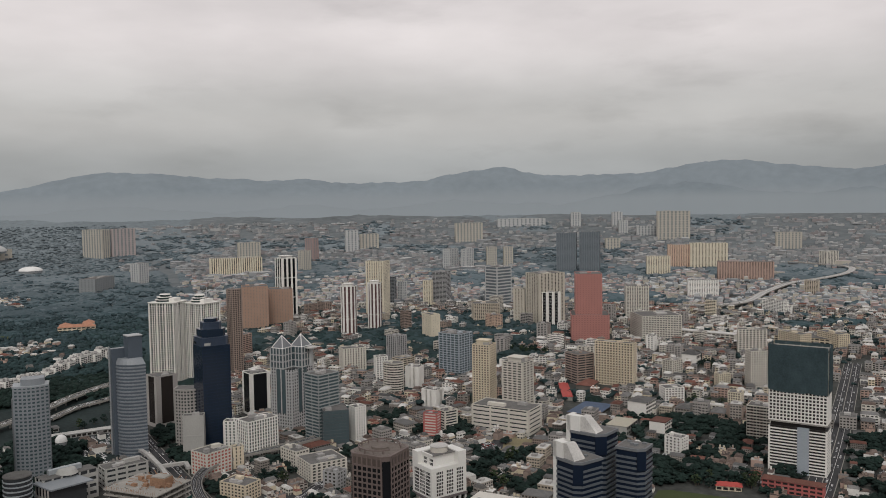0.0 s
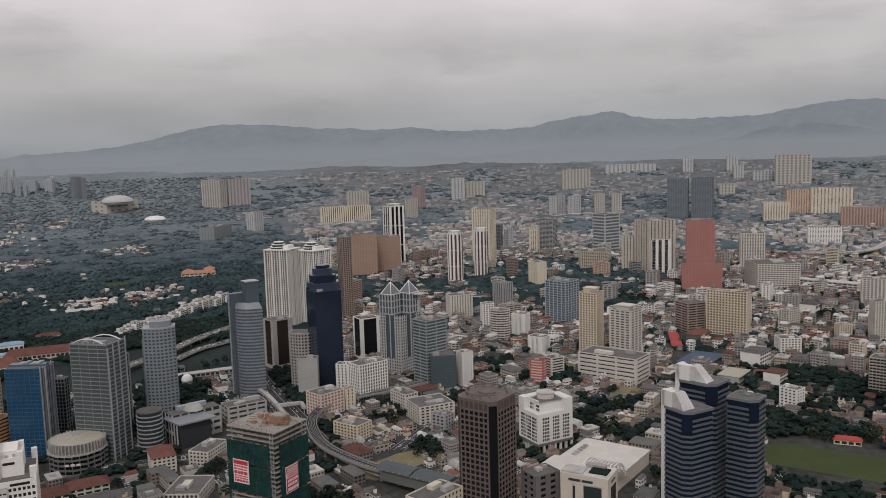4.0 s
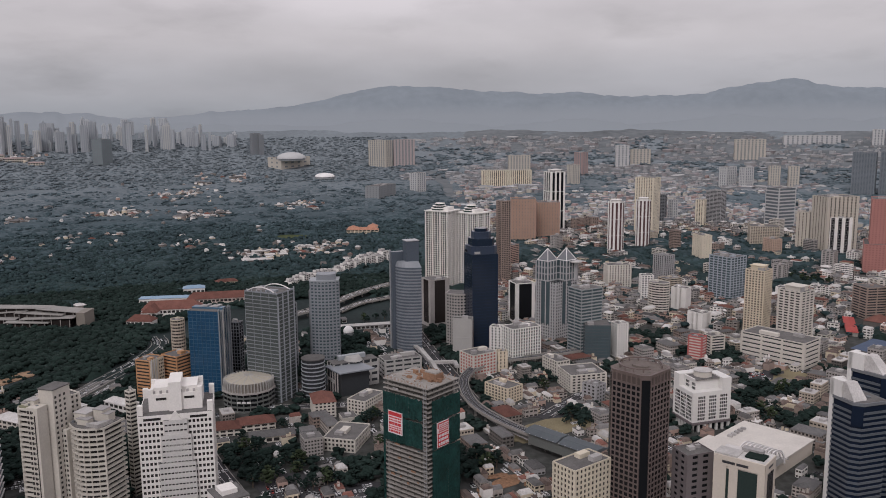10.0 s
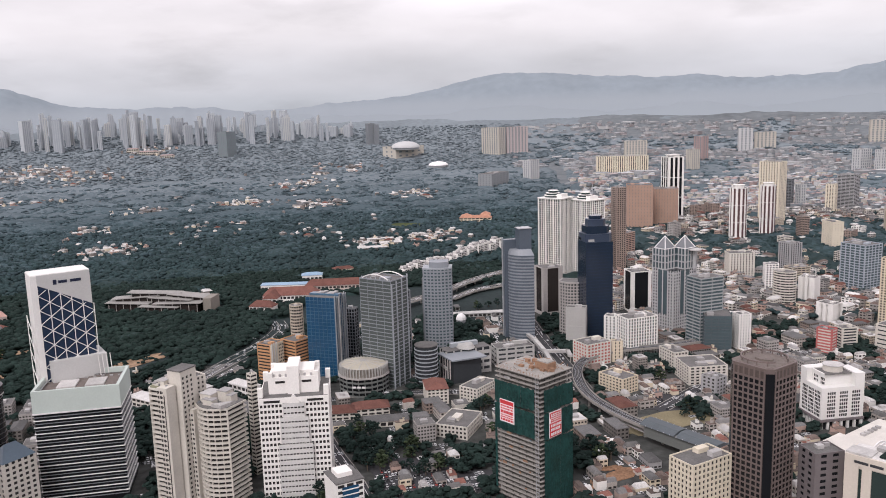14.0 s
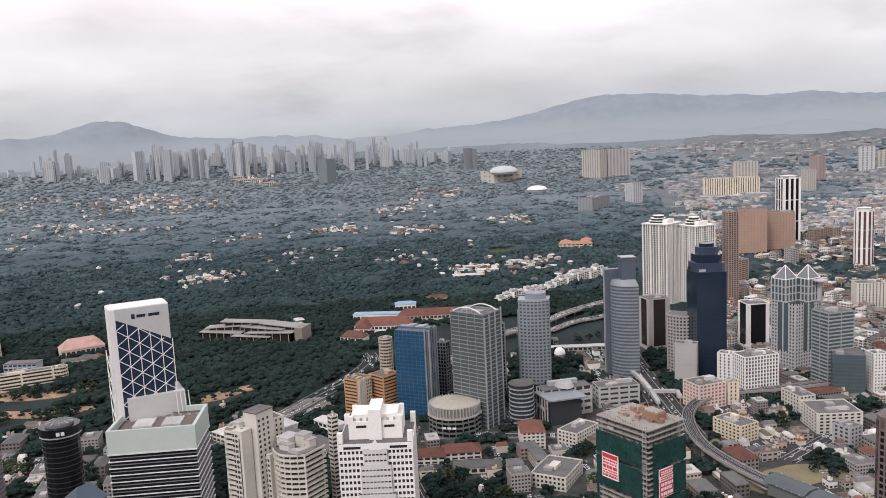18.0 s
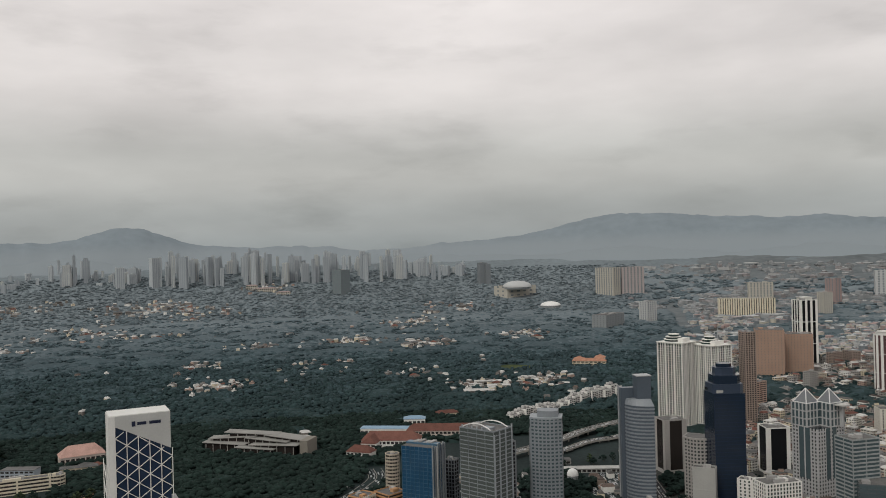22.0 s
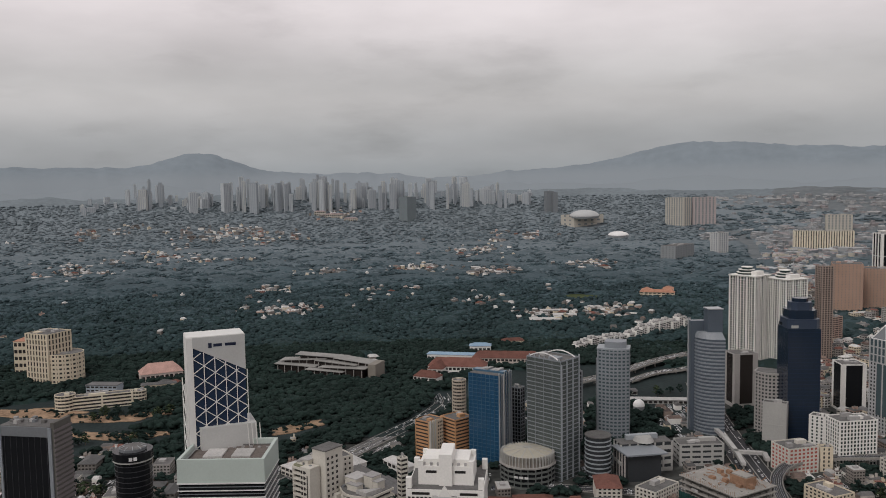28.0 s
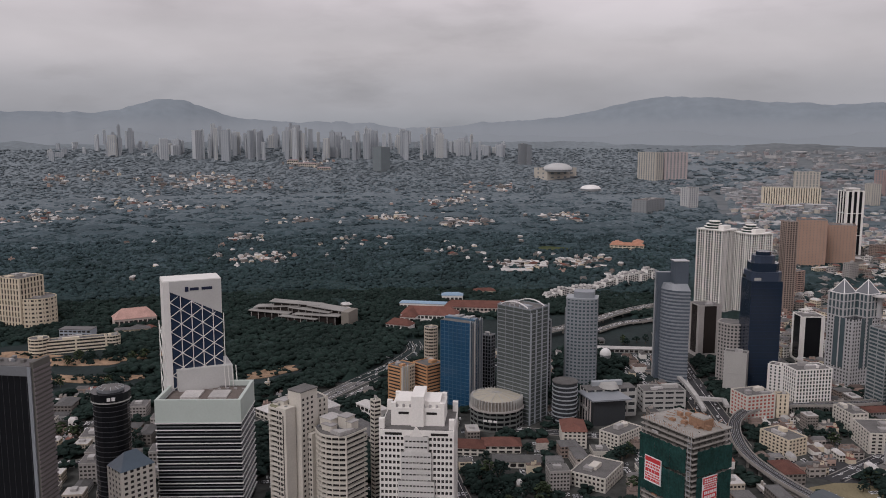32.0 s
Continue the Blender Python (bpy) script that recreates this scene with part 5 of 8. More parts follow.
def dome(name, label, cat, x, y, z, r, rise, mat, ribs=0):
    t = thing(name, label, cat, x, y, z)
    bm = bmesh.new()
    rows = []
    for j in range(7):
        a = math.pi / 2 * j / 7
        rows.append([bm.verts.new((r * math.cos(a) * math.cos(6.2832 * i / 24), r * math.cos(a) * math.sin(6.2832 * i / 24), rise * math.sin(a))) for i in range(24)])
    for p, q in zip(rows, rows[1:]):
        for i in range(24):
            bm.faces.new((p[i], p[(i + 1) % 24], q[(i + 1) % 24], q[i])).smooth = True
    bm.faces.new(rows[-1])
    part("shell", bm, mat, t)
    part("ring_wall", prism(oval(r * 1.9, r * 1.9, 24), -8, .4), "hazegrey2", t)
    return t


dome("dome_arena", "white shallow dome among the trees", "arena", -125, 3383, 52, 40, 15, "domewhite")
dome("stadium_roof", "white curved stadium roof above a pale hall", "stadium", -274, 3630, 115, 62, 26, "hazewhite")
dome("water_dome", "small white observatory dome", "dome", -15, 1081, 9, 7, 8, "domewhite")


def mall_podium(x, y, z, w, d, h, rot):
    t = thing("mall_podium", "pale grey mall podium with curved canopy and disc roof", "shopping mall", x, y, z, rot)
    facade(t, rect(w, d), 0, h, "stonelight", "glassgrey", fl=h / 4, sp=.55, bay=9, pier=.2, proud=.5)
    part("roof_deck", prism(rect(w - 1, d - 1), h, h + .5), "roofgrey", t)
    part("disc_roof", prism(oval(26, 20, 24), h + .5, h + 4.5, oval(20, 15, 24)), "stonelight", t, "pale elliptical roof disc")
    part("roof_block", box(-w * .4, -d * .3, h, -w * .12, d * .3, h + 5), "steelpale", t)
    part("canopy", prism([(w * .1, -d / 2 - 7), (w / 2 + 26, -d / 2 - 3), (w / 2 + 26, d * .2), (w * .1, d * .1)], h - 3, h - 1.6), "steelgrey", t, "grey sweeping canopy")
    part("canopy_wall", prism([(w * .14, -d / 2 - 4), (w / 2 + 22, -d / 2), (w / 2 + 22, d * .1), (w * .14, d * .05)], 0, h - 3), "glassgrey", t)
    for k in range(5):
        part("canopy_mullion", box(w * .16 + 7 * k, -d / 2 - 4.6, 0, w * .16 + 7 * k + .8, -d / 2 - 3.4, h - 3), "stonegrey", t)
    part("canopy_band", box(w * .14, -d / 2 - 4.4, h * .45, w / 2 + 14, -d / 2 - 3, h * .55), "stonelight", t)
    for k in range(2):
        s = part("billboard", box(-w * .42 + k * w * .42, -d / 2 - 1.6, 3, -w * .12 + k * w * .5, -d / 2 - 1.1, h * .55), "signwhite", t, "pale framed billboard")
        part("billboard_field", box(-w * .40 + k * w * .43, -d / 2 - 1.75, 4.5, -w * .14 + k * w * .49, -d / 2 - 1.6, h * .48), "greyblue", s)


def round_annex(x, y, z, w, d, h, rot):
    t = thing("office_annex", "round grey annex with pale banded storeys", "office building", x, y, z, rot)
    poly = oval(w * 1.4, d * 1.4, 20)
    facade(t, poly, 0, h, "steelpale", "glassgrey", fl=4, sp=.28, bay=60, pier=0, proud=.6, piers=False)
    part("roof_deck", prism(poly, h, h + .8), "roofgrey", t)


def big_mall():
    x, y = 323, 637
    t = thing("mall_hall", "broad mall with pale flat roofs and a finned vault", "shopping mall", x, y, 0, 38)
    part("hall", prism(rect(112, 62), 0, 12), "creamsmooth", t)
    part("roof", prism(rect(114, 64), 12, 13.2), "roofcream", t, "pale cream flat roof")
    part("roof_step", box(-48, -10, 13.2, -4, 34, 16), "roofcream", t)
    part("roof_seam", box(-2, -35, 13.2, -1, 35, 13.9), "stonelight", t)
    part("vault", prism([(-44, -34), (-6, -34), (-6, -8), (-44, -8)], 13, 19, [(-36, -34), (-14, -34), (-14, -8), (-36, -8)]), "stonelight", t)
    for k in range(9):
        ring = arc_strip(19, 8, 172, 0, .8, 1.6, 12)
        part("vault_fin", ring, "signwhite", t, at=pose(-25, -34 + 3.2 * k, 9, 90, 0, 0))
    for k in range(5):
        part("roof_plant", box(10 + 6 * k, 20, 13.2, 13 + 6 * k, 24, 15), "plant", t)


big_mall()


def foot_bridge(points):
    t = tagged(new("foot_bridge"), "white covered footbridge over the avenue", "bridge", kind="structure")
    for a, b in zip(points, points[1:]):
        bar(t, (*a, 7), (*b, 7), 4.5, "roofwhite", "deck", 3.2)
        bar(t, (*a, 0), (*a, 6), 1.2, "concrete", "bridge_pier")
    bar(t, (*points[-1], 0), (*points[-1], 6), 1.2, "concrete", "bridge_pier")


foot_bridge([(68, 1008), (75, 982), (82, 939), (86, 898)])
foot_bridge([(80, 935), (109, 935), (110, 915)])
bridge_end = thing("stair_tower", "white framed escalator tower of the footbridge", "stairs", 72, 1009, 0, 30)
for k in range(3):
    bar(bridge_end, (-4 + 4 * k, -8, 0), (-4 + 4 * k, 8, 14), .8, "signwhite", "truss")

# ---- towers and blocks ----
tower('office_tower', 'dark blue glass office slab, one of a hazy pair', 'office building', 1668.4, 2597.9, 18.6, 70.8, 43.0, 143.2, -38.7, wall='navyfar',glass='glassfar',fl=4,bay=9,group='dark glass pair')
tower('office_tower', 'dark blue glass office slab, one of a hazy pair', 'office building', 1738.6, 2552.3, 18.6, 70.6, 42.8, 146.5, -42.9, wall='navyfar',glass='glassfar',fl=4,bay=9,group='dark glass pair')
tower('red_tower', 'salmon red office tower with recessed window bays', 'office building', 975.8, 1440.2, -0.0, 55.3, 53.7, 133.9, -120.9, wall='salmon',glass='salmonwin',fl=4,bay=6,sp=.55,pier=.55)
tower('podium_block', 'salmon red stepped base block of the tower', 'office building', 976.8, 1437.0, -0.0, 79.0, 75.6, 51.7, -121.3, wall='salmon',glass='salmonwin',fl=4.5,bay=6,sp=.5,pier=.5)
tower('apartment_tower', 'white and grey residential tower with vertical bays', 'apartment building', 1245.4, 1632.6, -0.0, 48.9, 53.1, 76.9, -122.0, wall='offwhite',glass='glassgrey',fl=3.3,bay=6,sp=.4,pier=.45)
tower('apartment_block', 'peach apartment slab with repeated bays', 'apartment building', 2046.3, 2432.9, 25.2, 27.8, 79.0, 86.4, -121.2, wall='peach',glass='winwarm',fl=3.2,bay=9,sp=.5,pier=.55)
tower('apartment_block', 'cream and peach apartment slab with white stair cores', 'apartment building', 2131.9, 2372.3, 25.5, 39.6, 130.9, 92.0, -125.1, wall='cream2',glass='winwarm',fl=3.2,bay=12,sp=.45,pier=.6)
tower('apartment_block', 'brown tiled apartment row with many bays', 'apartment building', 2050.3, 2106.7, 10.1, 44.3, 175.5, 59.7, -128.0, wall='tanpink',glass='winwarm',fl=3.2,bay=9,sp=.5,pier=.45)
tower('apartment_block', 'pale cream apartment slab with grey bays', 'apartment building', 1883.2, 2346.5, 14.0, 39.9, 79.0, 66.7, -122.6, wall='cream2',glass='glassgrey',fl=3.2,bay=9,sp=.5,pier=.5)
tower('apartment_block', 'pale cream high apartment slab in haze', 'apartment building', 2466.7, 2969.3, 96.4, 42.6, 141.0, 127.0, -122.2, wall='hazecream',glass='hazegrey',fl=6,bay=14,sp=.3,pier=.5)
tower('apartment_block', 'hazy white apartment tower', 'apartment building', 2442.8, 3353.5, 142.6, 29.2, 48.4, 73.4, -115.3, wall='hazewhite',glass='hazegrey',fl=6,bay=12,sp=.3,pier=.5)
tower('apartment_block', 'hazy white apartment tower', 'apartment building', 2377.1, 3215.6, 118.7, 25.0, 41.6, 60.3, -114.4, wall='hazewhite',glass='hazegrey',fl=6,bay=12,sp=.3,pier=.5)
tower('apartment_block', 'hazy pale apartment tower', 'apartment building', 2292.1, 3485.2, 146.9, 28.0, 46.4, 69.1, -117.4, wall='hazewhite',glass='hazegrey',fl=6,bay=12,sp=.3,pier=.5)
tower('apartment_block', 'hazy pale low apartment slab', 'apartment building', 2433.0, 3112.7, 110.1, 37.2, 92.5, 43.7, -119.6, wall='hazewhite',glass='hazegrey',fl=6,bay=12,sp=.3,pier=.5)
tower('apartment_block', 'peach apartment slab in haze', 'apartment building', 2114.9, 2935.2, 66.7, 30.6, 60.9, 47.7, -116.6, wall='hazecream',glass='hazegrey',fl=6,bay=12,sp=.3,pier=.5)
tower('office_block', 'white mid-rise with a deep central portal', 'office building', 1662.4, 1872.5, -0.0, 33.8, 83.6, 48.4, -125.4, wall='white',glass='glassgrey',fl=3.6,bay=7,sp=.55,pier=.5)
tower('office_block', 'white office slab with strip windows and roof plant', 'office building', 1089.9, 1366.8, -0.0, 75.2, 81.5, 50.9, -108.4, wall='offwhite',glass='glassgrey',fl=3.8,bay=6,sp=.5,pier=.3)
tower('apartment_block', 'pale peach apartment cluster in haze', 'apartment building', 2663.5, 2500.6, 69.8, 48.8, 96.4, 67.7, -131.2, wall='hazecream',glass='hazegrey',fl=5,bay=10,sp=.3,pier=.5)
tower('office_block', 'white block with vertical fins', 'office building', 2493.4, 2157.7, 33.3, 35.0, 58.7, 51.7, -88.8, wall='offwhite',glass='glassgrey',fl=4,bay=8,sp=.2,pier=.5)
tower('school_block', 'long white school block with gallery windows', 'school building', 1581.2, 1524.6, -0.0, 64.8, 19.2, 31.3, -86.7, wall='white',glass='glassgrey',fl=3.5,bay=5,sp=.5,pier=.3)
tower('office_block', 'beige block with a stepped roof', 'office building', 1972.1, 1764.3, 0.5, 38.0, 30.7, 38.8, -54.0, wall='beige',glass='winwarm',fl=3.5,bay=6)
tower('office_slab', 'cream office slab with a grid of square windows', 'office building', 765.5, 1056.7, -0.0, 61.8, 15.4, 66.5, -56.1, wall='cream',glass='winwarm',fl=3.9,bay=4.6,sp=.42,pier=.38)
tower('office_block', 'pinkish brown office block with ribbon windows', 'office building', 729.7, 1102.0, -0.0, 32.5, 32.3, 45.2, -86.9, wall='brownpink',glass='glassgrey',fl=3.7,bay=20,sp=.5,pier=.1)
tower('apartment_tower', 'black and white striped apartment tower', 'apartment building', 1003.6, 1640.8, -0.0, 33.9, 47.9, 74.8, -107.7, wall='white',glass='glassblack',fl=3.5,bay=14,sp=.08,pier=.4)
tower('apartment_tower', 'tall beige apartment tower with deep grooves', 'apartment building', 1005.9, 1659.0, -0.0, 51.7, 74.0, 117.2, -83.9, wall='beige2',glass='winwarm',fl=3.3,bay=11,sp=.3,pier=.6)
tower('apartment_tower', 'grey beige apartment wing', 'apartment building', 959.8, 1698.8, -0.0, 26.3, 18.6, 79.3, -37.9, wall='beige2',glass='winwarm',fl=3.3,bay=9,sp=.3,pier=.6)
tower('apartment_tower', 'white round-topped tower with dark vertical stripes and a maroon base', 'apartment building', 553.4, 1731.7, -0.0, 34.3, 34.2, 104.8, -66.4, wall='white',glass='maroon',fl=40,bay=6.5,sp=.02,pier=.5,cap=1,ngon=12,group='striped twin towers')
tower('apartment_tower', 'white round-topped tower with dark vertical stripes and a maroon base', 'apartment building', 627.8, 1772.3, -0.0, 31.4, 31.4, 103.6, -62.8, wall='white',glass='maroon',fl=40,bay=6.5,sp=.02,pier=.5,cap=1,ngon=12,group='striped twin towers')
tower('apartment_tower', 'cream tower with a dish on its crown', 'apartment building', 695.6, 1937.9, -0.0, 48.9, 34.4, 140.8, -47.8, wall='cream2',glass='winwarm',fl=3.5,bay=7,sp=.4,pier=.6)
tower('office_block', 'dark grey glass office block', 'office building', 826.5, 2197.6, -0.0, 28.8, 23.2, 74.5, -34.8, wall='greydark',glass='glassgrey',fl=4,bay=8,sp=.4,pier=.15)
tower('office_tower', 'white tower with dark full-height glass stripes', 'office building', 502.0, 2084.1, -0.0, 41.2, 40.9, 147.5, -77.4, wall='white',glass='glassblack',fl=50,bay=13,sp=.03,pier=.38,cap=1)
tower('apartment_tower', 'orange brown apartment tower with stepped roof', 'apartment building', 385.9, 1907.8, 0.0, 46.4, 56.7, 98.6, -97.4, wall='terracotta',glass='shadebeige',fl=3.3,bay=7,sp=.6,pier=.6)
tower('apartment_tower', 'orange brown apartment wing with shaded bays', 'apartment building', 454.8, 1949.2, -0.0, 43.9, 53.8, 85.0, -99.0, wall='terracotta',glass='shadebeige',fl=3.3,bay=7,sp=.6,pier=.6)
tower('apartment_tower', 'slim brown unfinished apartment tower with open slabs', 'apartment building', 257.4, 1446.4, -0.0, 19.1, 19.1, 141.2, -69.4, wall='brownpink',glass='winwarm',fl=3.4,bay=5,sp=.35,pier=.35)
balcony_slab(144.2, 1406.1, 44.0, 41.3, 131.0, -36.8, "white apartment tower with gridded balconies and a penthouse", 0)
balcony_slab(196.6, 1401.7, 41.5, 41.5, 127.0, -54.6, "white apartment tower with gridded balconies and a mast", 1)
tower('office_block', 'black glass office block framed in white stone', 'office building', 230.0, 1143.5, -0.0, 28.7, 28.3, 56.9, -78.5, wall='white',glass='glassblack',fl=60,bay=33,sp=.06,pier=.16)
tower('hotel_wing', 'white hotel wing with dark window bays', 'hotel', 167.9, 982.2, -0.0, 16.3, 13.1, 35.2, -28.0, wall='white',glass='glassgreen',fl=3.6,bay=5,sp=.4,pier=.5)
tower('hotel_block', 'white hotel with ribbed windows and a red gabled roof', 'hotel', 190.1, 944.9, -0.0, 24.0, 40.0, 44.3, -67.9, wall='white',glass='glassgreen',fl=3.6,bay=3.8,sp=.3,pier=.4)
tower('office_tower', 'grey green glass office with pale floor bands', 'office building', 275.2, 974.5, -0.0, 26.0, 32.5, 82.3, -66.5, wall='greyglassband',glass='glassteal',fl=4,bay=16,sp=.4,pier=.05)
tower('office_block', 'dark teal glass office block', 'office building', 284.0, 955.2, -0.0, 31.4, 30.5, 42.2, -98.6, wall='glasstealdark',glass='glassteal',fl=4,bay=8,sp=.2,pier=.06)
tower('office_block', 'slim white office block with punched windows', 'office building', 313.9, 957.1, -0.0, 15.4, 15.3, 41.1, -78.1, wall='white',glass='glassgrey',fl=3.6,bay=3.6,sp=.5,pier=.5)
tower('shop_block', 'cream shop block with a red patterned screen', 'shop building', 133.5, 911.6, -0.0, 26.6, 33.1, 24.8, -61.2, wall='offwhite',glass='winred',fl=3.6,bay=5,sp=.4,pier=.35)
tower('shop_block', 'cream shop block with pale pilasters', 'shop building', 161.5, 915.8, -0.0, 9.5, 11.8, 23.2, -84.2, wall='cream',glass='winwarm',fl=4,bay=5,sp=.4,pier=.5)
tower('office_block', 'cream white office block with tall pilasters', 'office building', 438.5, 1357.4, -0.0, 24.8, 41.0, 39.1, -88.9, wall='offwhite',glass='winwarm',fl=4,bay=5,sp=.3,pier=.6)
tower('apartment_tower', 'grey tower with dark vertical window bays', 'apartment building', 533.7, 1394.3, -0.0, 26.0, 26.0, 47.1, -65.9, wall='grey',glass='glassblack',fl=3.5,bay=5,sp=.25,pier=.5)
tower('office_block', 'narrow white office block', 'office building', 459.9, 1275.1, -0.0, 16.1, 20.0, 35.6, -96.1, wall='white',glass='glassgrey',fl=3.6,bay=5)
tower('office_block', 'round-cornered cream block with ribbon windows', 'office building', 443.4, 1173.8, -0.0, 31.1, 25.1, 44.1, -45.5, wall='offwhite',glass='winwarm',fl=3.6,bay=30,sp=.5,pier=.05,ngon=16)
tower('office_block', 'plain white block with few windows', 'office building', 480.3, 1180.2, -0.0, 23.1, 18.6, 34.3, -47.5, wall='white',glass='winwarm',fl=4,bay=12,sp=.7,pier=.8)
tower('office_block', 'white cube with blank walls', 'office building', 462.5, 1070.0, -0.0, 24.4, 19.6, 23.4, -58.5, wall='white',glass='winwarm',fl=5,bay=14,sp=.8,pier=.8)
tower('shop_block', 'red and white banded shop block', 'shop building', 403.2, 935.7, -0.0, 18.2, 12.8, 27.1, -46.2, wall='redband',glass='offwhite',fl=3.6,bay=20,sp=.5,pier=.1)
tower('office_block', 'grey white block with ribbon windows', 'office building', 432.5, 953.6, -0.0, 16.2, 20.3, 23.3, -78.9, wall='offwhite',glass='glassgrey',fl=3.4,bay=20,sp=.5,pier=.1)
tower('apartment_tower', 'cream apartment pair with a shaded slot', 'apartment building', 691.8, 1601.8, -0.0, 37.2, 22.1, 50.0, -82.4, wall='cream2',glass='winwarm',fl=3.3,bay=8,sp=.5,pier=.7)
tower('office_tower', 'grey blue glass office with white upper bands', 'office building', 587.4, 1258.3, -0.0, 42.3, 38.2, 67.0, -61.7, wall='greyblue',glass='glassteal',fl=4,bay=8,sp=.3,pier=.2)
tower('hotel_tower', 'cream hotel tower with a grid of square windows', 'hotel', 535.1, 1050.7, -0.0, 26.9, 24.4, 83.9, -50.5, wall='cream',glass='winwarm',fl=3.4,bay=4.2,sp=.45,pier=.4,cap=1,group='hotel towers')
tower('hotel_tower', 'off-white hotel tower with ribbon windows', 'hotel', 561.8, 1001.3, -0.0, 33.2, 30.1, 65.6, -60.4, wall='offwhite',glass='winwarm',fl=3.4,bay=9,sp=.5,pier=.3,cap=1,group='hotel towers')
tower('hotel_podium', 'grey white hotel podium with long car park slots', 'hotel', 497.0, 916.0, -0.0, 79.0, 39.6, 30.5, -55.1, wall='offwhite',glass='glassgrey',fl=5,bay=30,sp=.7,pier=.1)
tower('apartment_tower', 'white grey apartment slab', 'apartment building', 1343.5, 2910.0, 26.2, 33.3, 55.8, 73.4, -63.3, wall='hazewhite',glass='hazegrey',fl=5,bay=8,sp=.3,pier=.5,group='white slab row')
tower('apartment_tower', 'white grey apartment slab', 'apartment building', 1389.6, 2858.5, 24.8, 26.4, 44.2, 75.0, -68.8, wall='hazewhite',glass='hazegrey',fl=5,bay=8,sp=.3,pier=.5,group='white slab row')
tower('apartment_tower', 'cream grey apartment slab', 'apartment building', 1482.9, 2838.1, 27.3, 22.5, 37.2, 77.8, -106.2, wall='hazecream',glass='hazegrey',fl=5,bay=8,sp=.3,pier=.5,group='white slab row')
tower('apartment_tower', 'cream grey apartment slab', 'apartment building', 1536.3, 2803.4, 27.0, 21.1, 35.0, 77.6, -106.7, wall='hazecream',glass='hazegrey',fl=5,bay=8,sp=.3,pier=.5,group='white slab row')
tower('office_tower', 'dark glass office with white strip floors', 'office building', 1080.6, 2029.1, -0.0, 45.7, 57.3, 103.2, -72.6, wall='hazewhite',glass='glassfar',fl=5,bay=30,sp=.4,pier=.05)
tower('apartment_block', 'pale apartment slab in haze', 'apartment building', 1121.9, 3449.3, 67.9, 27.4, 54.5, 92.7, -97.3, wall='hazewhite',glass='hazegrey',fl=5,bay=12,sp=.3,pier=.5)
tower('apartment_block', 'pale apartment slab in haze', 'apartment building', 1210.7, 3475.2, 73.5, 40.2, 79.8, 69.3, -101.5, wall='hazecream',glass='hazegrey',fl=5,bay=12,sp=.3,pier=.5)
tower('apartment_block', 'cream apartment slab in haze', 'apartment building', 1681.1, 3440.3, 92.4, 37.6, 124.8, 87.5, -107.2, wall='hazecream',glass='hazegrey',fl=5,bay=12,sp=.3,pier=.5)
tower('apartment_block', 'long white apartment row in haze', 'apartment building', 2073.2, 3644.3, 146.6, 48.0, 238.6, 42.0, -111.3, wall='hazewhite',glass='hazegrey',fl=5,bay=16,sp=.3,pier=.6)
tower('apartment_tower', 'pale cream apartment tower', 'apartment building', 902.7, 2107.1, 0.0, 23.1, 18.6, 67.1, -43.0, wall='cream2',glass='winwarm',fl=3.3,bay=7,sp=.4,pier=.5)
tower('apartment_tower', 'grey office tower with floor bands', 'apartment building', 954.3, 2131.6, -0.0, 42.6, 34.3, 88.5, -46.2, wall='grey',glass='glassgrey',fl=3.5,bay=12,sp=.5,pier=.1)
tower('apartment_tower', 'white grey slim apartment tower', 'apartment building', 865.0, 2205.7, 0.0, 21.7, 17.3, 58.0, -69.4, wall='hazewhite',glass='hazegrey',fl=4,bay=6,sp=.3,pier=.4)
tower('apartment_tower', 'pinkish cream apartment tower', 'apartment building', 817.3, 3090.1, 26.2, 30.6, 38.3, 77.0, -66.0, wall='hazecream',glass='hazegrey',fl=4,bay=8,sp=.3,pier=.5)
tower('apartment_block', 'reddish hazy apartment block', 'apartment building', 908.1, 3316.1, 46.7, 43.1, 34.4, 92.0, -57.2, wall='hazered',glass='hazegrey',fl=5,bay=12,sp=.3,pier=.5)
tower('shop_block', 'pale pink low block', 'shop building', 610.3, 2117.1, -0.0, 36.4, 21.6, 25.3, -71.2, wall='brownpink',glass='winwarm',fl=3.5,bay=8)
tower('apartment_block', 'cream and white apartment slab in haze', 'apartment building', 107.2, 3659.3, 68.4, 94.6, 47.0, 118.3, -40.7, wall='hazecream',glass='hazegrey',fl=5,bay=11,sp=.2,pier=.5)
tower('apartment_block', 'pinkish apartment slab in haze', 'apartment building', 209.7, 3668.1, 72.8, 36.8, 91.5, 114.5, -84.9, wall='hazered2',glass='hazegrey',fl=5,bay=11,sp=.2,pier=.5)
tower('apartment_tower', 'white grey apartment tower', 'apartment building', 220.4, 2994.0, 13.4, 36.8, 46.1, 74.2, -48.7, wall='hazewhite',glass='hazegrey',fl=4,bay=9,sp=.3,pier=.5)
tower('apartment_block', 'grey apartment block among trees', 'apartment building', 83.1, 2894.9, 6.4, 51.8, 133.8, 48.0, -28.1, wall='hazegrey2',glass='hazedark',fl=4,bay=9,sp=.3,pier=.5)
tower('apartment_block', 'long cream apartment slab with dark bays', 'apartment building', 563.5, 3109.5, 23.1, 37.6, 186.9, 62.7, -92.2, wall='cream2',glass='winwarm',fl=3.4,bay=8,sp=.1,pier=.6)
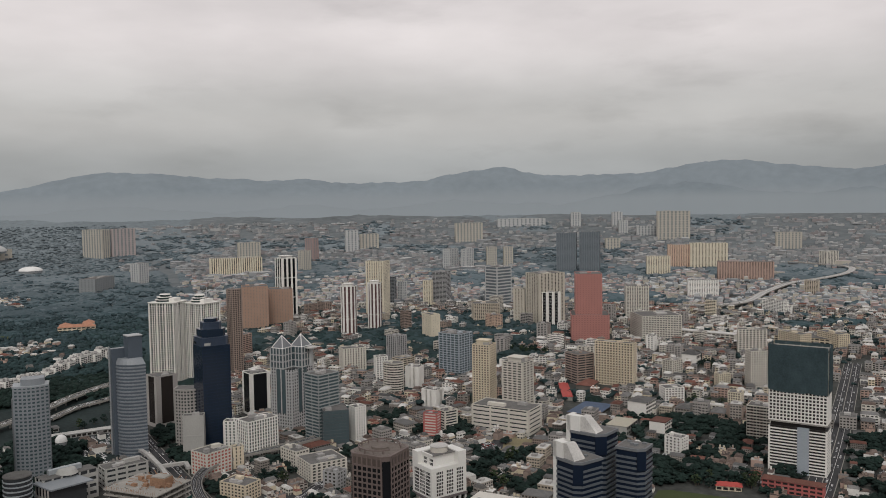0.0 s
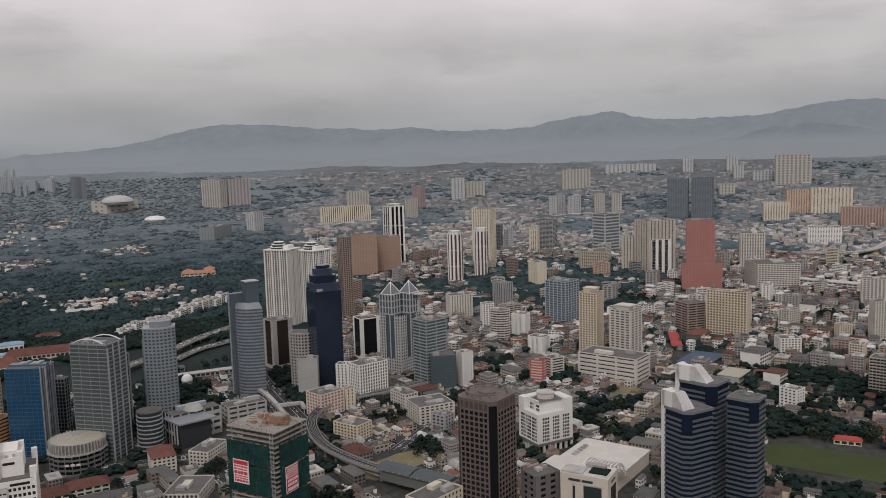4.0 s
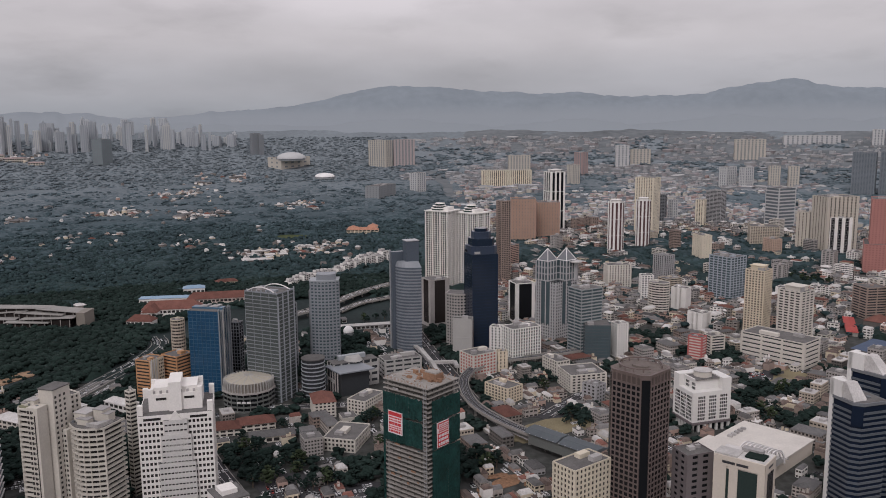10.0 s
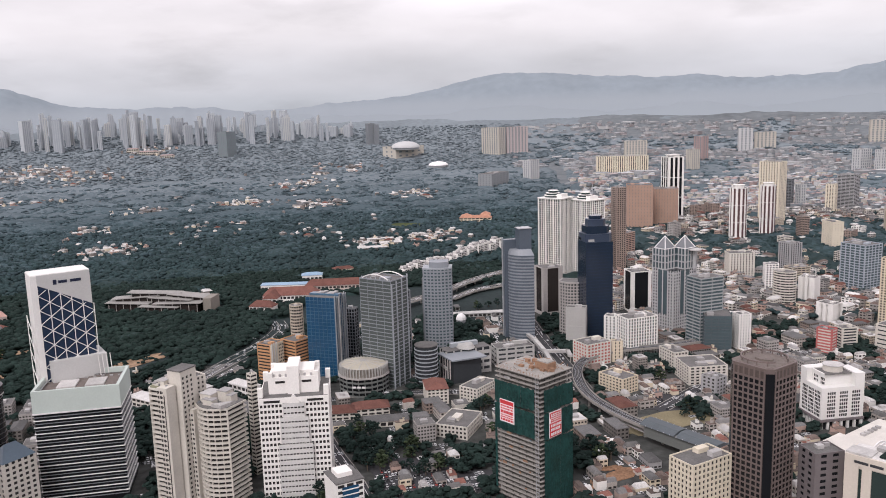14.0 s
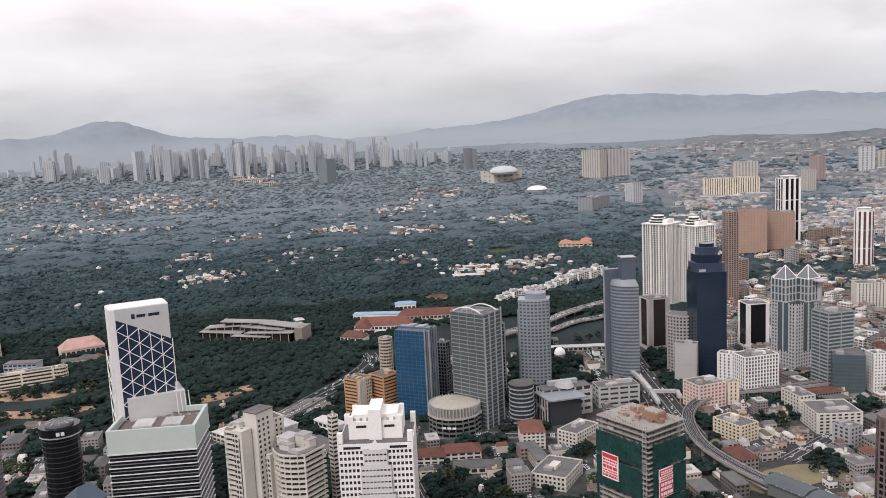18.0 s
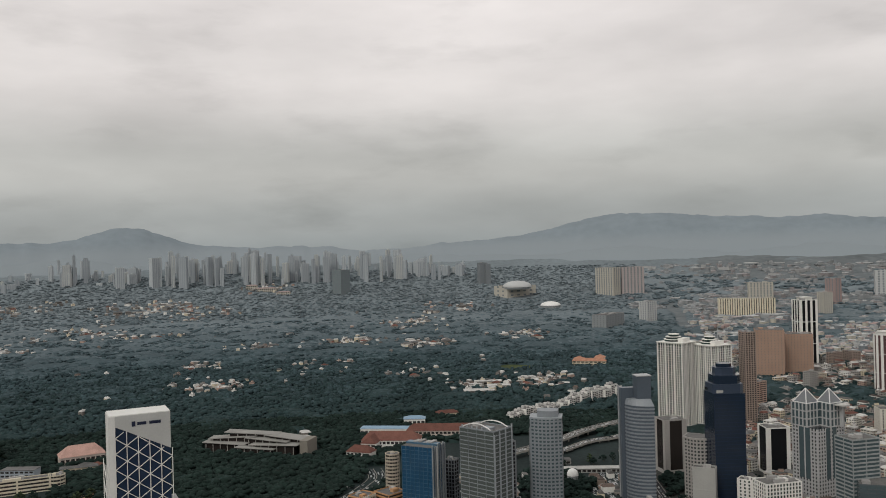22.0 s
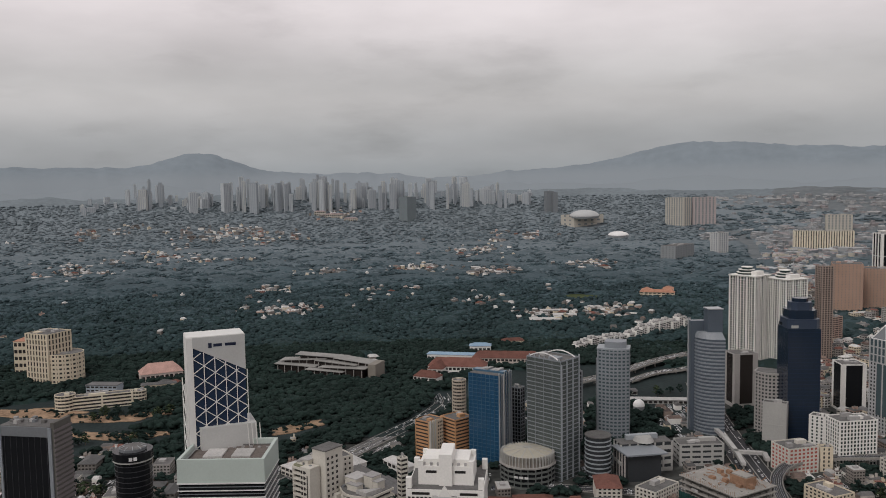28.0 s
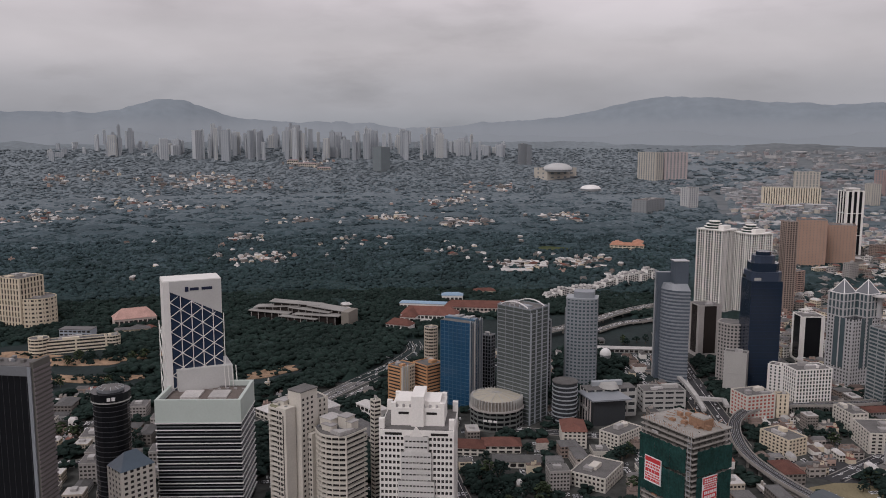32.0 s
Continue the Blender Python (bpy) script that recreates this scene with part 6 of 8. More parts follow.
tower('apartment_block', 'hazy cream apartment pair', 'apartment building', 683.8, 3470.3, 57.2, 36.2, 89.9, 64.9, -93.1, wall='hazecream',glass='hazegrey',fl=5,bay=10,sp=.3,pier=.5)
tower('hall_block', 'pale convention hall on a wooded ridge', 'hall', -288.1, 3677.5, 67.4, 93.0, 155.9, 50.6, -47.6, wall='hazecream',glass='hazegrey',fl=9,bay=30,sp=.6,pier=.5)
tower('office_tower', 'dark hazy office tower', 'office building', -461.2, 3953.7, 115.2, 31.4, 39.0, 99.4, -63.5, wall='hazedark',glass='hazegrey',fl=6,bay=9,sp=.3,pier=.3)
tower('office_tower', 'dark hazy office tower', 'office building', -433.7, 3942.7, 114.5, 17.6, 22.0, 94.2, -66.3, wall='hazedark',glass='hazegrey',fl=6,bay=9,sp=.3,pier=.3)
tower('office_tower', 'green glass hazy tower on the ridge', 'office building', -1063.0, 3667.4, 89.4, 55.4, 55.3, 112.6, -30.4, wall='hazeteal',glass='hazegrey',fl=6,bay=9,sp=.2,pier=.3)
tower('office_tower', 'dark grey glass slab with white vertical strips', 'office building', -138.2, 934.9, -0.0, 11.0, 9.9, 62.7, -20.1, wall='greydark',glass='glassblack',fl=4,bay=4,sp=.2,pier=.2)
glass_tower = tower('office_tower', 'grey green glass tower with faint lines and bright rim', 'office building', -92.4, 857.9, -0.0, 41.2, 28.7, 113.8, -31.8, wall='steelgrey',glass='glassgreengrey',fl=4,bay=10.3,sp=.2,pier=.03)
tower('office_block', 'dark bronze glass block framed in pale stone', 'office building', 106.7, 1141.7, -0.0, 27.2, 29.9, 65.6, -67.2, wall='stonegrey',glass='glassbrown',fl=70,bay=22,sp=.08,pier=.22)
tower('office_block', 'blank pale grey service tower', 'office building', 125.5, 983.7, -0.0, 23.6, 11.9, 46.4, -16.6, wall='stonelight',glass='stonelight',fl=20,bay=30,sp=.05,pier=.05)
brick_block = tower('office_block', 'orange brick block with cream central bay', 'office building', -219.6, 870.3, 0.0, 17.7, 22.3, 42.4, -26.7, wall='orangebrick',glass='winwarm',fl=3.6,bay=30,sp=.55,pier=.04)
tower('office_block', 'orange brick wing with striped floors', 'office building', -194.7, 886.7, 0.0, 23.5, 23.5, 41.6, -36.5, wall='orangebrick',glass='winwarm',fl=3.6,bay=30,sp=.55,pier=.04)
tower('office_block', 'cream office block with tall pilasters and roof tanks', 'office building', 157.9, 559.6, 0.0, 22.2, 37.9, 43.0, -58.1, wall='cream2',glass='winwarm',fl=4,bay=4,sp=.34,pier=.42,proud=.7)
tower('office_block', 'dark purple grey block with a glass bay', 'office building', 235.2, 545.2, 0.0, 17.8, 22.2, 53.0, -76.5, wall='purplegrey',glass='glassblack',fl=4.5,bay=9,sp=.5,pier=.4)
tower('shop_block', 'white shop house with red tin roof', 'shop building', -38.3, 801.3, -0.0, 31.7, 21.8, 15.7, -80.4, wall='offwhite',glass='winwarm',fl=3.5,bay=4,roof='red')
tower('shop_block', 'white office block with punched windows', 'office building', 4.5, 807.8, -0.0, 21.2, 36.1, 13.4, -34.3, wall='offwhite',glass='winwarm',fl=3.5,bay=4)
tower('shop_block', 'long white shop block with cluttered roof plant', 'shop building', -13.7, 719.7, -0.0, 30.1, 40.7, 11.0, -19.8, wall='offwhite',glass='winwarm',fl=3.5,bay=4)
tower('shop_block', 'cream low office with strip windows', 'office building', 147.1, 822.0, -0.0, 32.7, 22.8, 15.4, -52.8, wall='cream',glass='winwarm',fl=3.5,bay=5)
tower('shop_block', 'small white low office block', 'office building', 221.2, 898.3, -0.0, 29.8, 17.6, 17.4, -69.7, wall='offwhite',glass='winwarm',fl=3.5,bay=5)
tower('shop_block', 'long cream low-rise with strip windows', 'office building', 237.8, 850.0, -0.0, 38.1, 41.4, 18.3, -82.0, wall='offwhite',glass='winwarm',fl=3.4,bay=6)
tower('shop_block', 'grey concrete low-rise with cluttered roof', 'shop building', 238.5, 805.0, -0.0, 17.9, 16.2, 17.6, -54.0, wall='grey',glass='winwarm',fl=3.4,bay=6)
black_tower(-375.5, 502.5, 0.0, 36.0, 17.0, 138.2, 3.8)
tower('hall_block', 'white building with a blue glass hipped roof', 'office building', -335.0, 562.0, 0.0, 20.5, 25.3, 49.8, -30.0, wall='offwhite',glass='winwarm',fl=4,bay=5,roof='bluehip')
tower('apartment_tower', 'cream white apartment wing with punched windows', 'apartment building', -217.1, 612.8, 0.0, 14.7, 16.2, 90.7, -40.1, wall='offwhite',glass='winwarm',fl=3.6,bay=4,sp=.5,pier=.5)
tower('apartment_tower', 'cream ribbed car park block', 'car park', -176.5, 636.0, 0.0, 5.4, 6.0, 83.7, -40.0, wall='offwhite',glass='winwarm',fl=3.2,bay=30,sp=.5,pier=.05)
tower('office_block', 'cream government block with tall window bays', 'office building', -853.0, 1094.4, -0.0, 43.8, 43.6, 71.8, -9.1, wall='cream',glass='winwarm',fl=8,bay=6,sp=.25,pier=.5)
tower('office_block', 'cream drum-shaped terrace block with dotted windows', 'office building', -832.0, 1098.0, -0.0, 56.0, 50.0, 42.0, -0.5, wall='cream',glass='winwarm',fl=6,bay=6,sp=.55,pier=.5,ngon=18)
tower('office_block', 'long cream office terrace with white floor bands', 'office building', -684.0, 982.0, 0.0, 74.0, 15.0, 17.0, 35.0, wall='cream2',glass='winwarm',fl=4.2,bay=30,sp=.5,pier=.06)
tower('office_block', 'round cream end block with banded balconies', 'office building', -719.0, 957.0, 0.0, 24.0, 22.0, 21.0, 35.0, wall='cream2',glass='winwarm',fl=4.2,bay=30,sp=.5,pier=.03,ngon=16)
tower('office_block', 'round cream corner block with balconies', 'office building', -648.0, 1007.0, 0.0, 19.0, 17.0, 17.0, 35.0, wall='cream2',glass='winwarm',fl=4.2,bay=30,sp=.5,pier=.03,ngon=16)
strip_tower(-302.3, 612.8, 0.0, 62.5, 49.5, 90.7, 13.7)
lattice_tower(-325.1, 637.5, 0.0, 23.9, 42.2, 170.9, -54.0)
white_tower(-137.5, 616.2, 0.0, 51.8, 44.6, 79.0, 7.6)
netted_tower(43.9, 591.1, 0.0, 44.1, 35.1, 100.2, -46.1)
brown_tower(201.0, 563.6, 0.0, 33.4, 34.0, 109.6, -52.5)
white_hotel(319.2, 725.3, -0.0, 32.5, 40.4, 48.1, -79.1)
bank_block(263.4, 523.0, 0.0, 35.2, 21.5, 58.1, -45.1)
netted_slab(693.4, 635.5, -0.0, 57.2, 26.2, 130.2, -57.1)
navy_tower(151.8, 1011.9, -0.0, 30.9, 33.7, 122.5, -77.9)
blue_tower(-159.4, 886.6, -0.0, 34.3, 27.7, 90.3, -17.9)
slab_pair(60.5, 1017.9, -0.0, 19.1, 27.0, 106.3, -74.5)
round_slab(-40.7, 985.3, -0.0, 24.6, 34.3, 98.6, -83.5)
drum_hall(-114.1, 834.2, 0.0, 41.1, 41.2, 30.9, -35.8)
concave_office(127.6, 1034.5, -0.0, 30.6, 18.6, 66.9, -21.1)
peaked_office(260.0, 1059.5, -0.0, 34.6, 43.6, 102.8, -54.3)
round_tower_beige(-204.6, 942.4, -0.0, 13.5, 13.5, 65.9, -33.6)
dark_drum(-371.6, 596.3, 0.0, 19.8, 19.7, 91.0, -20.4)
dark_wing(346.6, 525.2, 0.0, 23.2, 25.9, 94.2, -78.9)
dark_wing(392.2, 518.7, 0.0, 22.1, 20.2, 98.9, -58.5)
dark_wing(376.0, 548.6, 0.0, 28.5, 26.0, 105.9, -62.9)
mall_podium(-8.4, 885.3, -0.0, 18.6, 53.1, 28.6, -67.2)
round_annex(-49.5, 851.8, 0.0, 18.0, 18.0, 41.9, -43.6)
tower('mall_wing', 'low grey mall wing with pale roof', 'shopping mall', 44.8, 916.3, -0.0, 22.3, 44.2, 20.6, -74.5, wall='stonelight',glass='glassgrey',fl=6,bay=10,sp=.6,pier=.2)
tower('office_tower', 'dark grey glass slab with a pale edge', 'office building', -79.9, 947.8, -0.0, 11.3, 14.1, 79.6, -62.8, wall='greydark',glass='glassblack',fl=4,bay=12,sp=.2,pier=.1)
tower('shop_block', 'cream low office with strip windows', 'office building', 375.0, 1441.2, -0.0, 24.7, 30.5, 28.5, -94.6, wall='offwhite',glass='winwarm',fl=3.5,bay=6)
tower('office_block', 'pale beige mid-rise block', 'office building', 899.2, 1755.3, -0.0, 50.0, 61.1, 44.0, -110.1, wall='beige',glass='winwarm',fl=3.5,bay=5)
tower('shop_block', 'pink cream mid-rise block', 'shop building', 864.5, 1646.3, -0.0, 30.3, 24.1, 31.5, -79.0, wall='peach',glass='winwarm',fl=3.5,bay=5)
tower('apartment_block', 'cream flat block with balconies', 'apartment building', 903.9, 975.8, 0.0, 13.8, 19.7, 18.9, -101.0, wall='cream2',glass='winwarm',fl=3.3,bay=4)
tower('apartment_tower', 'white grid apartment tower', 'apartment building', 929.8, 932.5, -0.0, 21.5, 26.7, 58.6, -111.1, wall='offwhite',glass='winwarm',fl=3.5,bay=3.6,sp=.45,pier=.4)
tower('office_block', 'white office slab with strip windows', 'office building', 1151.9, 1166.8, -0.0, 25.7, 50.7, 41.8, -129.4, wall='offwhite',glass='glassgrey',fl=3.6,bay=6)
tower('office_block', 'long pale yellow office slab', 'office building', 1239.2, 1148.1, -0.0, 61.4, 24.1, 31.1, -98.4, wall='cream',glass='winwarm',fl=3.6,bay=5)
tower('office_block', 'long pale yellow office slab', 'office building', 1300.3, 1114.2, -0.0, 59.9, 23.5, 31.0, -100.6, wall='cream',glass='winwarm',fl=3.6,bay=5)
tower('shop_block', 'pink banded shop block', 'shop building', 788.4, 825.9, -0.0, 21.8, 11.0, 14.7, -58.5, wall='brownpink',glass='offwhite',fl=3.4,bay=9)
tower('shop_block', 'plain white mid-rise office block', 'office building', 774.8, 936.7, -0.0, 23.0, 28.5, 20.0, -107.6, wall='white',glass='winwarm',fl=3.4,bay=5)
part("cream_panel", box(8.6, -10.6, 0, 9.6, 10.6, 43.5), "cream2", brick_block, "cream ribbed central bay")
for k in range(3):
    part("cream_rib", box(9.6, -9.4 + 3.6 * k, 0, 10.5, -8.4 + 3.6 * k, 45), "whitegrey", brick_block)
for j in range(11):
    for k in range(3):
        part("window", box(9.55, 2.6 + 2.7 * k, 2.5 + 3.7 * j, 9.75, 3.9 + 2.7 * k, 4.3 + 3.7 * j), "winwarm", brick_block)
for k, (sy, lift) in enumerate(((-1, 5.5), (1, 4.0))):
    beam = arc_strip(34, 60, 120, 0, .9, .9, 12)
    part("roof_arc", beam, "signwhite", glass_tower, "white curved roof beam", at=pose(0, sy * 13.2, 113.8 + lift - 32.5, 90, 0, 0))
for k in range(7):
    part("roof_post", box(-18 + 6 * k - .3, -13.6, 113.5, -17.4 + 6 * k, -13.0, 117.5), "steelpale", glass_tower)
for k, u in enumerate((-.5, -.2, .14, .5)):
    part("corner_fin", box(20.4, u * 27 - .5, 0, 21.6, u * 27 + .5, 112 + 2 * k), "steelpale", glass_tower, "pale upright fin")
curved_flats(-226.3, 586.8, 0.0, 19.8, 22.1, 93.5, -23.5)
curved_flats(-191.2, 591.2, 0.0, 31.4, 28.2, 76.8, -24.9)

# mid-rise blocks scattered through the inner city
mr = random.Random(33)
SITES = [ob.matrix_basis.translation.xy for ob in scene.objects if ob.type == "EMPTY" and ob.parent is None]
MIDRISE = (("offwhite", "winwarm", "off-white mid-rise block with rows of windows"), ("white", "glassgrey", "white mid-rise office block with grey windows"), ("cream2", "winwarm", "cream mid-rise block with a flat roof"), ("beige", "winwarm", "beige mid-rise block with dark windows"),
           ("stonegrey", "glassgrey", "grey mid-rise block with a flat roof"), ("brownpink", "winwarm", "pinkish brown mid-rise block"), ("white", "glassblack", "white block with dark window strips"), ("tanpink", "winwarm", "dull red mid-rise block"))
built = 0
while built < 44:
    az, r = mr.uniform(10, 47), mr.uniform(960, 2150)
    spot = Vector((r * math.sin(radians(az)), r * math.cos(radians(az))))
    if any((spot - q).length < 58 for q in SITES):
        continue
    wall, pane, label = mr.choice(MIDRISE)
    tower("midrise_block", label, "office building", spot.x, spot.y, 0, mr.uniform(16, 34), mr.uniform(14, 24), mr.choice((16, 20, 24, 28, 34, 42)), mr.choice((17, 38, -52, -70)) + mr.uniform(-5, 5), wall=wall, glass=pane, fl=3.5, bay=mr.choice((3.6, 5, 9)), sp=mr.uniform(.38, .52), pier=mr.choice((.12, .35, .45)))
    SITES.append(spot)
    built += 1

# ---- hills and plain towards the horizon ----


def polar(az, r, lift=0.0):
    a = radians(az)
    return r * math.sin(a), r * math.cos(a), ground_z(r) + lift


def bump(az, mid, wide, tall):
    return tall * math.exp(-((az - mid) / wide) ** 2)


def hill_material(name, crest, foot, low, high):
    """The distant range as a plain backdrop: painted haze, blended by height from the tone of its foot to that of its
    crest.
    """
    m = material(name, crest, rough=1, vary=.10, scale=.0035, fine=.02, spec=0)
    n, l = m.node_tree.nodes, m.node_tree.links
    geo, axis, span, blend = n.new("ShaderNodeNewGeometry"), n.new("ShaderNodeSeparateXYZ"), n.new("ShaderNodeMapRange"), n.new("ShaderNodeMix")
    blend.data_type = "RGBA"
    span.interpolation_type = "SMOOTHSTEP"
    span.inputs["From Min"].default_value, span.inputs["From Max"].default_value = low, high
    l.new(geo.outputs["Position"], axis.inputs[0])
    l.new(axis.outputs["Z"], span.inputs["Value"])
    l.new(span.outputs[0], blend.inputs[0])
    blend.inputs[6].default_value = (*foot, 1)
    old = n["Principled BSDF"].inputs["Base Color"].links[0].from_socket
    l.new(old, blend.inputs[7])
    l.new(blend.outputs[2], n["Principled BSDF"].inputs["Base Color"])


def hill_range(name, label, dist, base, hills, seed, mat, a0=-75, a1=85, rough=.2):
    """A ridge that follows the horizon; its height in degrees over eye level is a sum of broad hills."""
    bm = bmesh.new()
    rows = []
    n = 640
    steps = ((.93, 0), (.945, .3), (.96, .55), (.975, .78), (1, 1))
    foot = ground_z(dist * .93) - 25
    for i in range(n + 1):
        az = a0 + (a1 - a0) * i / n
        el = base + sum(bump(az, *h) for h in hills) + rough * (noise.noise((az * .35, seed, 0)) + .6 * noise.noise((az * 1.1, seed, 4)) + .3 * noise.noise((az * 3.1, seed, 9)))
        top = EYE + dist * math.tan(radians(el))
        x, y = dist * math.sin(radians(az)), dist * math.cos(radians(az))
        col = []
        for k, (pull, up) in enumerate(steps):
            wob = 1 + (.004 * noise.noise((az * .5, k * 3.1, seed)) if 0 < k < 4 else 0)
            col.append(bm.verts.new((x * pull * wob, y * pull * wob, foot + (top - foot) * up)))
        rows.append(col)
    for a, b in zip(rows, rows[1:]):
        for k in range(len(steps) - 1):
            f = bm.faces.new((a[k], a[k + 1], b[k + 1], b[k]))
            f.smooth = True
    bmesh.ops.recalc_face_normals(bm, faces=bm.faces)
    return tagged(new(name, mesh_of(name, bm, mat)), label, "hill", kind="structure")


# crest and foot colours; the paler foot is haze painted on
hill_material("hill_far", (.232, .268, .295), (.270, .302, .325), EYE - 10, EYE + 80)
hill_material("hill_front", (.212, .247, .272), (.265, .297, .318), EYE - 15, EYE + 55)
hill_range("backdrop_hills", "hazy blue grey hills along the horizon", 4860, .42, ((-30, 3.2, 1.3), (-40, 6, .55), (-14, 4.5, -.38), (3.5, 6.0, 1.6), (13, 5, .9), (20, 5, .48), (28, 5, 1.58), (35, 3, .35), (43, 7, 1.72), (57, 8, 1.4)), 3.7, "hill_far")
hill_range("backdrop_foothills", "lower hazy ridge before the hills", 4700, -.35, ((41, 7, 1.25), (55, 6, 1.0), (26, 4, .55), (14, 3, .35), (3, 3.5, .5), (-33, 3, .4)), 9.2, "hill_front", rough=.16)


def sector(name, label, mat, az0, az1, r0, r1, lift, kind="structure", wob=0.0):
    bm = bmesh.new()
    rows = []
    nr = max(2, int((r1 - r0) / 150))
    for j in range(nr + 1):
        r = r0 + (r1 - r0) * j / nr
        rows.append([bm.verts.new(polar(az0 + (az1 - az0) * i / 40, r + (wob * noise.noise((i * .4, r0, 2.0)) if j in (0, nr) else 0), lift)) for i in range(41)])
    for a, b in zip(rows, rows[1:]):
        for i in range(40):
            bm.faces.new((a[i], b[i], b[i + 1], a[i + 1])).smooth = True
    bmesh.ops.recalc_face_normals(bm, faces=bm.faces)
    ob = tagged(new(name, mesh_of(name, bm, mat)), label, "ground", kind=kind)
    if ob.data.polygons[0].normal.z < 0:
        ob.data.flip_normals()
    return ob


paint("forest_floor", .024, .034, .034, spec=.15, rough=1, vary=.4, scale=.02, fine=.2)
# far plain and far slopes: distance haze put into the base colours
paint("plain_haze", .15, .165, .172, rough=1, spec=.1, vary=.3, scale=.006, fine=.03)
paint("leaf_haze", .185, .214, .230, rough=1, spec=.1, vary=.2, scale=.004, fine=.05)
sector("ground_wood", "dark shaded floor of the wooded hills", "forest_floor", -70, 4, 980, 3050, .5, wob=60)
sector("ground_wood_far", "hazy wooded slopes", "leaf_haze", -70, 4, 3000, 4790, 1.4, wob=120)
sector("ground_plain_far", "pale hazy built-up plain", "plain_haze", 3.5, 75, 2900, 4790, 1.2, wob=120)

# ---- where things stand already ----
CELLS = {}


def occupy(x, y, r):
    """Remember that a round spot of the plan is taken."""
    for i in range(int((x - r) // 40), int((x + r) // 40) + 1):
        for j in range(int((y - r) // 40), int((y + r) // 40) + 1):
            CELLS.setdefault((i, j), []).append((x, y, r))


def free(x, y, r):
    for i in range(int((x - r) // 40), int((x + r) // 40) + 1):
        for j in range(int((y - r) // 40), int((y + r) // 40) + 1):
            for a, b, q in CELLS.get((i, j), ()):
                if (a - x) ** 2 + (b - y) ** 2 < (q + r) ** 2:
                    return False
    return True


for ob in list(scene.objects):
    if ob.type == "EMPTY" and ob.parent is None and ob.get("kind") != "structure":
        lo, hi = Vector((1e9, 1e9)), Vector((-1e9, -1e9))
        for c in ob.children:
            for corner in c.bound_box:
                p = c.matrix_basis @ Vector(corner)
                lo, hi = Vector((min(lo.x, p.x), min(lo.y, p.y))), Vector((max(hi.x, p.x), max(hi.y, p.y)))
        # cover the footprint with a few round spots
        w, d = hi.x - lo.x, hi.y - lo.y
        n, m = max(1, round(w / max(min(w, d), 8))), max(1, round(d / max(min(w, d), 8)))
        for i in range(n):
            for j in range(m):
                p = ob.matrix_basis @ Vector((lo.x + w * (i + .5) / n, lo.y + d * (j + .5) / m, 0))
                occupy(p.x, p.y, .62 * max(w / n, d / m))
CARRIAGE = []


# ---- roads ----


def glide(points, steps=8):
    """A smooth line through control points."""
    p = [Vector(q) for q in points]
    p = [2 * p[0] - p[1], *p, 2 * p[-1] - p[-2]]
    out = []
    for i in range(1, len(p) - 2):
        for k in range(steps):
            u = k / steps
            a, b, c, d = p[i - 1], p[i], p[i + 1], p[i + 2]
            out.append(.5 * (2 * b + (c - a) * u + (2 * a - 5 * b + 4 * c - d) * u * u + (3 * b - a - 3 * c + d) * u ** 3))
    out.append(p[-2])
    return out


def ribbon(line, offset, width, z0, z1):
    bm = bmesh.new()
    prev = None
    for i, p in enumerate(line):
        a, b = line[max(i - 1, 0)], line[min(i + 1, len(line) - 1)]
        way = (b - a).normalized()
        side = Vector((way.y, -way.x))
        zz = ground_z(p.length)
        q = [p + side * (offset - width / 2), p + side * (offset + width / 2)]
        cur = [bm.verts.new((q[0].x, q[0].y, zz + z0)), bm.verts.new((q[1].x, q[1].y, zz + z0)), bm.verts.new((q[1].x, q[1].y, zz + z1)), bm.verts.new((q[0].x, q[0].y, zz + z1))]
        if prev:
            for k in range(4):
                bm.faces.new((prev[k], prev[(k + 1) % 4], cur[(k + 1) % 4], cur[k]))
        else:
            bm.faces.new(cur)
        prev = cur
    bm.faces.new(prev[::-1])
    bmesh.ops.recalc_face_normals(bm, faces=bm.faces)
    return bm


def road(name, label, points, width, mat="asphalt", up=0.0, lanes=2, keep=True):
    line = glide(points)
    ob = tagged(new(name), label, "road", kind="structure")
    if keep:
        for p in line:
            occupy(p.x, p.y, width / 2 + 1)
        if width < 38:
            CARRIAGE.append((line, width, up))
    part("carriageway", ribbon(line, 0, width, max(up - 1.2, -.2), up + .35), mat, ob)
    for s in (-1, 1):
        part("kerb", ribbon(line, s * (width / 2 + .3), .7, max(up - 1.4, -.2), up + (1.3 if up else .6)), "concrete", ob)
    if lanes > 1:
        part("median", ribbon(line, 0, .8, up, up + .9), "concrete", ob)
    for k in (-.25, .25):
        part("lane_line", ribbon(line, width * k, .35, up + .3, up + .37), "signwhite", ob)
    if up > 2:
        pier = mesh_of("bridge_pier", box(-1.1, -1.1, 0, 1.1, 1.1, up - 1.2), "concrete")
        for p in line[::3]:
            part("bridge_pier", pier, "concrete", ob, at=pose(p.x, p.y, ground_z(p.length)))
    return ob


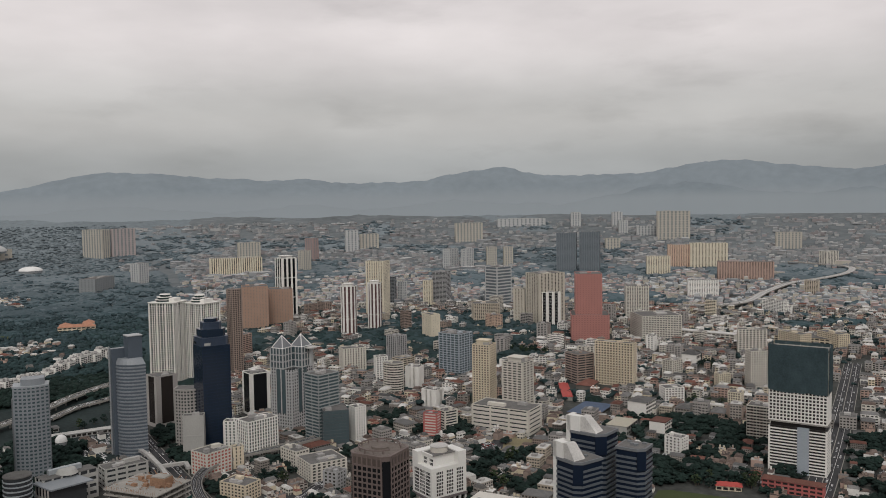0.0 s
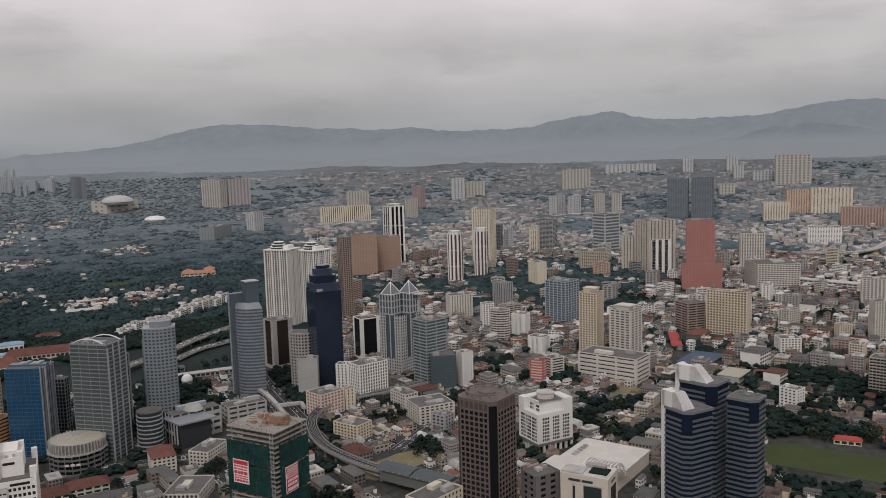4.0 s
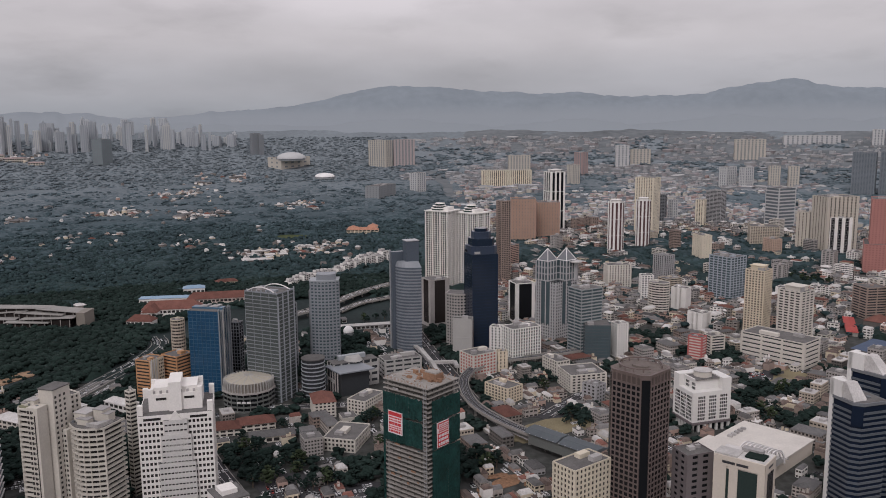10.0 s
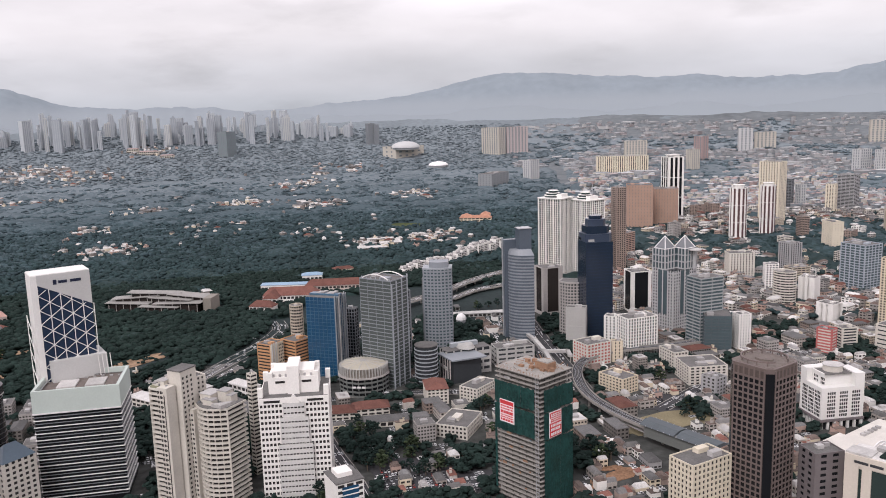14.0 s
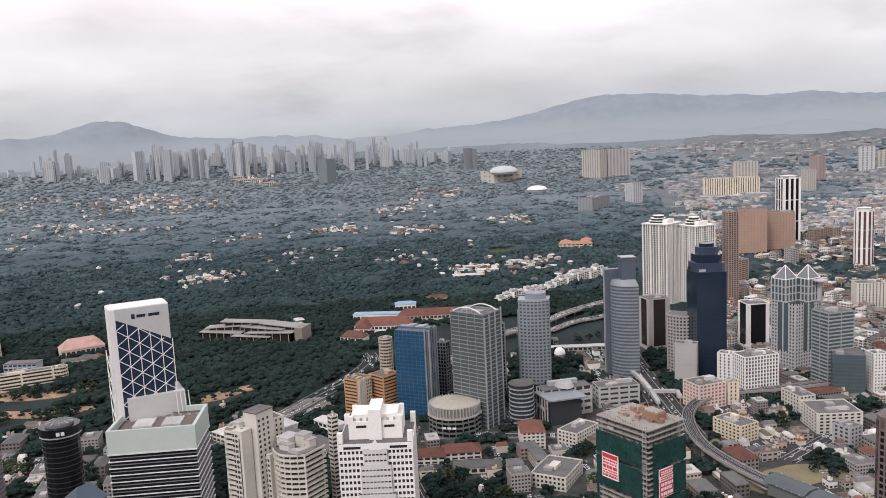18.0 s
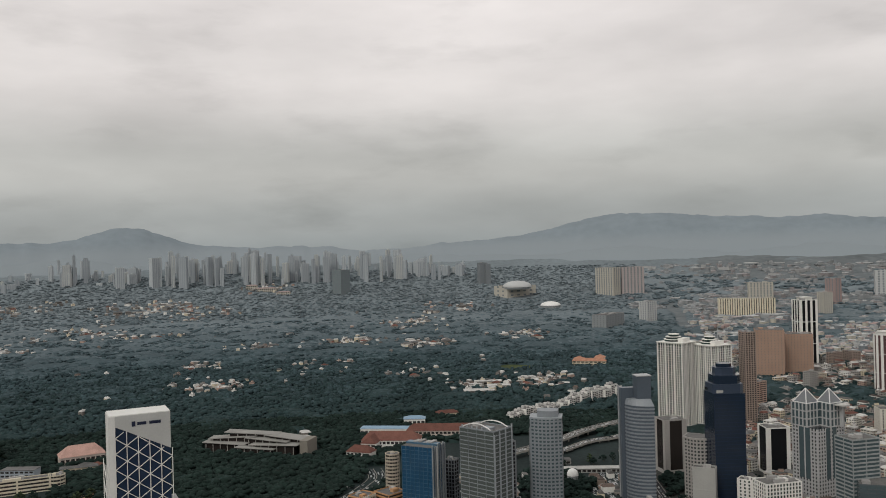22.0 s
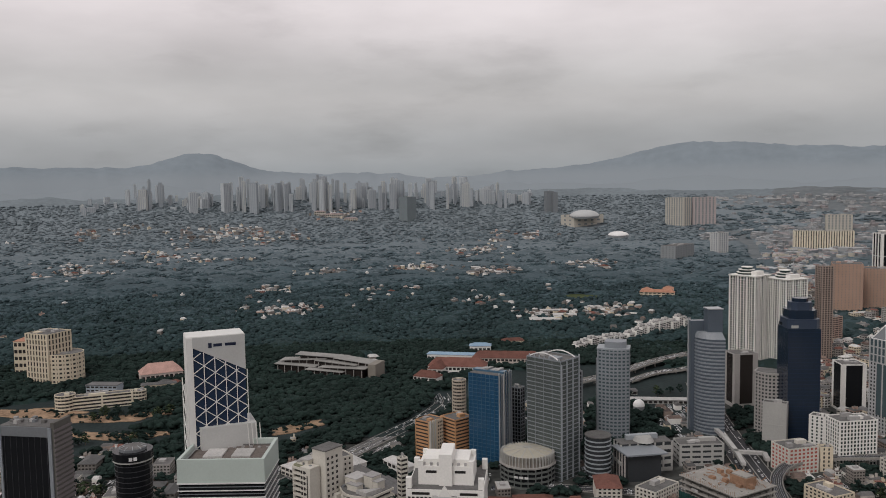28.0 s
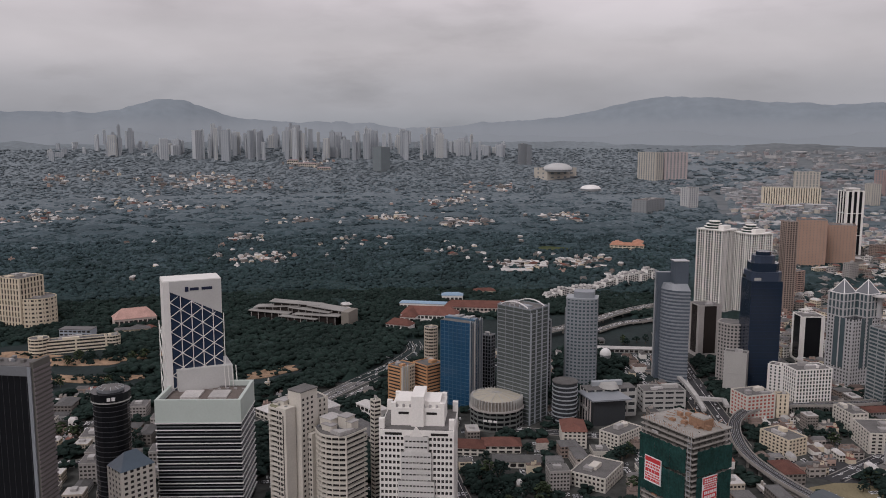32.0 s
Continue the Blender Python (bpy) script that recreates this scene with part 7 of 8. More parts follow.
road("road_expressway", "grey expressway curving along the wooded slope", [(-337, 785), (-312, 853), (-289, 930), (-269, 997), (-260, 1048), (-259, 1085), (-273, 1123)], 20, "road_pale")
road("road_slip", "grey slip road beside the expressway", [(-308, 812), (-283, 874), (-261, 945)], 10, "road_pale", lanes=1)
road("road_flyover", "pale flyover behind the office towers", [(-97, 1185), (-43, 1255), (-5, 1320), (37, 1376), (86, 1427)], 14, "road_pale", up=9)
road("road_flyover_low", "pale slip flyover behind the office towers", [(-30, 1218), (4, 1272), (39, 1300), (82, 1346)], 10, "road_pale", up=5, lanes=1)
road("road_avenue", "broad city avenue with traffic", [(61, 1244), (67, 1129), (78, 1025), (92, 924), (106, 823)], 30, "asphalt")
road("road_hills", "hazy motorway between trees and suburbs", [(72, 2485), (174, 2640), (301, 2709), (443, 2798), (629, 2907)], 26, "road_pale")
road("road_valley", "hazy motorway climbing towards the suburbs", [(321, 2859), (339, 3122), (333, 3335), (314, 3487)], 40, "road_pale")
road("road_viaduct", "pale elevated highway winding through the suburbs", [(1407, 1750), (1487, 1663), (1628, 1670), (1840, 1810), (2044, 1913), (2217, 1934), (2365, 1968), (2461, 2044), (2438, 2163), (2407, 2259)], 22, "far_concrete", up=10)
road("road_boulevard", "wide boulevard with dense traffic", [(614, 548), (704, 612), (833, 707), (1007, 840), (1219, 1003)], 26, "asphalt")
road("road_street", "city street between low blocks", [(179, 765), (235, 827), (294, 884), (358, 921), (438, 956)], 14, "asphalt", lanes=1)
road("road_lane", "side street past the car parks", [(-133, 817), (-64, 821), (6, 825), (67, 861)], 14, "asphalt", lanes=1)
road("road_park", "street beside the parked cars", [(-83, 588), (-99, 629), (-120, 675), (-141, 727)], 12, "asphalt", lanes=1)
road("road_left", "street below the wooded slope", [(-480, 641), (-435, 670), (-407, 696)], 14, "asphalt", lanes=1)

# the light-rail viaduct with its track walls
rail = tagged(new("rail_viaduct"), "elevated light-rail viaduct curving through the low blocks", "railway", kind="structure")
rail_line = glide([(262, 951), (211, 932), (170, 922), (134, 902), (114, 869), (107, 829), (111, 775), (132, 724), (160, 681), (189, 644), (212, 616)], 10)
for p in rail_line:
    occupy(p.x, p.y, 7)
part("deck", ribbon(rail_line, 0, 10.5, 9.5, 11), "concrete", rail)
for s in (-1, 1):
    part("parapet", ribbon(rail_line, s * 5.1, .5, 11, 12.4), "concrete", rail)
    part("track_bed", ribbon(rail_line, s * 2.45, 4.5, 11, 11.25), "asphalt", rail)
    for q in (-.75, .75):
        part("rail", ribbon(rail_line, s * 2.3 + q, .18, 11.25, 11.42), "steel", rail)
column = mesh_of("viaduct_column", box(-1.1, -1.1, 0, 1.1, 1.1, 9.5), "concrete")
for p in rail_line[::4]:
    part("viaduct_column", column, "concrete", rail, at=pose(p.x, p.y, 0))
wall_line = glide([(106, 766), (127, 714), (153, 672), (178, 638)], 10)
part("white_walkway", ribbon(wall_line, -9, 4, 5, 6.2), "roofwhite", rail, "white covered walkway")

station = thing("rail_station", "grey blue station hall with a long vaulted metal roof", "station", 172, 668, 0, 0)
ax, ay = rail_line[80], rail_line[90]
turn = math.degrees(math.atan2((ay - ax).y, (ay - ax).x))
station.matrix_basis = pose(rail_line[84].x, rail_line[84].y, 0, 0, 0, turn)
occupy(rail_line[84].x, rail_line[84].y, 30)
part("hall", box(-32, -9, 6, 32, 9, 16), "greyglass", station)
for k in range(2):
    part("roof_panel", prism([(-36 + 38 * k, -11), (0 + 38 * k, -11), (0 + 38 * k, 11), (-36 + 38 * k, 11)], 16, 19, [(-36 + 38 * k, -4), (0 + 38 * k, -4), (0 + 38 * k, 4), (-36 + 38 * k, 4)]), "stationroof", station, "blue grey ribbed metal roof")
for k in range(12):
    part("roof_rib", box(-36 + 6.4 * k, -11.2, 15.9, -35.5 + 6.4 * k, 11.2, 16.4), "steel", station)

# ---- ground patches ----


EARTH = (("ground_slope", "tan bare earth on the slope", -748, 938, 62, 20, 8), ("ground_slope_mid", "tan bare earth below the terrace", -662, 928, 70, 17, 14), ("ground_slope_upper", "tan earth track up the slope", -594, 968, 52, 11, 42),
         ("ground_slope_low", "tan bare earth between shrubs", -612, 872, 48, 14, 6), ("ground_slope_side", "tan earth yard beside the drum tower", -560, 882, 34, 13, 30), ("ground_slope_east", "tan bare earth terrace", -399, 946, 36, 14, 52))


def patch(name, label, x, y, rx, ry, rot, mat, lift=.25, seed=1.0, square=False):
    n = 28
    pts = []
    for i in range(n):
        a = 2 * math.pi * i / n
        k = 1 / max(abs(math.cos(a)), abs(math.sin(a))) if square else 1 + .45 * noise.noise((math.cos(a) * 1.5, math.sin(a) * 1.5, seed)) + .25 * noise.noise((math.cos(a) * 4, math.sin(a) * 4, seed))
        pts.append((rx * k * math.cos(a), ry * k * math.sin(a)))
    ob = new(name, mesh_of(name, prism(pts, -.3, lift), mat))
    ob.matrix_basis = pose(x, y, ground_z(math.hypot(x, y)), 0, 0, rot)
    return tagged(ob, label, "ground", kind="structure")


patch("ground_field", "mown green playing field", 539, 593, 56, 32, -50, "grass", .35, 2, True)
for k, (dx, dy, rx, ry, rot) in enumerate(((0, 0, 20, 8, 30), (14, 10, 14, 6, 5), (-14, -9, 15, 6, 55), (22, -4, 10, 5, 80), (-2, 14, 9, 4, 20))):
    ex, ey = 111, 621
    patch("ground_earth", "bare orange brown earth of a building site", ex + dx, ey + dy, rx, ry, rot, "earth", .3 + .05 * k, 3.3 + 7.7 * k)
patch("ground_yard", "dusty yard beside the railway", 171, 729, 55, 22, 20, "earthgrass", .3, 4)
patch("ground_lot", "asphalt car park under trees", -41, 616, 60, 42, 10, "asphalt", .28, 5)
patch("ground_lot_east", "asphalt car park with rows of cars", 195, 783, 48, 22, 15, "asphalt", .28, 6)
patch("ground_lot_north", "asphalt car park beside the hotel", 431, 870, 46, 30, 20, "asphalt", .28, 7)
patch("ground_plaza", "pale paved forecourt", -173, 772, 40, 22, 0, "road_pale", .27, 8)
for nm, label, ex, ey, rx, ry, turn in EARTH:
    patch(nm, label, ex, ey, rx, ry, turn, "earthtan", .9 + .02 * len(nm), rx * .37)
patch("ground_clearing", "pale green clearing in the woods", -160, 2033, 45, 60, 0, "grass", 1.2, 11)
patch("ground_site", "dusty ground beside the mall", 473, 858, 34, 22, 40, "earthgrass", .27, 13)

SLOPES = tuple(e[2:] for e in EARTH)
# ---- trees ----
PHI = (1 + 5 ** .5) / 2
OCT_V = np.array([(-1, PHI, 0), (1, PHI, 0), (-1, -PHI, 0), (1, -PHI, 0), (0, -1, PHI), (0, 1, PHI), (0, -1, -PHI), (0, 1, -PHI), (PHI, 0, -1), (PHI, 0, 1), (-PHI, 0, -1), (-PHI, 0, 1)]) / 1.9
OCT_F = np.array([(0, 11, 5), (0, 5, 1), (0, 1, 7), (0, 7, 10), (0, 10, 11), (1, 5, 9), (5, 11, 4), (11, 10, 2), (10, 7, 6), (7, 1, 8), (3, 9, 4), (3, 4, 2), (3, 2, 6), (3, 6, 8), (3, 8, 9), (4, 9, 5), (2, 4, 11), (6, 2, 10), (8, 6, 7), (9, 8, 1)])


def lumps(name, centres, sizes, mat, seed, jitter=.4, smooth=False):
    """One mesh of many uneven leaf clumps."""
    rng = np.random.default_rng(seed)
    c, s = np.asarray(centres, float), np.asarray(sizes, float)
    n = len(c)
    base = OCT_V[None] * (1 + rng.uniform(-jitter, jitter, (n, len(OCT_V), 3)))
    ang = rng.uniform(0, 6.28, n)
    rot = np.stack([np.stack([np.cos(ang), -np.sin(ang), 0 * ang], -1), np.stack([np.sin(ang), np.cos(ang), 0 * ang], -1), np.stack([0 * ang, 0 * ang, 1 + 0 * ang], -1)], 1)
    v = np.einsum("nij,nkj->nki", rot, base) * s[:, None, :] + c[:, None, :]
    f = OCT_F[None] + (np.arange(n) * len(OCT_V))[:, None, None]
    me = bpy.data.meshes.new(name)
    me.vertices.add(n * len(OCT_V))
    me.vertices.foreach_set("co", v.reshape(-1))
    k = n * len(OCT_F)
    me.loops.add(k * 3)
    me.loops.foreach_set("vertex_index", f.reshape(-1))
    me.polygons.add(k)
    me.polygons.foreach_set("loop_start", np.arange(k) * 3)
    me.polygons.foreach_set("use_smooth", np.full(k, smooth))
    me.update(calc_edges=True)
    me.materials.append(MATS[mat])
    return me


def wood(name, label, spots, mat, seed, each=3, low=3.5, high=6.5, lift=0.0):
    rng = np.random.default_rng(seed)
    c, s = [], []
    for x, y in spots:
        size = rng.uniform(low, high)
        z = ground_z(math.hypot(x, y))
        for k in range(each):
            r = size * (rng.uniform(.45, .8) if each < 4 else rng.uniform(.36, .66))
            c.append((x + rng.uniform(-.62, .62) * size, y + rng.uniform(-.62, .62) * size, z + lift + size * (rng.uniform(.2, .5) if each == 1 else rng.uniform(.4, 1.0) if each < 4 else rng.uniform(.5, 1.35))))
            s.append((r * rng.uniform(.9, 1.3), r * rng.uniform(.9, 1.3), r * (rng.uniform(.5, .85) if each > 1 else rng.uniform(.3, .5))))
    return tagged(new(name, lumps(name, c, s, mat, seed, .34, each < 4)), label, "trees", kind="stuff")


def in_wood(az, r):
    """The wooded hills west of the towers."""
    if r > 4350:
        return False
    edge = 985 if az < -17.5 else 985 + (az + 17.5) * 42 if az < -11 else 1290
    if az < -33:
        edge = 1260
    if r < edge:
        return False
    if az > -5 and r < 1330:
        return False
    limit = 2.0 if r < 1500 else 4.2 if r < 1900 else 5.5 if r < 2300 else 6.8 if r < 2900 else 6.2 if r < 3250 else 3.5
    return az < limit


rng = np.random.default_rng(11)
near_spots, mid_spots, far_spots, haze_spots = [], [], [], []
CLEAR = [(-160, 2033, 50)]
for _, _, ex, ey, rx, ry, turn in EARTH:
    for k in (-.75, -.25, .25, .75):
        CLEAR.append((ex + k * rx * math.cos(radians(turn)), ey + k * rx * math.sin(radians(turn)), ry + 4))
        CLEAR.append((ex + k * rx * math.cos(radians(turn)) + .38 * (ry + 22), ey + k * rx * math.sin(radians(turn)) - .75 * (ry + 22), ry + 2))


def clear_of(x, y):
    return all((x - a) ** 2 + (y - b) ** 2 > q * q for a, b, q in CLEAR) and free(x, y, 3)


HOUSES = []


def house_spot(x, y, seed):
    HOUSES.append((x, y))
    CLEAR.append((x, y, 16 if math.hypot(x, y) < 2200 else 24))


# clusters of houses among the trees
hr = random.Random(21)
for cx, cy, n, spread in ((-2159, 3029, 9, 150), (-1791, 3131, 12, 160), (-1676, 3247, 9, 120), (-1421, 3133, 8, 110), (-1448, 3750, 9, 90), (-956, 2422, 6, 50), (-757, 2560, 4, 40), (-688, 2575, 5, 40), (-462, 2521, 14, 80),
                          (-624, 2997, 10, 90), (-769, 1719, 12, 45), (-946, 2002, 4, 40), (-201, 1763, 7, 40), (-78, 1825, 16, 60), (-371, 1900, 4, 30), (-187, 2671, 9, 90), (-1747, 2610, 10, 160), (-1737, 2359, 8, 120), (-1757, 2231, 5, 80),
                          (-426, 1285, 5, 30), (-663, 1088, 3, 25), (-550, 3352, 7, 120), (-635, 2014, 5, 90), (-1448, 2649, 6, 80)):
    for k in range(n):
        a, r = hr.uniform(0, 6.28), spread * hr.uniform(.1, 1) ** .7
        house_spot(cx + r * math.cos(a), cy + r * math.sin(a) * 1.3, k)

HAMLETS = []
for x, y in HOUSES:
    for k in range(3):
        HAMLETS.append((x + hr.gauss(0, 42), y + hr.gauss(0, 40), hr.uniform(7, 15), hr.uniform(6, 10), hr.uniform(8, 13), hr.uniform(0, 3.1)))
for k in range(110):
    az, r = hr.uniform(-46, 2), hr.uniform(1500, 3600)
    if in_wood(az, r) and noise.noise((az * .3, r * .004, 6.0)) > .08:
        x, y, _ = polar(az, r)
        HAMLETS.append((x, y, hr.uniform(8, 16), hr.uniform(6, 10), hr.uniform(9, 14), hr.uniform(0, 3.1)))
HAMLETS = [q for q in HAMLETS if math.hypot(q[0], q[1]) > 1560]
for x, y, *_ in HAMLETS:
    occupy(x, y, 6)

r = 960.0
while r < 4350:
    step = 7.5 if r < 1500 else 10 if r < 2200 else 14 if r < 3000 else 19
    az = -47.0
    while az < 8:
        a2, r2 = az + rng.uniform(-.5, .5) * math.degrees(step / r), r + rng.uniform(-.5, .5) * step
        if in_wood(a2, r2):
            x, y, _ = polar(a2, r2)
            if clear_of(x, y):
                (near_spots if r < 1500 else mid_spots if r < 2300 else far_spots if r < 3200 else haze_spots).append((x, y))
        az += math.degrees(step / r)
    r += step
def by_range(spots, edge, spread):
    """Split the spots at a distance, with a broad ragged seam."""
    near, beyond = [], []
    for x, y in spots:
        (near if math.hypot(x, y) + rng.uniform(-spread, spread) < edge else beyond).append((x, y))
    return near, beyond


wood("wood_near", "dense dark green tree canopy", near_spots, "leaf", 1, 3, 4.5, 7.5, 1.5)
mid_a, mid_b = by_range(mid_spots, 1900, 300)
wood("wood_mid", "dense green tree canopy on the hills", mid_a, "leaf_haze2", 2, 2, 5, 8.5, 1.5)
wood("wood_slope", "green tree canopy on the farther slopes", mid_b, "leaf_haze3", 4, 2, 5, 8.5, 1.5)
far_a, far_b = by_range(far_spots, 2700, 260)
wood("wood_far", "hazy green tree canopy on the hills", far_a, "leaf_haze4", 3, 1, 7, 11, 3.5)
wood("wood_farther", "pale hazy tree canopy on the hills", far_b, "leaf_haze5", 5, 1, 7, 12, 3.5)
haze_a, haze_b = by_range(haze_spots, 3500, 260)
wood("wood_ridge", "pale hazy trees under the skyline", haze_b, "leaf_haze7", 9, 1, 8, 14, 1.0)
wood("wood_haze", "pale hazy tree crowns near the ridge", haze_a, "leaf_haze6", 7, 1, 8, 13, 1.0)


def suburb_green(x, y):
    return noise.noise((x * .0022, y * .0022, 7.7)) + .4 * noise.noise((x * .008, y * .008, 1.7)) + .25 * noise.noise((x * .02, y * .02, 9.1))


def covered(x, y, az, r):
    """Whether the tree canopy is closed here."""
    if in_wood(az, r):
        return clear_of(x, y)
    if r < 1135 or r > 4450 or az < 2 or not free(x, y, 5):
        return False
    if az < 9 and r < 2350 or az < 7.5:
        return r > 1330
    return suburb_green(x, y) > (.2 if r < 1900 else .12)


def canopy(name, label, r0, r1, step, az0, az1, mats, seed):
    """The closed crowns as one uneven sheet with gaps at clearings, roads and buildings."""
    rnd = np.random.default_rng(seed)
    nr = int((r1 - r0) / step) + 1
    na = int(radians(az1 - az0) * (r0 + r1) / 2 / step)
    verts, up = [], []
    for j in range(nr + 1):
        for i in range(na + 1):
            r = r0 + (r1 - r0) * j / nr + rnd.uniform(-.35, .35) * step
            az = az0 + (az1 - az0) * (i + rnd.uniform(-.35, .35)) / na
            x, y, z = polar(az, r)
            q = covered(x, y, az, r)
            tall = 4.6 + 4.5 * noise.noise((x * .014, y * .014, 7.0)) + 4.2 * noise.noise((x * .26 / step, y * .26 / step, seed + 2)) + rnd.uniform(-.9, .9)
            verts.append((x, y, z + (max(tall, 2.0) * (min(1.7, step / 9 + .4) if step < 15 else .7) * (.3 if j in (0, nr) else 1) if q else -1.5)))
            up.append(q)
    faces, kinds = [], []
    w = na + 1
    for j in range(nr):
        for i in range(na):
            a = j * w + i
            f = (a, a + w, a + w + 1, a + 1)
            if not any(up[k] for k in f):
                continue
            faces.append(f)
            # the range picks the leaf colour, so the painted haze thickens outwards
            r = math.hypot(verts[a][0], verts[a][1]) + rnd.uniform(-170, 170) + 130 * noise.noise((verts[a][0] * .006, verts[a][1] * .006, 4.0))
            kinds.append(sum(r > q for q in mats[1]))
    me = bpy.data.meshes.new(name)
    me.from_pydata(verts, [], faces)
    for m in mats[0]:
        me.materials.append(MATS[m])
    me.polygons.foreach_set("material_index", kinds)
    me.polygons.foreach_set("use_smooth", [True] * len(faces))
    me.update()
    if me.polygons[0].normal.z < 0:
        me.flip_normals()
    return tagged(new(name, me), label, "trees", kind="stuff")


# leaf colours in order of painted haze, and the ranges between them
LEAVES = (("leaf", "leaf_haze1", "leaf_haze2", "leaf_haze3", "leaf_haze4", "leaf_haze5", "leaf_haze6", "leaf_haze7", "leaf_haze"), (1250, 1480, 1750, 2000, 2300, 2650, 3050, 3600))
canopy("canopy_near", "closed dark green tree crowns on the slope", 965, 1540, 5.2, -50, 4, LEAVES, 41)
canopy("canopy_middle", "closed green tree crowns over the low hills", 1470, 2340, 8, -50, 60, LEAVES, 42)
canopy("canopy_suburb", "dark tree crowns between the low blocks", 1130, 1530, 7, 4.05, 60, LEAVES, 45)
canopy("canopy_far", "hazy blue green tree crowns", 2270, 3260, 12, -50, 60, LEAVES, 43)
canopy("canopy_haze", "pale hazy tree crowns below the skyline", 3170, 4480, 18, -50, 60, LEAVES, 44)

# ---- single trees near the towers ----


def tree_kind(seed, tall, wide):
    t = thing("tree", "broad dark green tree with an uneven crown", "tree", 0, 0, 0)
    rnd = random.Random(seed)
    bm = prism(oval(1.0, 1.0, 7), 0, tall * .5, oval(.5, .5, 7))
    for k in range(4):
        a = 1.57 * k + rnd.uniform(-.4, .4)
        b = oval(.35, .35, 5)
        add_prism(bm, b, tall * .3, tall * .62, [(px * .4 + wide * .3 * math.cos(a), py * .4 + wide * .3 * math.sin(a)) for px, py in b])
    part("trunk", bm, "bark", t)
    c, s = [], []
    for k in range(46):
        a, u = rnd.uniform(0, 6.28), rnd.uniform(0, 1) ** .6
        zz = rnd.uniform(.38, 1.0)
        spread = wide * .5 * math.sin(min(1, (1.08 - zz) * 1.9) * 1.57) * u
        q = rnd.uniform(.7, 1.5)
        c.append((spread * math.cos(a), spread * math.sin(a), tall * zz))
        s.append((q, q, q * .7))
    part("crown", lumps("crown", c, s, "leaf_pale" if seed % 3 == 0 else "leaf", seed, .4), "leaf", t)
    return t


KINDS = [tree_kind(31 + k, tall, wide) for k, (tall, wide) in enumerate(((11, 11), (9, 9), (13, 12), (8, 10), (15, 10)))]
tr = random.Random(77)


def plant_tree(x, y, size=1.0):
    k = tr.randrange(5)
    m = pose(x, y, -.05, 0, 0, tr.uniform(0, 360)) @ Matrix.Scale(size * tr.uniform(.85, 1.2), 4)
    base = KINDS[k]
    copy_thing(base, m)


TREES = []
for cx, cy, n, spread in ((-102, 705, 12, 22), (-68, 672, 14, 22), (-90, 650, 12, 20), (-43, 642, 10, 18), (-15, 646, 10, 18), (11, 775, 9, 14), (12, 705, 7, 12), (-109, 610, 5, 14), (-73, 751, 6, 20),
                          (183, 845, 10, 14), (100, 669, 4, 10), (106, 646, 5, 12), (208, 741, 5, 18), (386, 764, 12, 22), (425, 797, 10, 20), (389, 737, 8, 18), (571, 675, 14, 16), (579, 645, 10, 14), (607, 617, 12, 16), (458, 567, 10, 16),
                          (-503, 717, 10, 26), (-425, 705, 9, 24), (-621, 831, 9, 26), (-549, 847, 10, 24), (-565, 959, 10, 24), (-643, 941, 8, 26), (788, 1355, 22, 40), (932, 1245, 8, 22), (977, 1104, 10, 26), (808, 869, 10, 30), (775, 921, 10, 30), (-24, 1136, 8, 22), (18, 1174, 6, 20), (-44, 1092, 6, 16)):
    for k in range(n):
        a, q = tr.uniform(0, 6.28), spread * tr.uniform(0, 1) ** .6
        x, y = cx + q * math.cos(a), cy + q * math.sin(a)
        if free(x, y, 2):
            plant_tree(x, y)
            TREES.append((x, y, 5))
            occupy(x, y, 2)
for base in KINDS:
    base.matrix_basis = pose(*[(-120, 560), (-128, 572), (-112, 575), (-135, 560), (-118, 590)][KINDS.index(base)], 0)

wr = random.Random(52)
shrubs = []
for cx, cy, rx, ry, rot in SLOPES:
    for k in range(34):
        a, q = wr.uniform(0, 6.28), wr.uniform(.3, 1.15)
        if noise.noise((math.cos(a) * q * 2, math.sin(a) * q * 2, rx)) > -.05:
            shrubs.append((cx + q * (rx * math.cos(a) * math.cos(radians(rot)) - ry * math.sin(a) * math.sin(radians(rot))), cy + q * (rx * math.cos(a) * math.sin(radians(rot)) + ry * math.sin(a) * math.cos(radians(rot)))))
wood("slope_shrubs", "dark green shrubs on the bare slopes", shrubs, "leaf", 53, 4, 2, 4.5)

# ---- houses in the woods ----


def small_house(w, d, h, roof, seed, label, rise):
    t = thing("house", label, "house", 0, 0, -50)
    part("wall", prism(rect(w, d), 0, h), "housewall", t)
    if seed == 3:
        part("window_strip", prism(rect(w * .8, d + .12), h * .5, h * .72), "winwarm", t)
    hipped(t, w + 1.4, d + 1.4, h, rise, roof)
    return t


HOUSE_KINDS = [small_house(18, 11, 6, "roofwhite", 1, "white bungalow with a pale roof among trees", 1.6), small_house(14, 11, 7, "roofred", 2, "house with a red tiled roof among trees", 3.2),
               small_house(22, 13, 8, "rooftin", 3, "grey roofed villa among trees", 2.4), small_house(15, 12, 6, "roofwhite", 4, "white walled villa among trees", 2.0)]
for k, (x, y) in enumerate(HOUSES):
    red = k % 5 == 1
    base = HOUSE_KINDS[1 if red else (0, 2, 3)[hr.randrange(3)]]
    r = math.hypot(x, y)
    size = hr.uniform(.75, 1.25) * (.95 if r < 2200 else 1.25)
    copy_thing(base, pose(x, y, ground_z(r) + .4, 0, 0, hr.uniform(0, 180)) @ Matrix.Scale(size, 4))
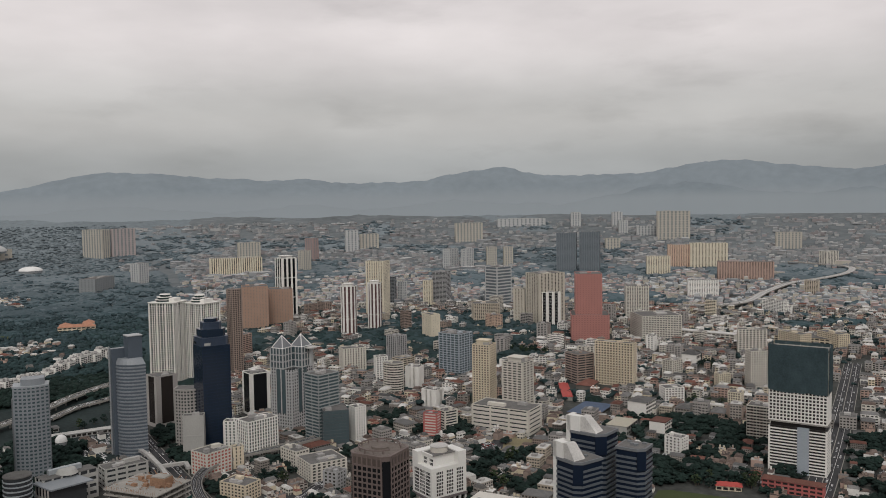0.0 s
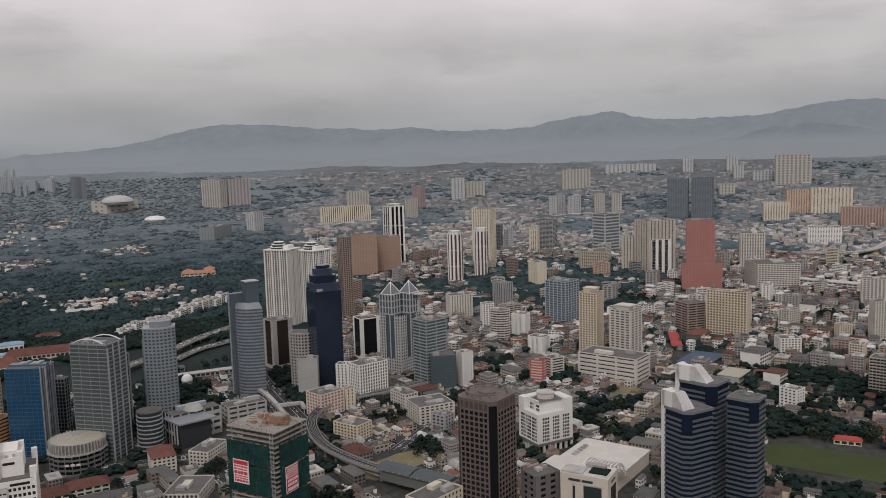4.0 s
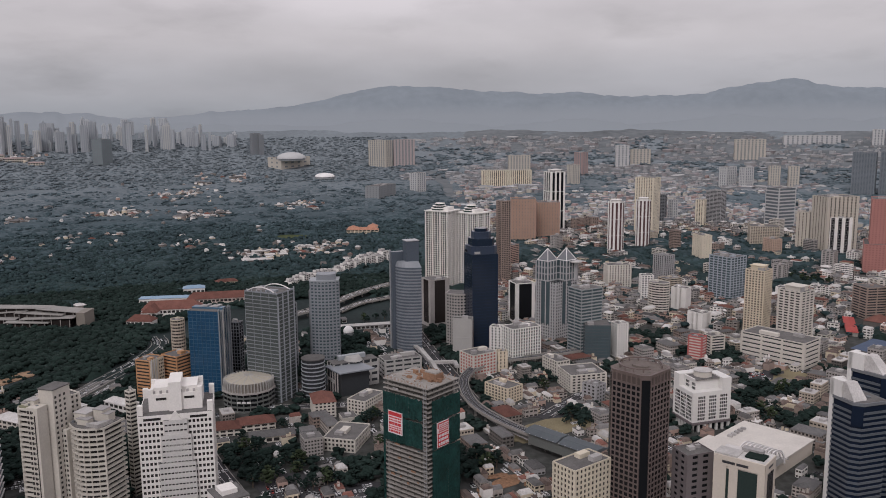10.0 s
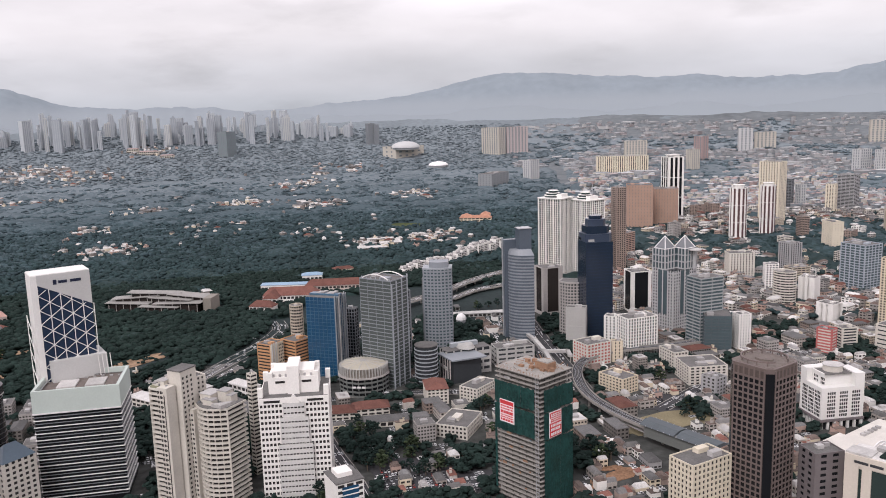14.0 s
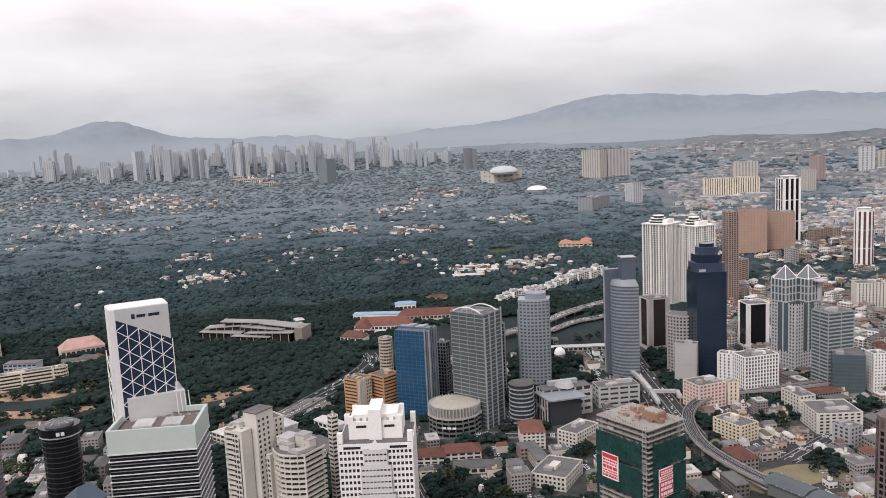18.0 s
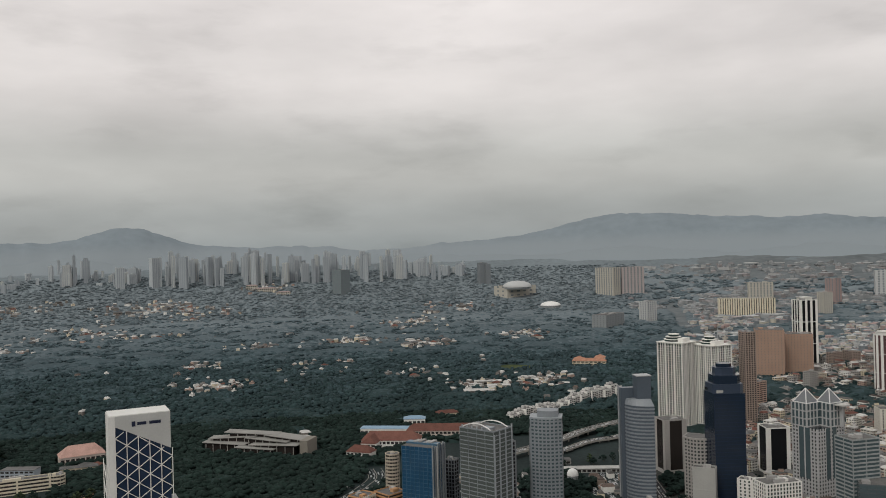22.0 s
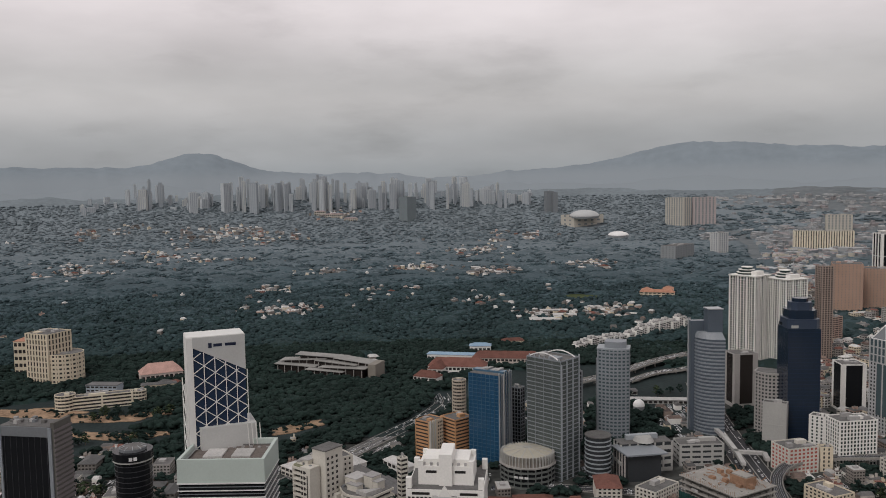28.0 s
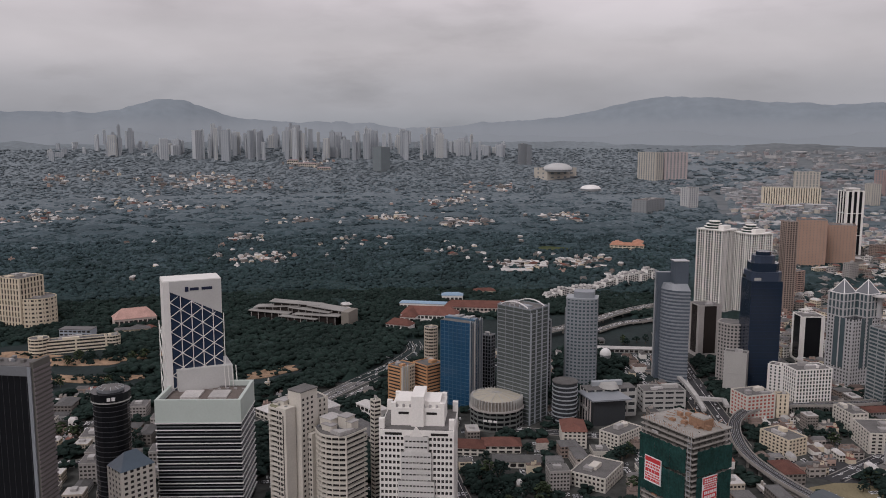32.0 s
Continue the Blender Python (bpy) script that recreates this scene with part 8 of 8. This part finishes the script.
for k, base in enumerate(HOUSE_KINDS):
    px, py = [(-1557, 2652), (-680, 2361), (-963, 2717), (-1466, 2980)][k]
    base.matrix_basis = pose(px, py, ground_z(math.hypot(px, py)) + 1.5, 0, 0, 30 * k)

# ---- low city blocks ----


def shop_kind(w, d, h, roof, wall, label, seed):
    t = thing("shophouse", label, "shop house", 0, 0, -50)
    part("wall", prism(rect(w, d), 0, h), wall, t)
    bm = bmesh.new()
    n = max(1, int(h / 3.6))
    for k in range(n):
        z0 = 1.2 + 3.6 * k
        m = max(2, int(w / 3.2))
        for i in range(m):
            x0 = -w / 2 + w * (i + .2) / m
            add_box(bm, x0, -d / 2 - .06, z0, x0 + w / m * .6, d / 2 + .06, z0 + 1.7)
        m = max(2, int(d / 3.2))
        for i in range(m):
            y0 = -d / 2 + d * (i + .2) / m
            add_box(bm, -w / 2 - .06, y0, z0, w / 2 + .06, y0 + d / m * .6, z0 + 1.7)
    tagged(part("window_strip", bm, "winwarm", t), kind="stuff")
    if roof == "roofgrey" or roof == "roofwhite" and seed % 2:
        part("parapet", prism(rect(w + .5, d + .5), h, h + .9), wall, t)
        part("roof", prism(rect(w - .3, d - .3), h + .9, h + 1.0), roof, t)
        part("roof_plant", box(-w * .2, -d * .15, h + 1, w * .12, d * .25, h + 3.4), "plant", t)
    else:
        hipped(t, w + 1.2, d + 1.2, h, min(w, d) * .2, roof)
    return t


SHOPS = []
sr = random.Random(4)
for k in range(16):
    roof = ("roofred", "rooftin", "roofgrey", "roofwhite", "rooftin", "roofgrey", "rooftin", "roofwhite")[k % 8]
    wall = ("housewall", "grey", "offwhite", "beige", "housewall", "stonegrey", "brownpink", "housewall")[k % 8]
    label = {"roofred": "pale shop house under a rust red roof", "rooftin": "pale shop house under a grey tin roof", "roofgrey": "flat-roofed pale shop block with rooftop tanks", "roofwhite": "low white-roofed commercial block"}[roof]
    SHOPS.append(shop_kind(sr.uniform(14, 30), sr.uniform(12, 20), sr.choice((7, 8, 11, 12, 15, 19)), roof, wall, label, k))


def city_ok(az, r):
    if -42 < az < -25:
        return 620 < r < 960
    if az < 5.5 or r < 640:
        return az > -12.5 and 700 < r < 860 and az < 5.5
    if az < 9 and 880 < r < 2450:
        return r > 2300 or r < 930
    return True


placed, far_lots, city_trees = 0, [], []
cr = random.Random(9)
for half in (0, 1):
    turn = 17 if half == 0 else 38
    ca, sa = math.cos(radians(turn)), math.sin(radians(turn))
    for i in range(-60, 190):
        for j in range(-60, 190):
            u, v = i * 27 + cr.uniform(-3, 3), j * 22 + cr.uniform(-2, 2)
            if i % 5 == 0 or j % 7 == 0:
                continue
            x, y = u * ca - v * sa, u * sa + v * ca
            r, az = math.hypot(x, y), math.degrees(math.atan2(x, y))
            if az > 57 or r > 1130 or (az < 27) != (half == 0) or not city_ok(az, r):
                continue
            green = noise.noise((x * .006, y * .006, 3.3)) + (.35 if az > 33 and 760 < r < 1150 else 0)
            if green > .34 or cr.random() < .12:
                city_trees.append((x, y))
                continue
            if all((x - a) ** 2 + (y - b) ** 2 > q * q for a, b, q in ((539, 593, 72), (111, 621, 30), (-41, 616, 66), (195, 783, 44), (431, 870, 44), (312, 681, 75), (473, 858, 26), (171, 729, 40))) and free(x, y, 9):
                big = cr.random()
                k = cr.randrange(16)
                if az > 36 and r < 1150:
                    k = cr.choice((0, 1, 4, 6, 8, 9, 12, 14))
                if 12 < az < 28 and r < 1250 and cr.random() < .12:
                    k = cr.choice((0, 4, 8, 12))
                base = SHOPS[k]
                s = cr.uniform(.72, 1.0) * (.62 if az > 36 and r < 1150 else 1)
                copy_thing(base, pose(x, y, -.2, 0, 0, turn + cr.choice((0, 90)) + cr.uniform(-3, 3)) @ Matrix.Scale(s, 4))
                placed += 1
                occupy(x, y, 11 * s + 2)
                if big > .8:
                    city_trees.append((x + 14, y + 6))
for k, base in enumerate(SHOPS):
    px, py, _ = polar(36 + 1.1 * k, 1142)
    base.matrix_basis = pose(px, py, -.2, 0, 0, 38)
wood("city_trees", "dark green street and yard trees", [(x + cr.uniform(-9, 9), y + cr.uniform(-9, 9)) for x, y in city_trees for k in range(3) if free(x, y, 4) and math.hypot(x - 539, y - 593) > 78], "leaf", 6, 4, 3, 5.5)


# yards: trees, sheds and parked cars between the blocks
BARE = ((539, 593, 64), (111, 621, 17), (171, 729, 30), (473, 858, 24), *CLEAR[1:49])
yard_trees, sheds, parked = [], [], []
for i in range(-60, 125):
    for j in range(40, 125):
        x, y = i * 9.5 + cr.uniform(-3, 3), j * 9.5 + cr.uniform(-3, 3)
        r, az = math.hypot(x, y), math.degrees(math.atan2(x, y))
        if not (560 < r < 1120 and -40 < az < 57) or in_wood(az, r) or not free(x, y, 3.5):
            continue
        if any((x - a) ** 2 + (y - b) ** 2 < q * q for a, b, q in BARE):
            continue
        n = noise.noise((x * .013, y * .013, 5.1)) + .5 * noise.noise((x * .04, y * .04, 2.2)) + (.0 if az < -25 else .25 if az < -14 else .02 if az > 33 else .0 if az < 9 else -.24)
        if n > -.04:
            for k in range(3):
                yard_trees.append((x + cr.uniform(-4, 4), y + cr.uniform(-4, 4)))
        elif cr.random() < (.5 if az > 8 or az < -25 else .22):
            sheds.append((x, y, cr.uniform(6, 15), cr.uniform(5, 9), cr.uniform(3, 9), radians(cr.choice((17, 107)) if az < 27 else cr.choice((38, 128)))))
        elif cr.random() < .75:
            a = radians(17 if az < 27 else 38) + (1.571 if n < -.2 else 0)
            for k in (-1, 0, 1):
                parked.append((x + 2.8 * k * math.cos(a), y + 2.8 * k * math.sin(a), a + 1.571, 0.05))
wood("yard_trees", "dark green trees in yards and along lanes", yard_trees, "leaf", 12, 4, 3.4, 6.4)


ODD = ((3, 4, 5), (6, 7, 8))
paint("roofbrown", .115, .085, .072, island=0.4, rough=.9, vary=.5, scale=.12)


def far_blocks(name, label, lots, wall, roof, seed, banded=False):
    """The countless low roofs of the suburbs, in one mesh."""
    rnd = random.Random(seed)
    verts, faces, kinds = [], [], []
    for x, y, w, d, h, rot in lots:
        z = ground_z(math.hypot(x, y)) - .5
        c, s = math.cos(rot), math.sin(rot)
        b = len(verts)
        rise = rnd.choice((.4, 1.8, 2.6))
        for zz, k in ((z, 1), (z + h, 1), (z + h, 1.06), (z + h + rise, .45 if rise > 1 else 1.0)):
            for px, py in rect(w, d):
                py2 = py * (k if zz > z + h + .1 and rise > 1 else 1)
                px2 = px * (.8 if zz > z + h + .1 and rise > 1 else 1) * (1.05 if zz == z + h and k > 1 else 1)
                verts.append((x + px2 * c - py2 * s, y + px2 * s + py2 * c, zz))
        wk, rk = (0 if rnd.random() < .55 else rnd.choice(ODD[0])), (1 if rnd.random() < .6 else rnd.choice(ODD[1]))
        n = int(h / 3.2) if banded else 0
        ring = rect(w, d)
        for i in range(4 if n else 0):
            (ax, ay), (bx, by) = ring[i], ring[(i + 1) % 4]
            long = math.hypot(bx - ax, by - ay)
            ux, uy = (bx - ax) / long, (by - ay) / long
            m = max(2, int(long / 4.2))
            for k in range(n):
                z0 = z + 1.0 + h * k / n
                for q in range(m):
                    u0, u1 = long * (q + .18) / m, long * (q + .82) / m
                    c0 = len(verts)
                    for u, zz in ((u0, z0), (u1, z0), (u1, z0 + 1.6), (u0, z0 + 1.6)):
                        px, py = ax + ux * u + uy * .08, ay + uy * u - ux * .08
                        verts.append((x + px * c - py * s, y + px * s + py * c, zz))
                    faces.append((c0, c0 + 1, c0 + 2, c0 + 3))
                    kinds.append(2)
        if rise < 1:
            for bw, bd, bh in ((w * .24, d * .3, 2.6), (1.6, 1.6, 3.6)):
                ox, oy = rnd.uniform(-.3, .3) * w, rnd.uniform(-.3, .3) * d
                c0 = len(verts)
                for zz in (z + h, z + h + rise + bh):
                    for px, py in rect(bw, bd):
                        px, py = px + ox, py + oy
                        verts.append((x + px * c - py * s, y + px * s + py * c, zz))
                for i in range(4):
                    faces.append((c0 + i, c0 + (i + 1) % 4, c0 + 4 + (i + 1) % 4, c0 + 4 + i))
                    kinds.append(wk)
                faces.append((c0 + 4, c0 + 5, c0 + 6, c0 + 7))
                kinds.append(rk)
        for lvl in (0, 2):
            for i in range(4):
                j = (i + 1) % 4
                faces.append((b + 4 * lvl + i, b + 4 * lvl + j, b + 4 * lvl + 4 + j, b + 4 * lvl + 4 + i))
                kinds.append(rk if lvl == 2 else wk)
        faces.append((b + 12, b + 13, b + 14, b + 15))
        kinds.append(rk)
    me = bpy.data.meshes.new(name)
    me.from_pydata(verts, [], faces)
    for m in (wall, roof, "winwarm", *(("suburb_grey", "suburb_hazepale", "suburb_hazerust") * 2 if wall == "suburb_grey" else ("hazecream", "hazewhite", "hazered", "hazegrey", "hazered2", "hazewhite2") if wall.startswith("haze") else ("cream", "white", "tanpink", "roofgrey", "roofbrown", "roofwhite"))):
        me.materials.append(MATS[m])
    me.polygons.foreach_set("material_index", kinds)
    me.update()
    return tagged(new(name, me), label, "houses", kind="stuff")


old_quarter = [q for q in sheds if math.atan2(q[0], q[1]) > radians(31)]
sheds = [q for q in sheds if math.atan2(q[0], q[1]) <= radians(31)]
far_blocks("yard_sheds_old", "small old houses with rusty and brown roofs", old_quarter, "brownpink", "roofbrown", 25)
half = len(sheds) // 7
cr.shuffle(sheds)
far_blocks("yard_sheds_red", "small sheds with rusty red roofs", sheds[:half], "housewall", "roofred", 21)
far_blocks("yard_sheds_tin", "small sheds with grey tin roofs", sheds[half:half * 4], "housewall", "rooftin", 22, True)
far_blocks("yard_sheds_dark", "small sheds with stained brown roofs", sheds[half * 4:half * 6], "brownpink", "roofbrown", 23)
far_blocks("yard_sheds_white", "small sheds with pale roofs", sheds[half * 6:], "offwhite", "roofwhite", 24, True)

lots = {k: [] for k in range(9)}
spots = []
for n in range(23000):
    az = cr.uniform(3, 60)
    r = 1120 + (4330 - 1120) * cr.random() ** .85
    if az < 9 and r < 2350:
        continue
    if az < 6 and r < 2800:
        continue
    x, y, _ = polar(az, r)
    green = suburb_green(x, y)
    if az < 6.6 and r < 3300:
        continue
    if r > 3200 and cr.random() < (.45 if r < 3700 else .7):
        continue
    if green > (.2 if r < 1900 else .12) and cr.random() > .13:
        if cr.random() < .8:
            spots.append((x, y))
        continue
    grow = 1.0 if r < 2600 else 1.2
    w, d, h = cr.uniform(9, 21) * grow, cr.uniform(8, 13) * grow, cr.choice((4, 5, 6, 7, 9, 12, 14))
    if r > 3000 and cr.random() < .12:
        w, d = w * 3, d * 2
    if not free(x, y, 10):
        continue
    if r < 2300 and cr.random() < .3:
        spots.append((x + cr.uniform(-9, 9), y + cr.uniform(-9, 9)))
    # farther bands get wall and roof colours with more haze painted in
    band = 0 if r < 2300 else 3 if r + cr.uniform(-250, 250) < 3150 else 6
    lots[band + cr.choice((0, 1, 1, 2))].append((x, y, w, d, h, radians(38 + 90 * cr.randrange(2) + cr.uniform(-8, 8))))
far_blocks("lowrise_red", "low shop rows with dull red roofs", lots[0], "housewall", "roofred", 1, True)
far_blocks("lowrise_grey", "low shop rows with grey roofs", lots[1], "stonegrey", "rooftin", 2, True)
far_blocks("lowrise_white", "low sheds with pale roofs", lots[2], "offwhite", "roofwhite", 3, True)
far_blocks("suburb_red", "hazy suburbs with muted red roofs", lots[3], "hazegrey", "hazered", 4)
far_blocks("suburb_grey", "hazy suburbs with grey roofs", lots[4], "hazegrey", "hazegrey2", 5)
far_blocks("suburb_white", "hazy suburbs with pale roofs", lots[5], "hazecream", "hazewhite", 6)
far_blocks("horizon_rust", "faint hazy suburbs below the hills", lots[6], "suburb_grey", "suburb_hazerust", 7)
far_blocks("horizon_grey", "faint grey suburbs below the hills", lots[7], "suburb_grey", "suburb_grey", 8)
far_blocks("horizon_pale", "faint pale suburbs below the hills", lots[8], "suburb_grey", "suburb_hazepale", 9)
wood("suburb_trees_near", "dark green trees between the low blocks", [(x + cr.uniform(-16, 16), y + cr.uniform(-16, 16)) for x, y in spots if math.hypot(x, y) < 2300 for k in range(4)], "leaf_haze2", 8, 2, 4, 7)

far_spots = [(x + cr.uniform(-22, 22), y + cr.uniform(-22, 22)) for x, y in spots if math.hypot(x, y) >= 2300 for k in range(5)]
green_a, green_b = by_range(far_spots, 2750, 200)
green_b, green_c = by_range(green_b, 3250, 200)
wood("suburb_trees_mid", "hazy green trees between the suburbs", green_a, "leaf_haze4", 16, 1, 8, 13)
wood("suburb_trees_far", "pale hazy trees between the suburbs", green_b, "leaf_haze5", 17, 1, 9, 14)
wood("suburb_trees_horizon", "faint hazy trees below the hills", green_c, "leaf_haze6", 18, 1, 10, 16)
far_blocks("hamlet_roofs", "white and brown roofs showing between the crowns", HAMLETS, "housewall", "roofwhite", 31)

# ---- the hazy skyline beyond the woods ----
kr = random.Random(15)
# darkest skyline tone, also lightened by haze in the colour
paint("skyline_hazedark", .31, .338, .36, rough=1, vary=.05)
CLUSTERS = ((-36.5, 1.2, 8, -1.2), (-32.8, 1.3, 15, -.15), (-30.0, 1.3, 16, -.7), (-27.0, 1.2, 20, .0), (-24.6, 1.1, 18, -.25), (-22.3, 1.2, 22, .15), (-19.5, 1.0, 18, -.35), (-17.4, 1.0, 16, -.1), (-15.0, 1.1, 16, -.25), (-12.6, .9, 18, -.1), (-10.2, .8, 10, -.7), (-8.3, .8, 8, -.9))
for mid, spread, many, crest in CLUSTERS:
    for k in range(many):
        az = kr.gauss(mid, spread * .62)
        r = kr.uniform(4050, 4470)
        x, y, z = polar(az, r)
        top = crest + .25 - abs(kr.gauss(0, .6)) - .35 * abs(az - mid) / spread
        h = max(EYE + r * math.tan(radians(top)) - z, kr.uniform(14, 34))
        w = kr.choice((13, 16, 18, 22, 26, 36))
        deep = w * kr.uniform(.4, .8)
        mat = kr.choice(("hazewhite2", "hazegrey3", "hazegrey3", "hazecream2", "hazewhite2", "skyline_hazedark"))
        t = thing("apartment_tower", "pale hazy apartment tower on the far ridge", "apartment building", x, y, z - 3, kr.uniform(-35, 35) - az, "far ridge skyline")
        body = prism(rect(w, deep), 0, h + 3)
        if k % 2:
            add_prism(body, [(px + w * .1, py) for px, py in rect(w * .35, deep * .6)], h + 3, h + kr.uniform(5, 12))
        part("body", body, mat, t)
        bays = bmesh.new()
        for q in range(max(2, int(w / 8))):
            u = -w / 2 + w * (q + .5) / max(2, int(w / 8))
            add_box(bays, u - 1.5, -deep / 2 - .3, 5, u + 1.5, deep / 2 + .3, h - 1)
        tagged(part("window_bay", bays, "skyline_hazedark" if mat != "skyline_hazedark" else "hazegrey3", t), kind="stuff")

# ---- cars ----


def car_kind(mat, label):
    t = thing("car", label, "car", 0, 0, -50)
    part("body", prism([(-2.2, -.9), (2.2, -.9), (2.2, .9), (-2.2, .9)], .3, .95, [(-2.1, -.85), (2.1, -.85), (2.1, .85), (-2.1, .85)]), mat, t)
    part("cabin", prism([(-1.5, -.8), (1.1, -.8), (1.1, .8), (-1.5, .8)], .9, 1.5, [(-1.2, -.7), (.6, -.7), (.6, .7), (-1.2, .7)]), "glassblack", t)
    return t


CARS = [car_kind("carwhite", "parked white car"), car_kind("cardark", "parked dark car"), car_kind("carsilver", "parked silver car"), car_kind("carred", "parked red car")]
for c in CARS:
    c["label"] = c["label"] + " on the asphalt"
vr = random.Random(8)
cars = 0
for x0, y0, turn, cols, lines in ((-41, 616, 12, 14, 4), (-69, 630, 12, 6, 3), (-15, 603, 12, 10, 3), (195, 783, 15, 14, 3), (431, 870, 20, 12, 3), (-173, 772, 5, 10, 2)):
    c, s = math.cos(radians(turn)), math.sin(radians(turn))
    for i in range(cols):
        for j in range(lines):
            u, v = (i - cols / 2) * 2.9, (j - lines / 2) * 8.5
            x, y = x0 + u * c - v * s, y0 + u * s + v * c
            if vr.random() < .8 and free(x, y, 1):
                copy_thing(vr.choice((CARS[0], CARS[0], CARS[1], CARS[2], CARS[3])), pose(x, y, .3, 0, 0, turn + 90 + vr.uniform(-3, 3)))
                cars += 1
for k, c in enumerate(CARS):
    px, py = (-30, 604)
    c.matrix_basis = pose(px + 4 * k, py - 9, .3, 0, 0, 12)

# traffic and the many parked cars, too small to tell apart
for line, width, up in CARRIAGE:
    for p, q in zip(line, line[1:]):
        way = q - p
        if way.length < 1 or p.length > 2300:
            continue
        side = Vector((way.y, -way.x)).normalized()
        for k in (-.36, -.14, .14, .36):
            m = 0.0
            while m < way.length:
                c = p + way.normalized() * m + side * width * k
                if vr.random() < .36:
                    parked.append((c.x, c.y, math.atan2(way.y, way.x), ground_z(c.length) + up + .3))
                m += vr.uniform(8, 22)


def car_crowd(name, label, spots, paint_name):
    verts, faces, kinds = [], [], []
    for x, y, a, z in spots:
        c, s = math.cos(a), math.sin(a)
        for x0, x1, wd, z0, z1, x2, x3, kind in ((-2.2, 2.2, .9, .25, .95, -2.1, 2.1, 0), (-1.5, 1.1, .8, .9, 1.5, -1.1, .6, 1)):
            b = len(verts)
            for px, py, pz in ((x0, -wd, z0), (x1, -wd, z0), (x1, wd, z0), (x0, wd, z0), (x2, -wd * .9, z1), (x3, -wd * .9, z1), (x3, wd * .9, z1), (x2, wd * .9, z1)):
                verts.append((x + px * c - py * s, y + px * s + py * c, z + pz))
            for f in ((4, 5, 6, 7), (0, 1, 5, 4), (1, 2, 6, 5), (2, 3, 7, 6), (3, 0, 4, 7)):
                faces.append(tuple(b + i for i in f))
                kinds.append(kind if f[0] != 4 else 0)
    me = bpy.data.meshes.new(name)
    me.from_pydata(verts, [], faces)
    me.materials.append(MATS[paint_name])
    me.materials.append(MATS["glassblack"])
    me.polygons.foreach_set("material_index", kinds)
    me.update()
    return tagged(new(name, me), label, "cars", kind="stuff")


vr.shuffle(parked)
cut = len(parked) // 4
car_crowd("traffic_white", "white cars on streets and in car parks", parked[:2 * cut], "carwhite")
car_crowd("traffic_dark", "dark cars on streets and in car parks", parked[2 * cut:3 * cut], "cardark")
car_crowd("traffic_silver", "silver cars on streets and in car parks", parked[3 * cut:], "carsilver")
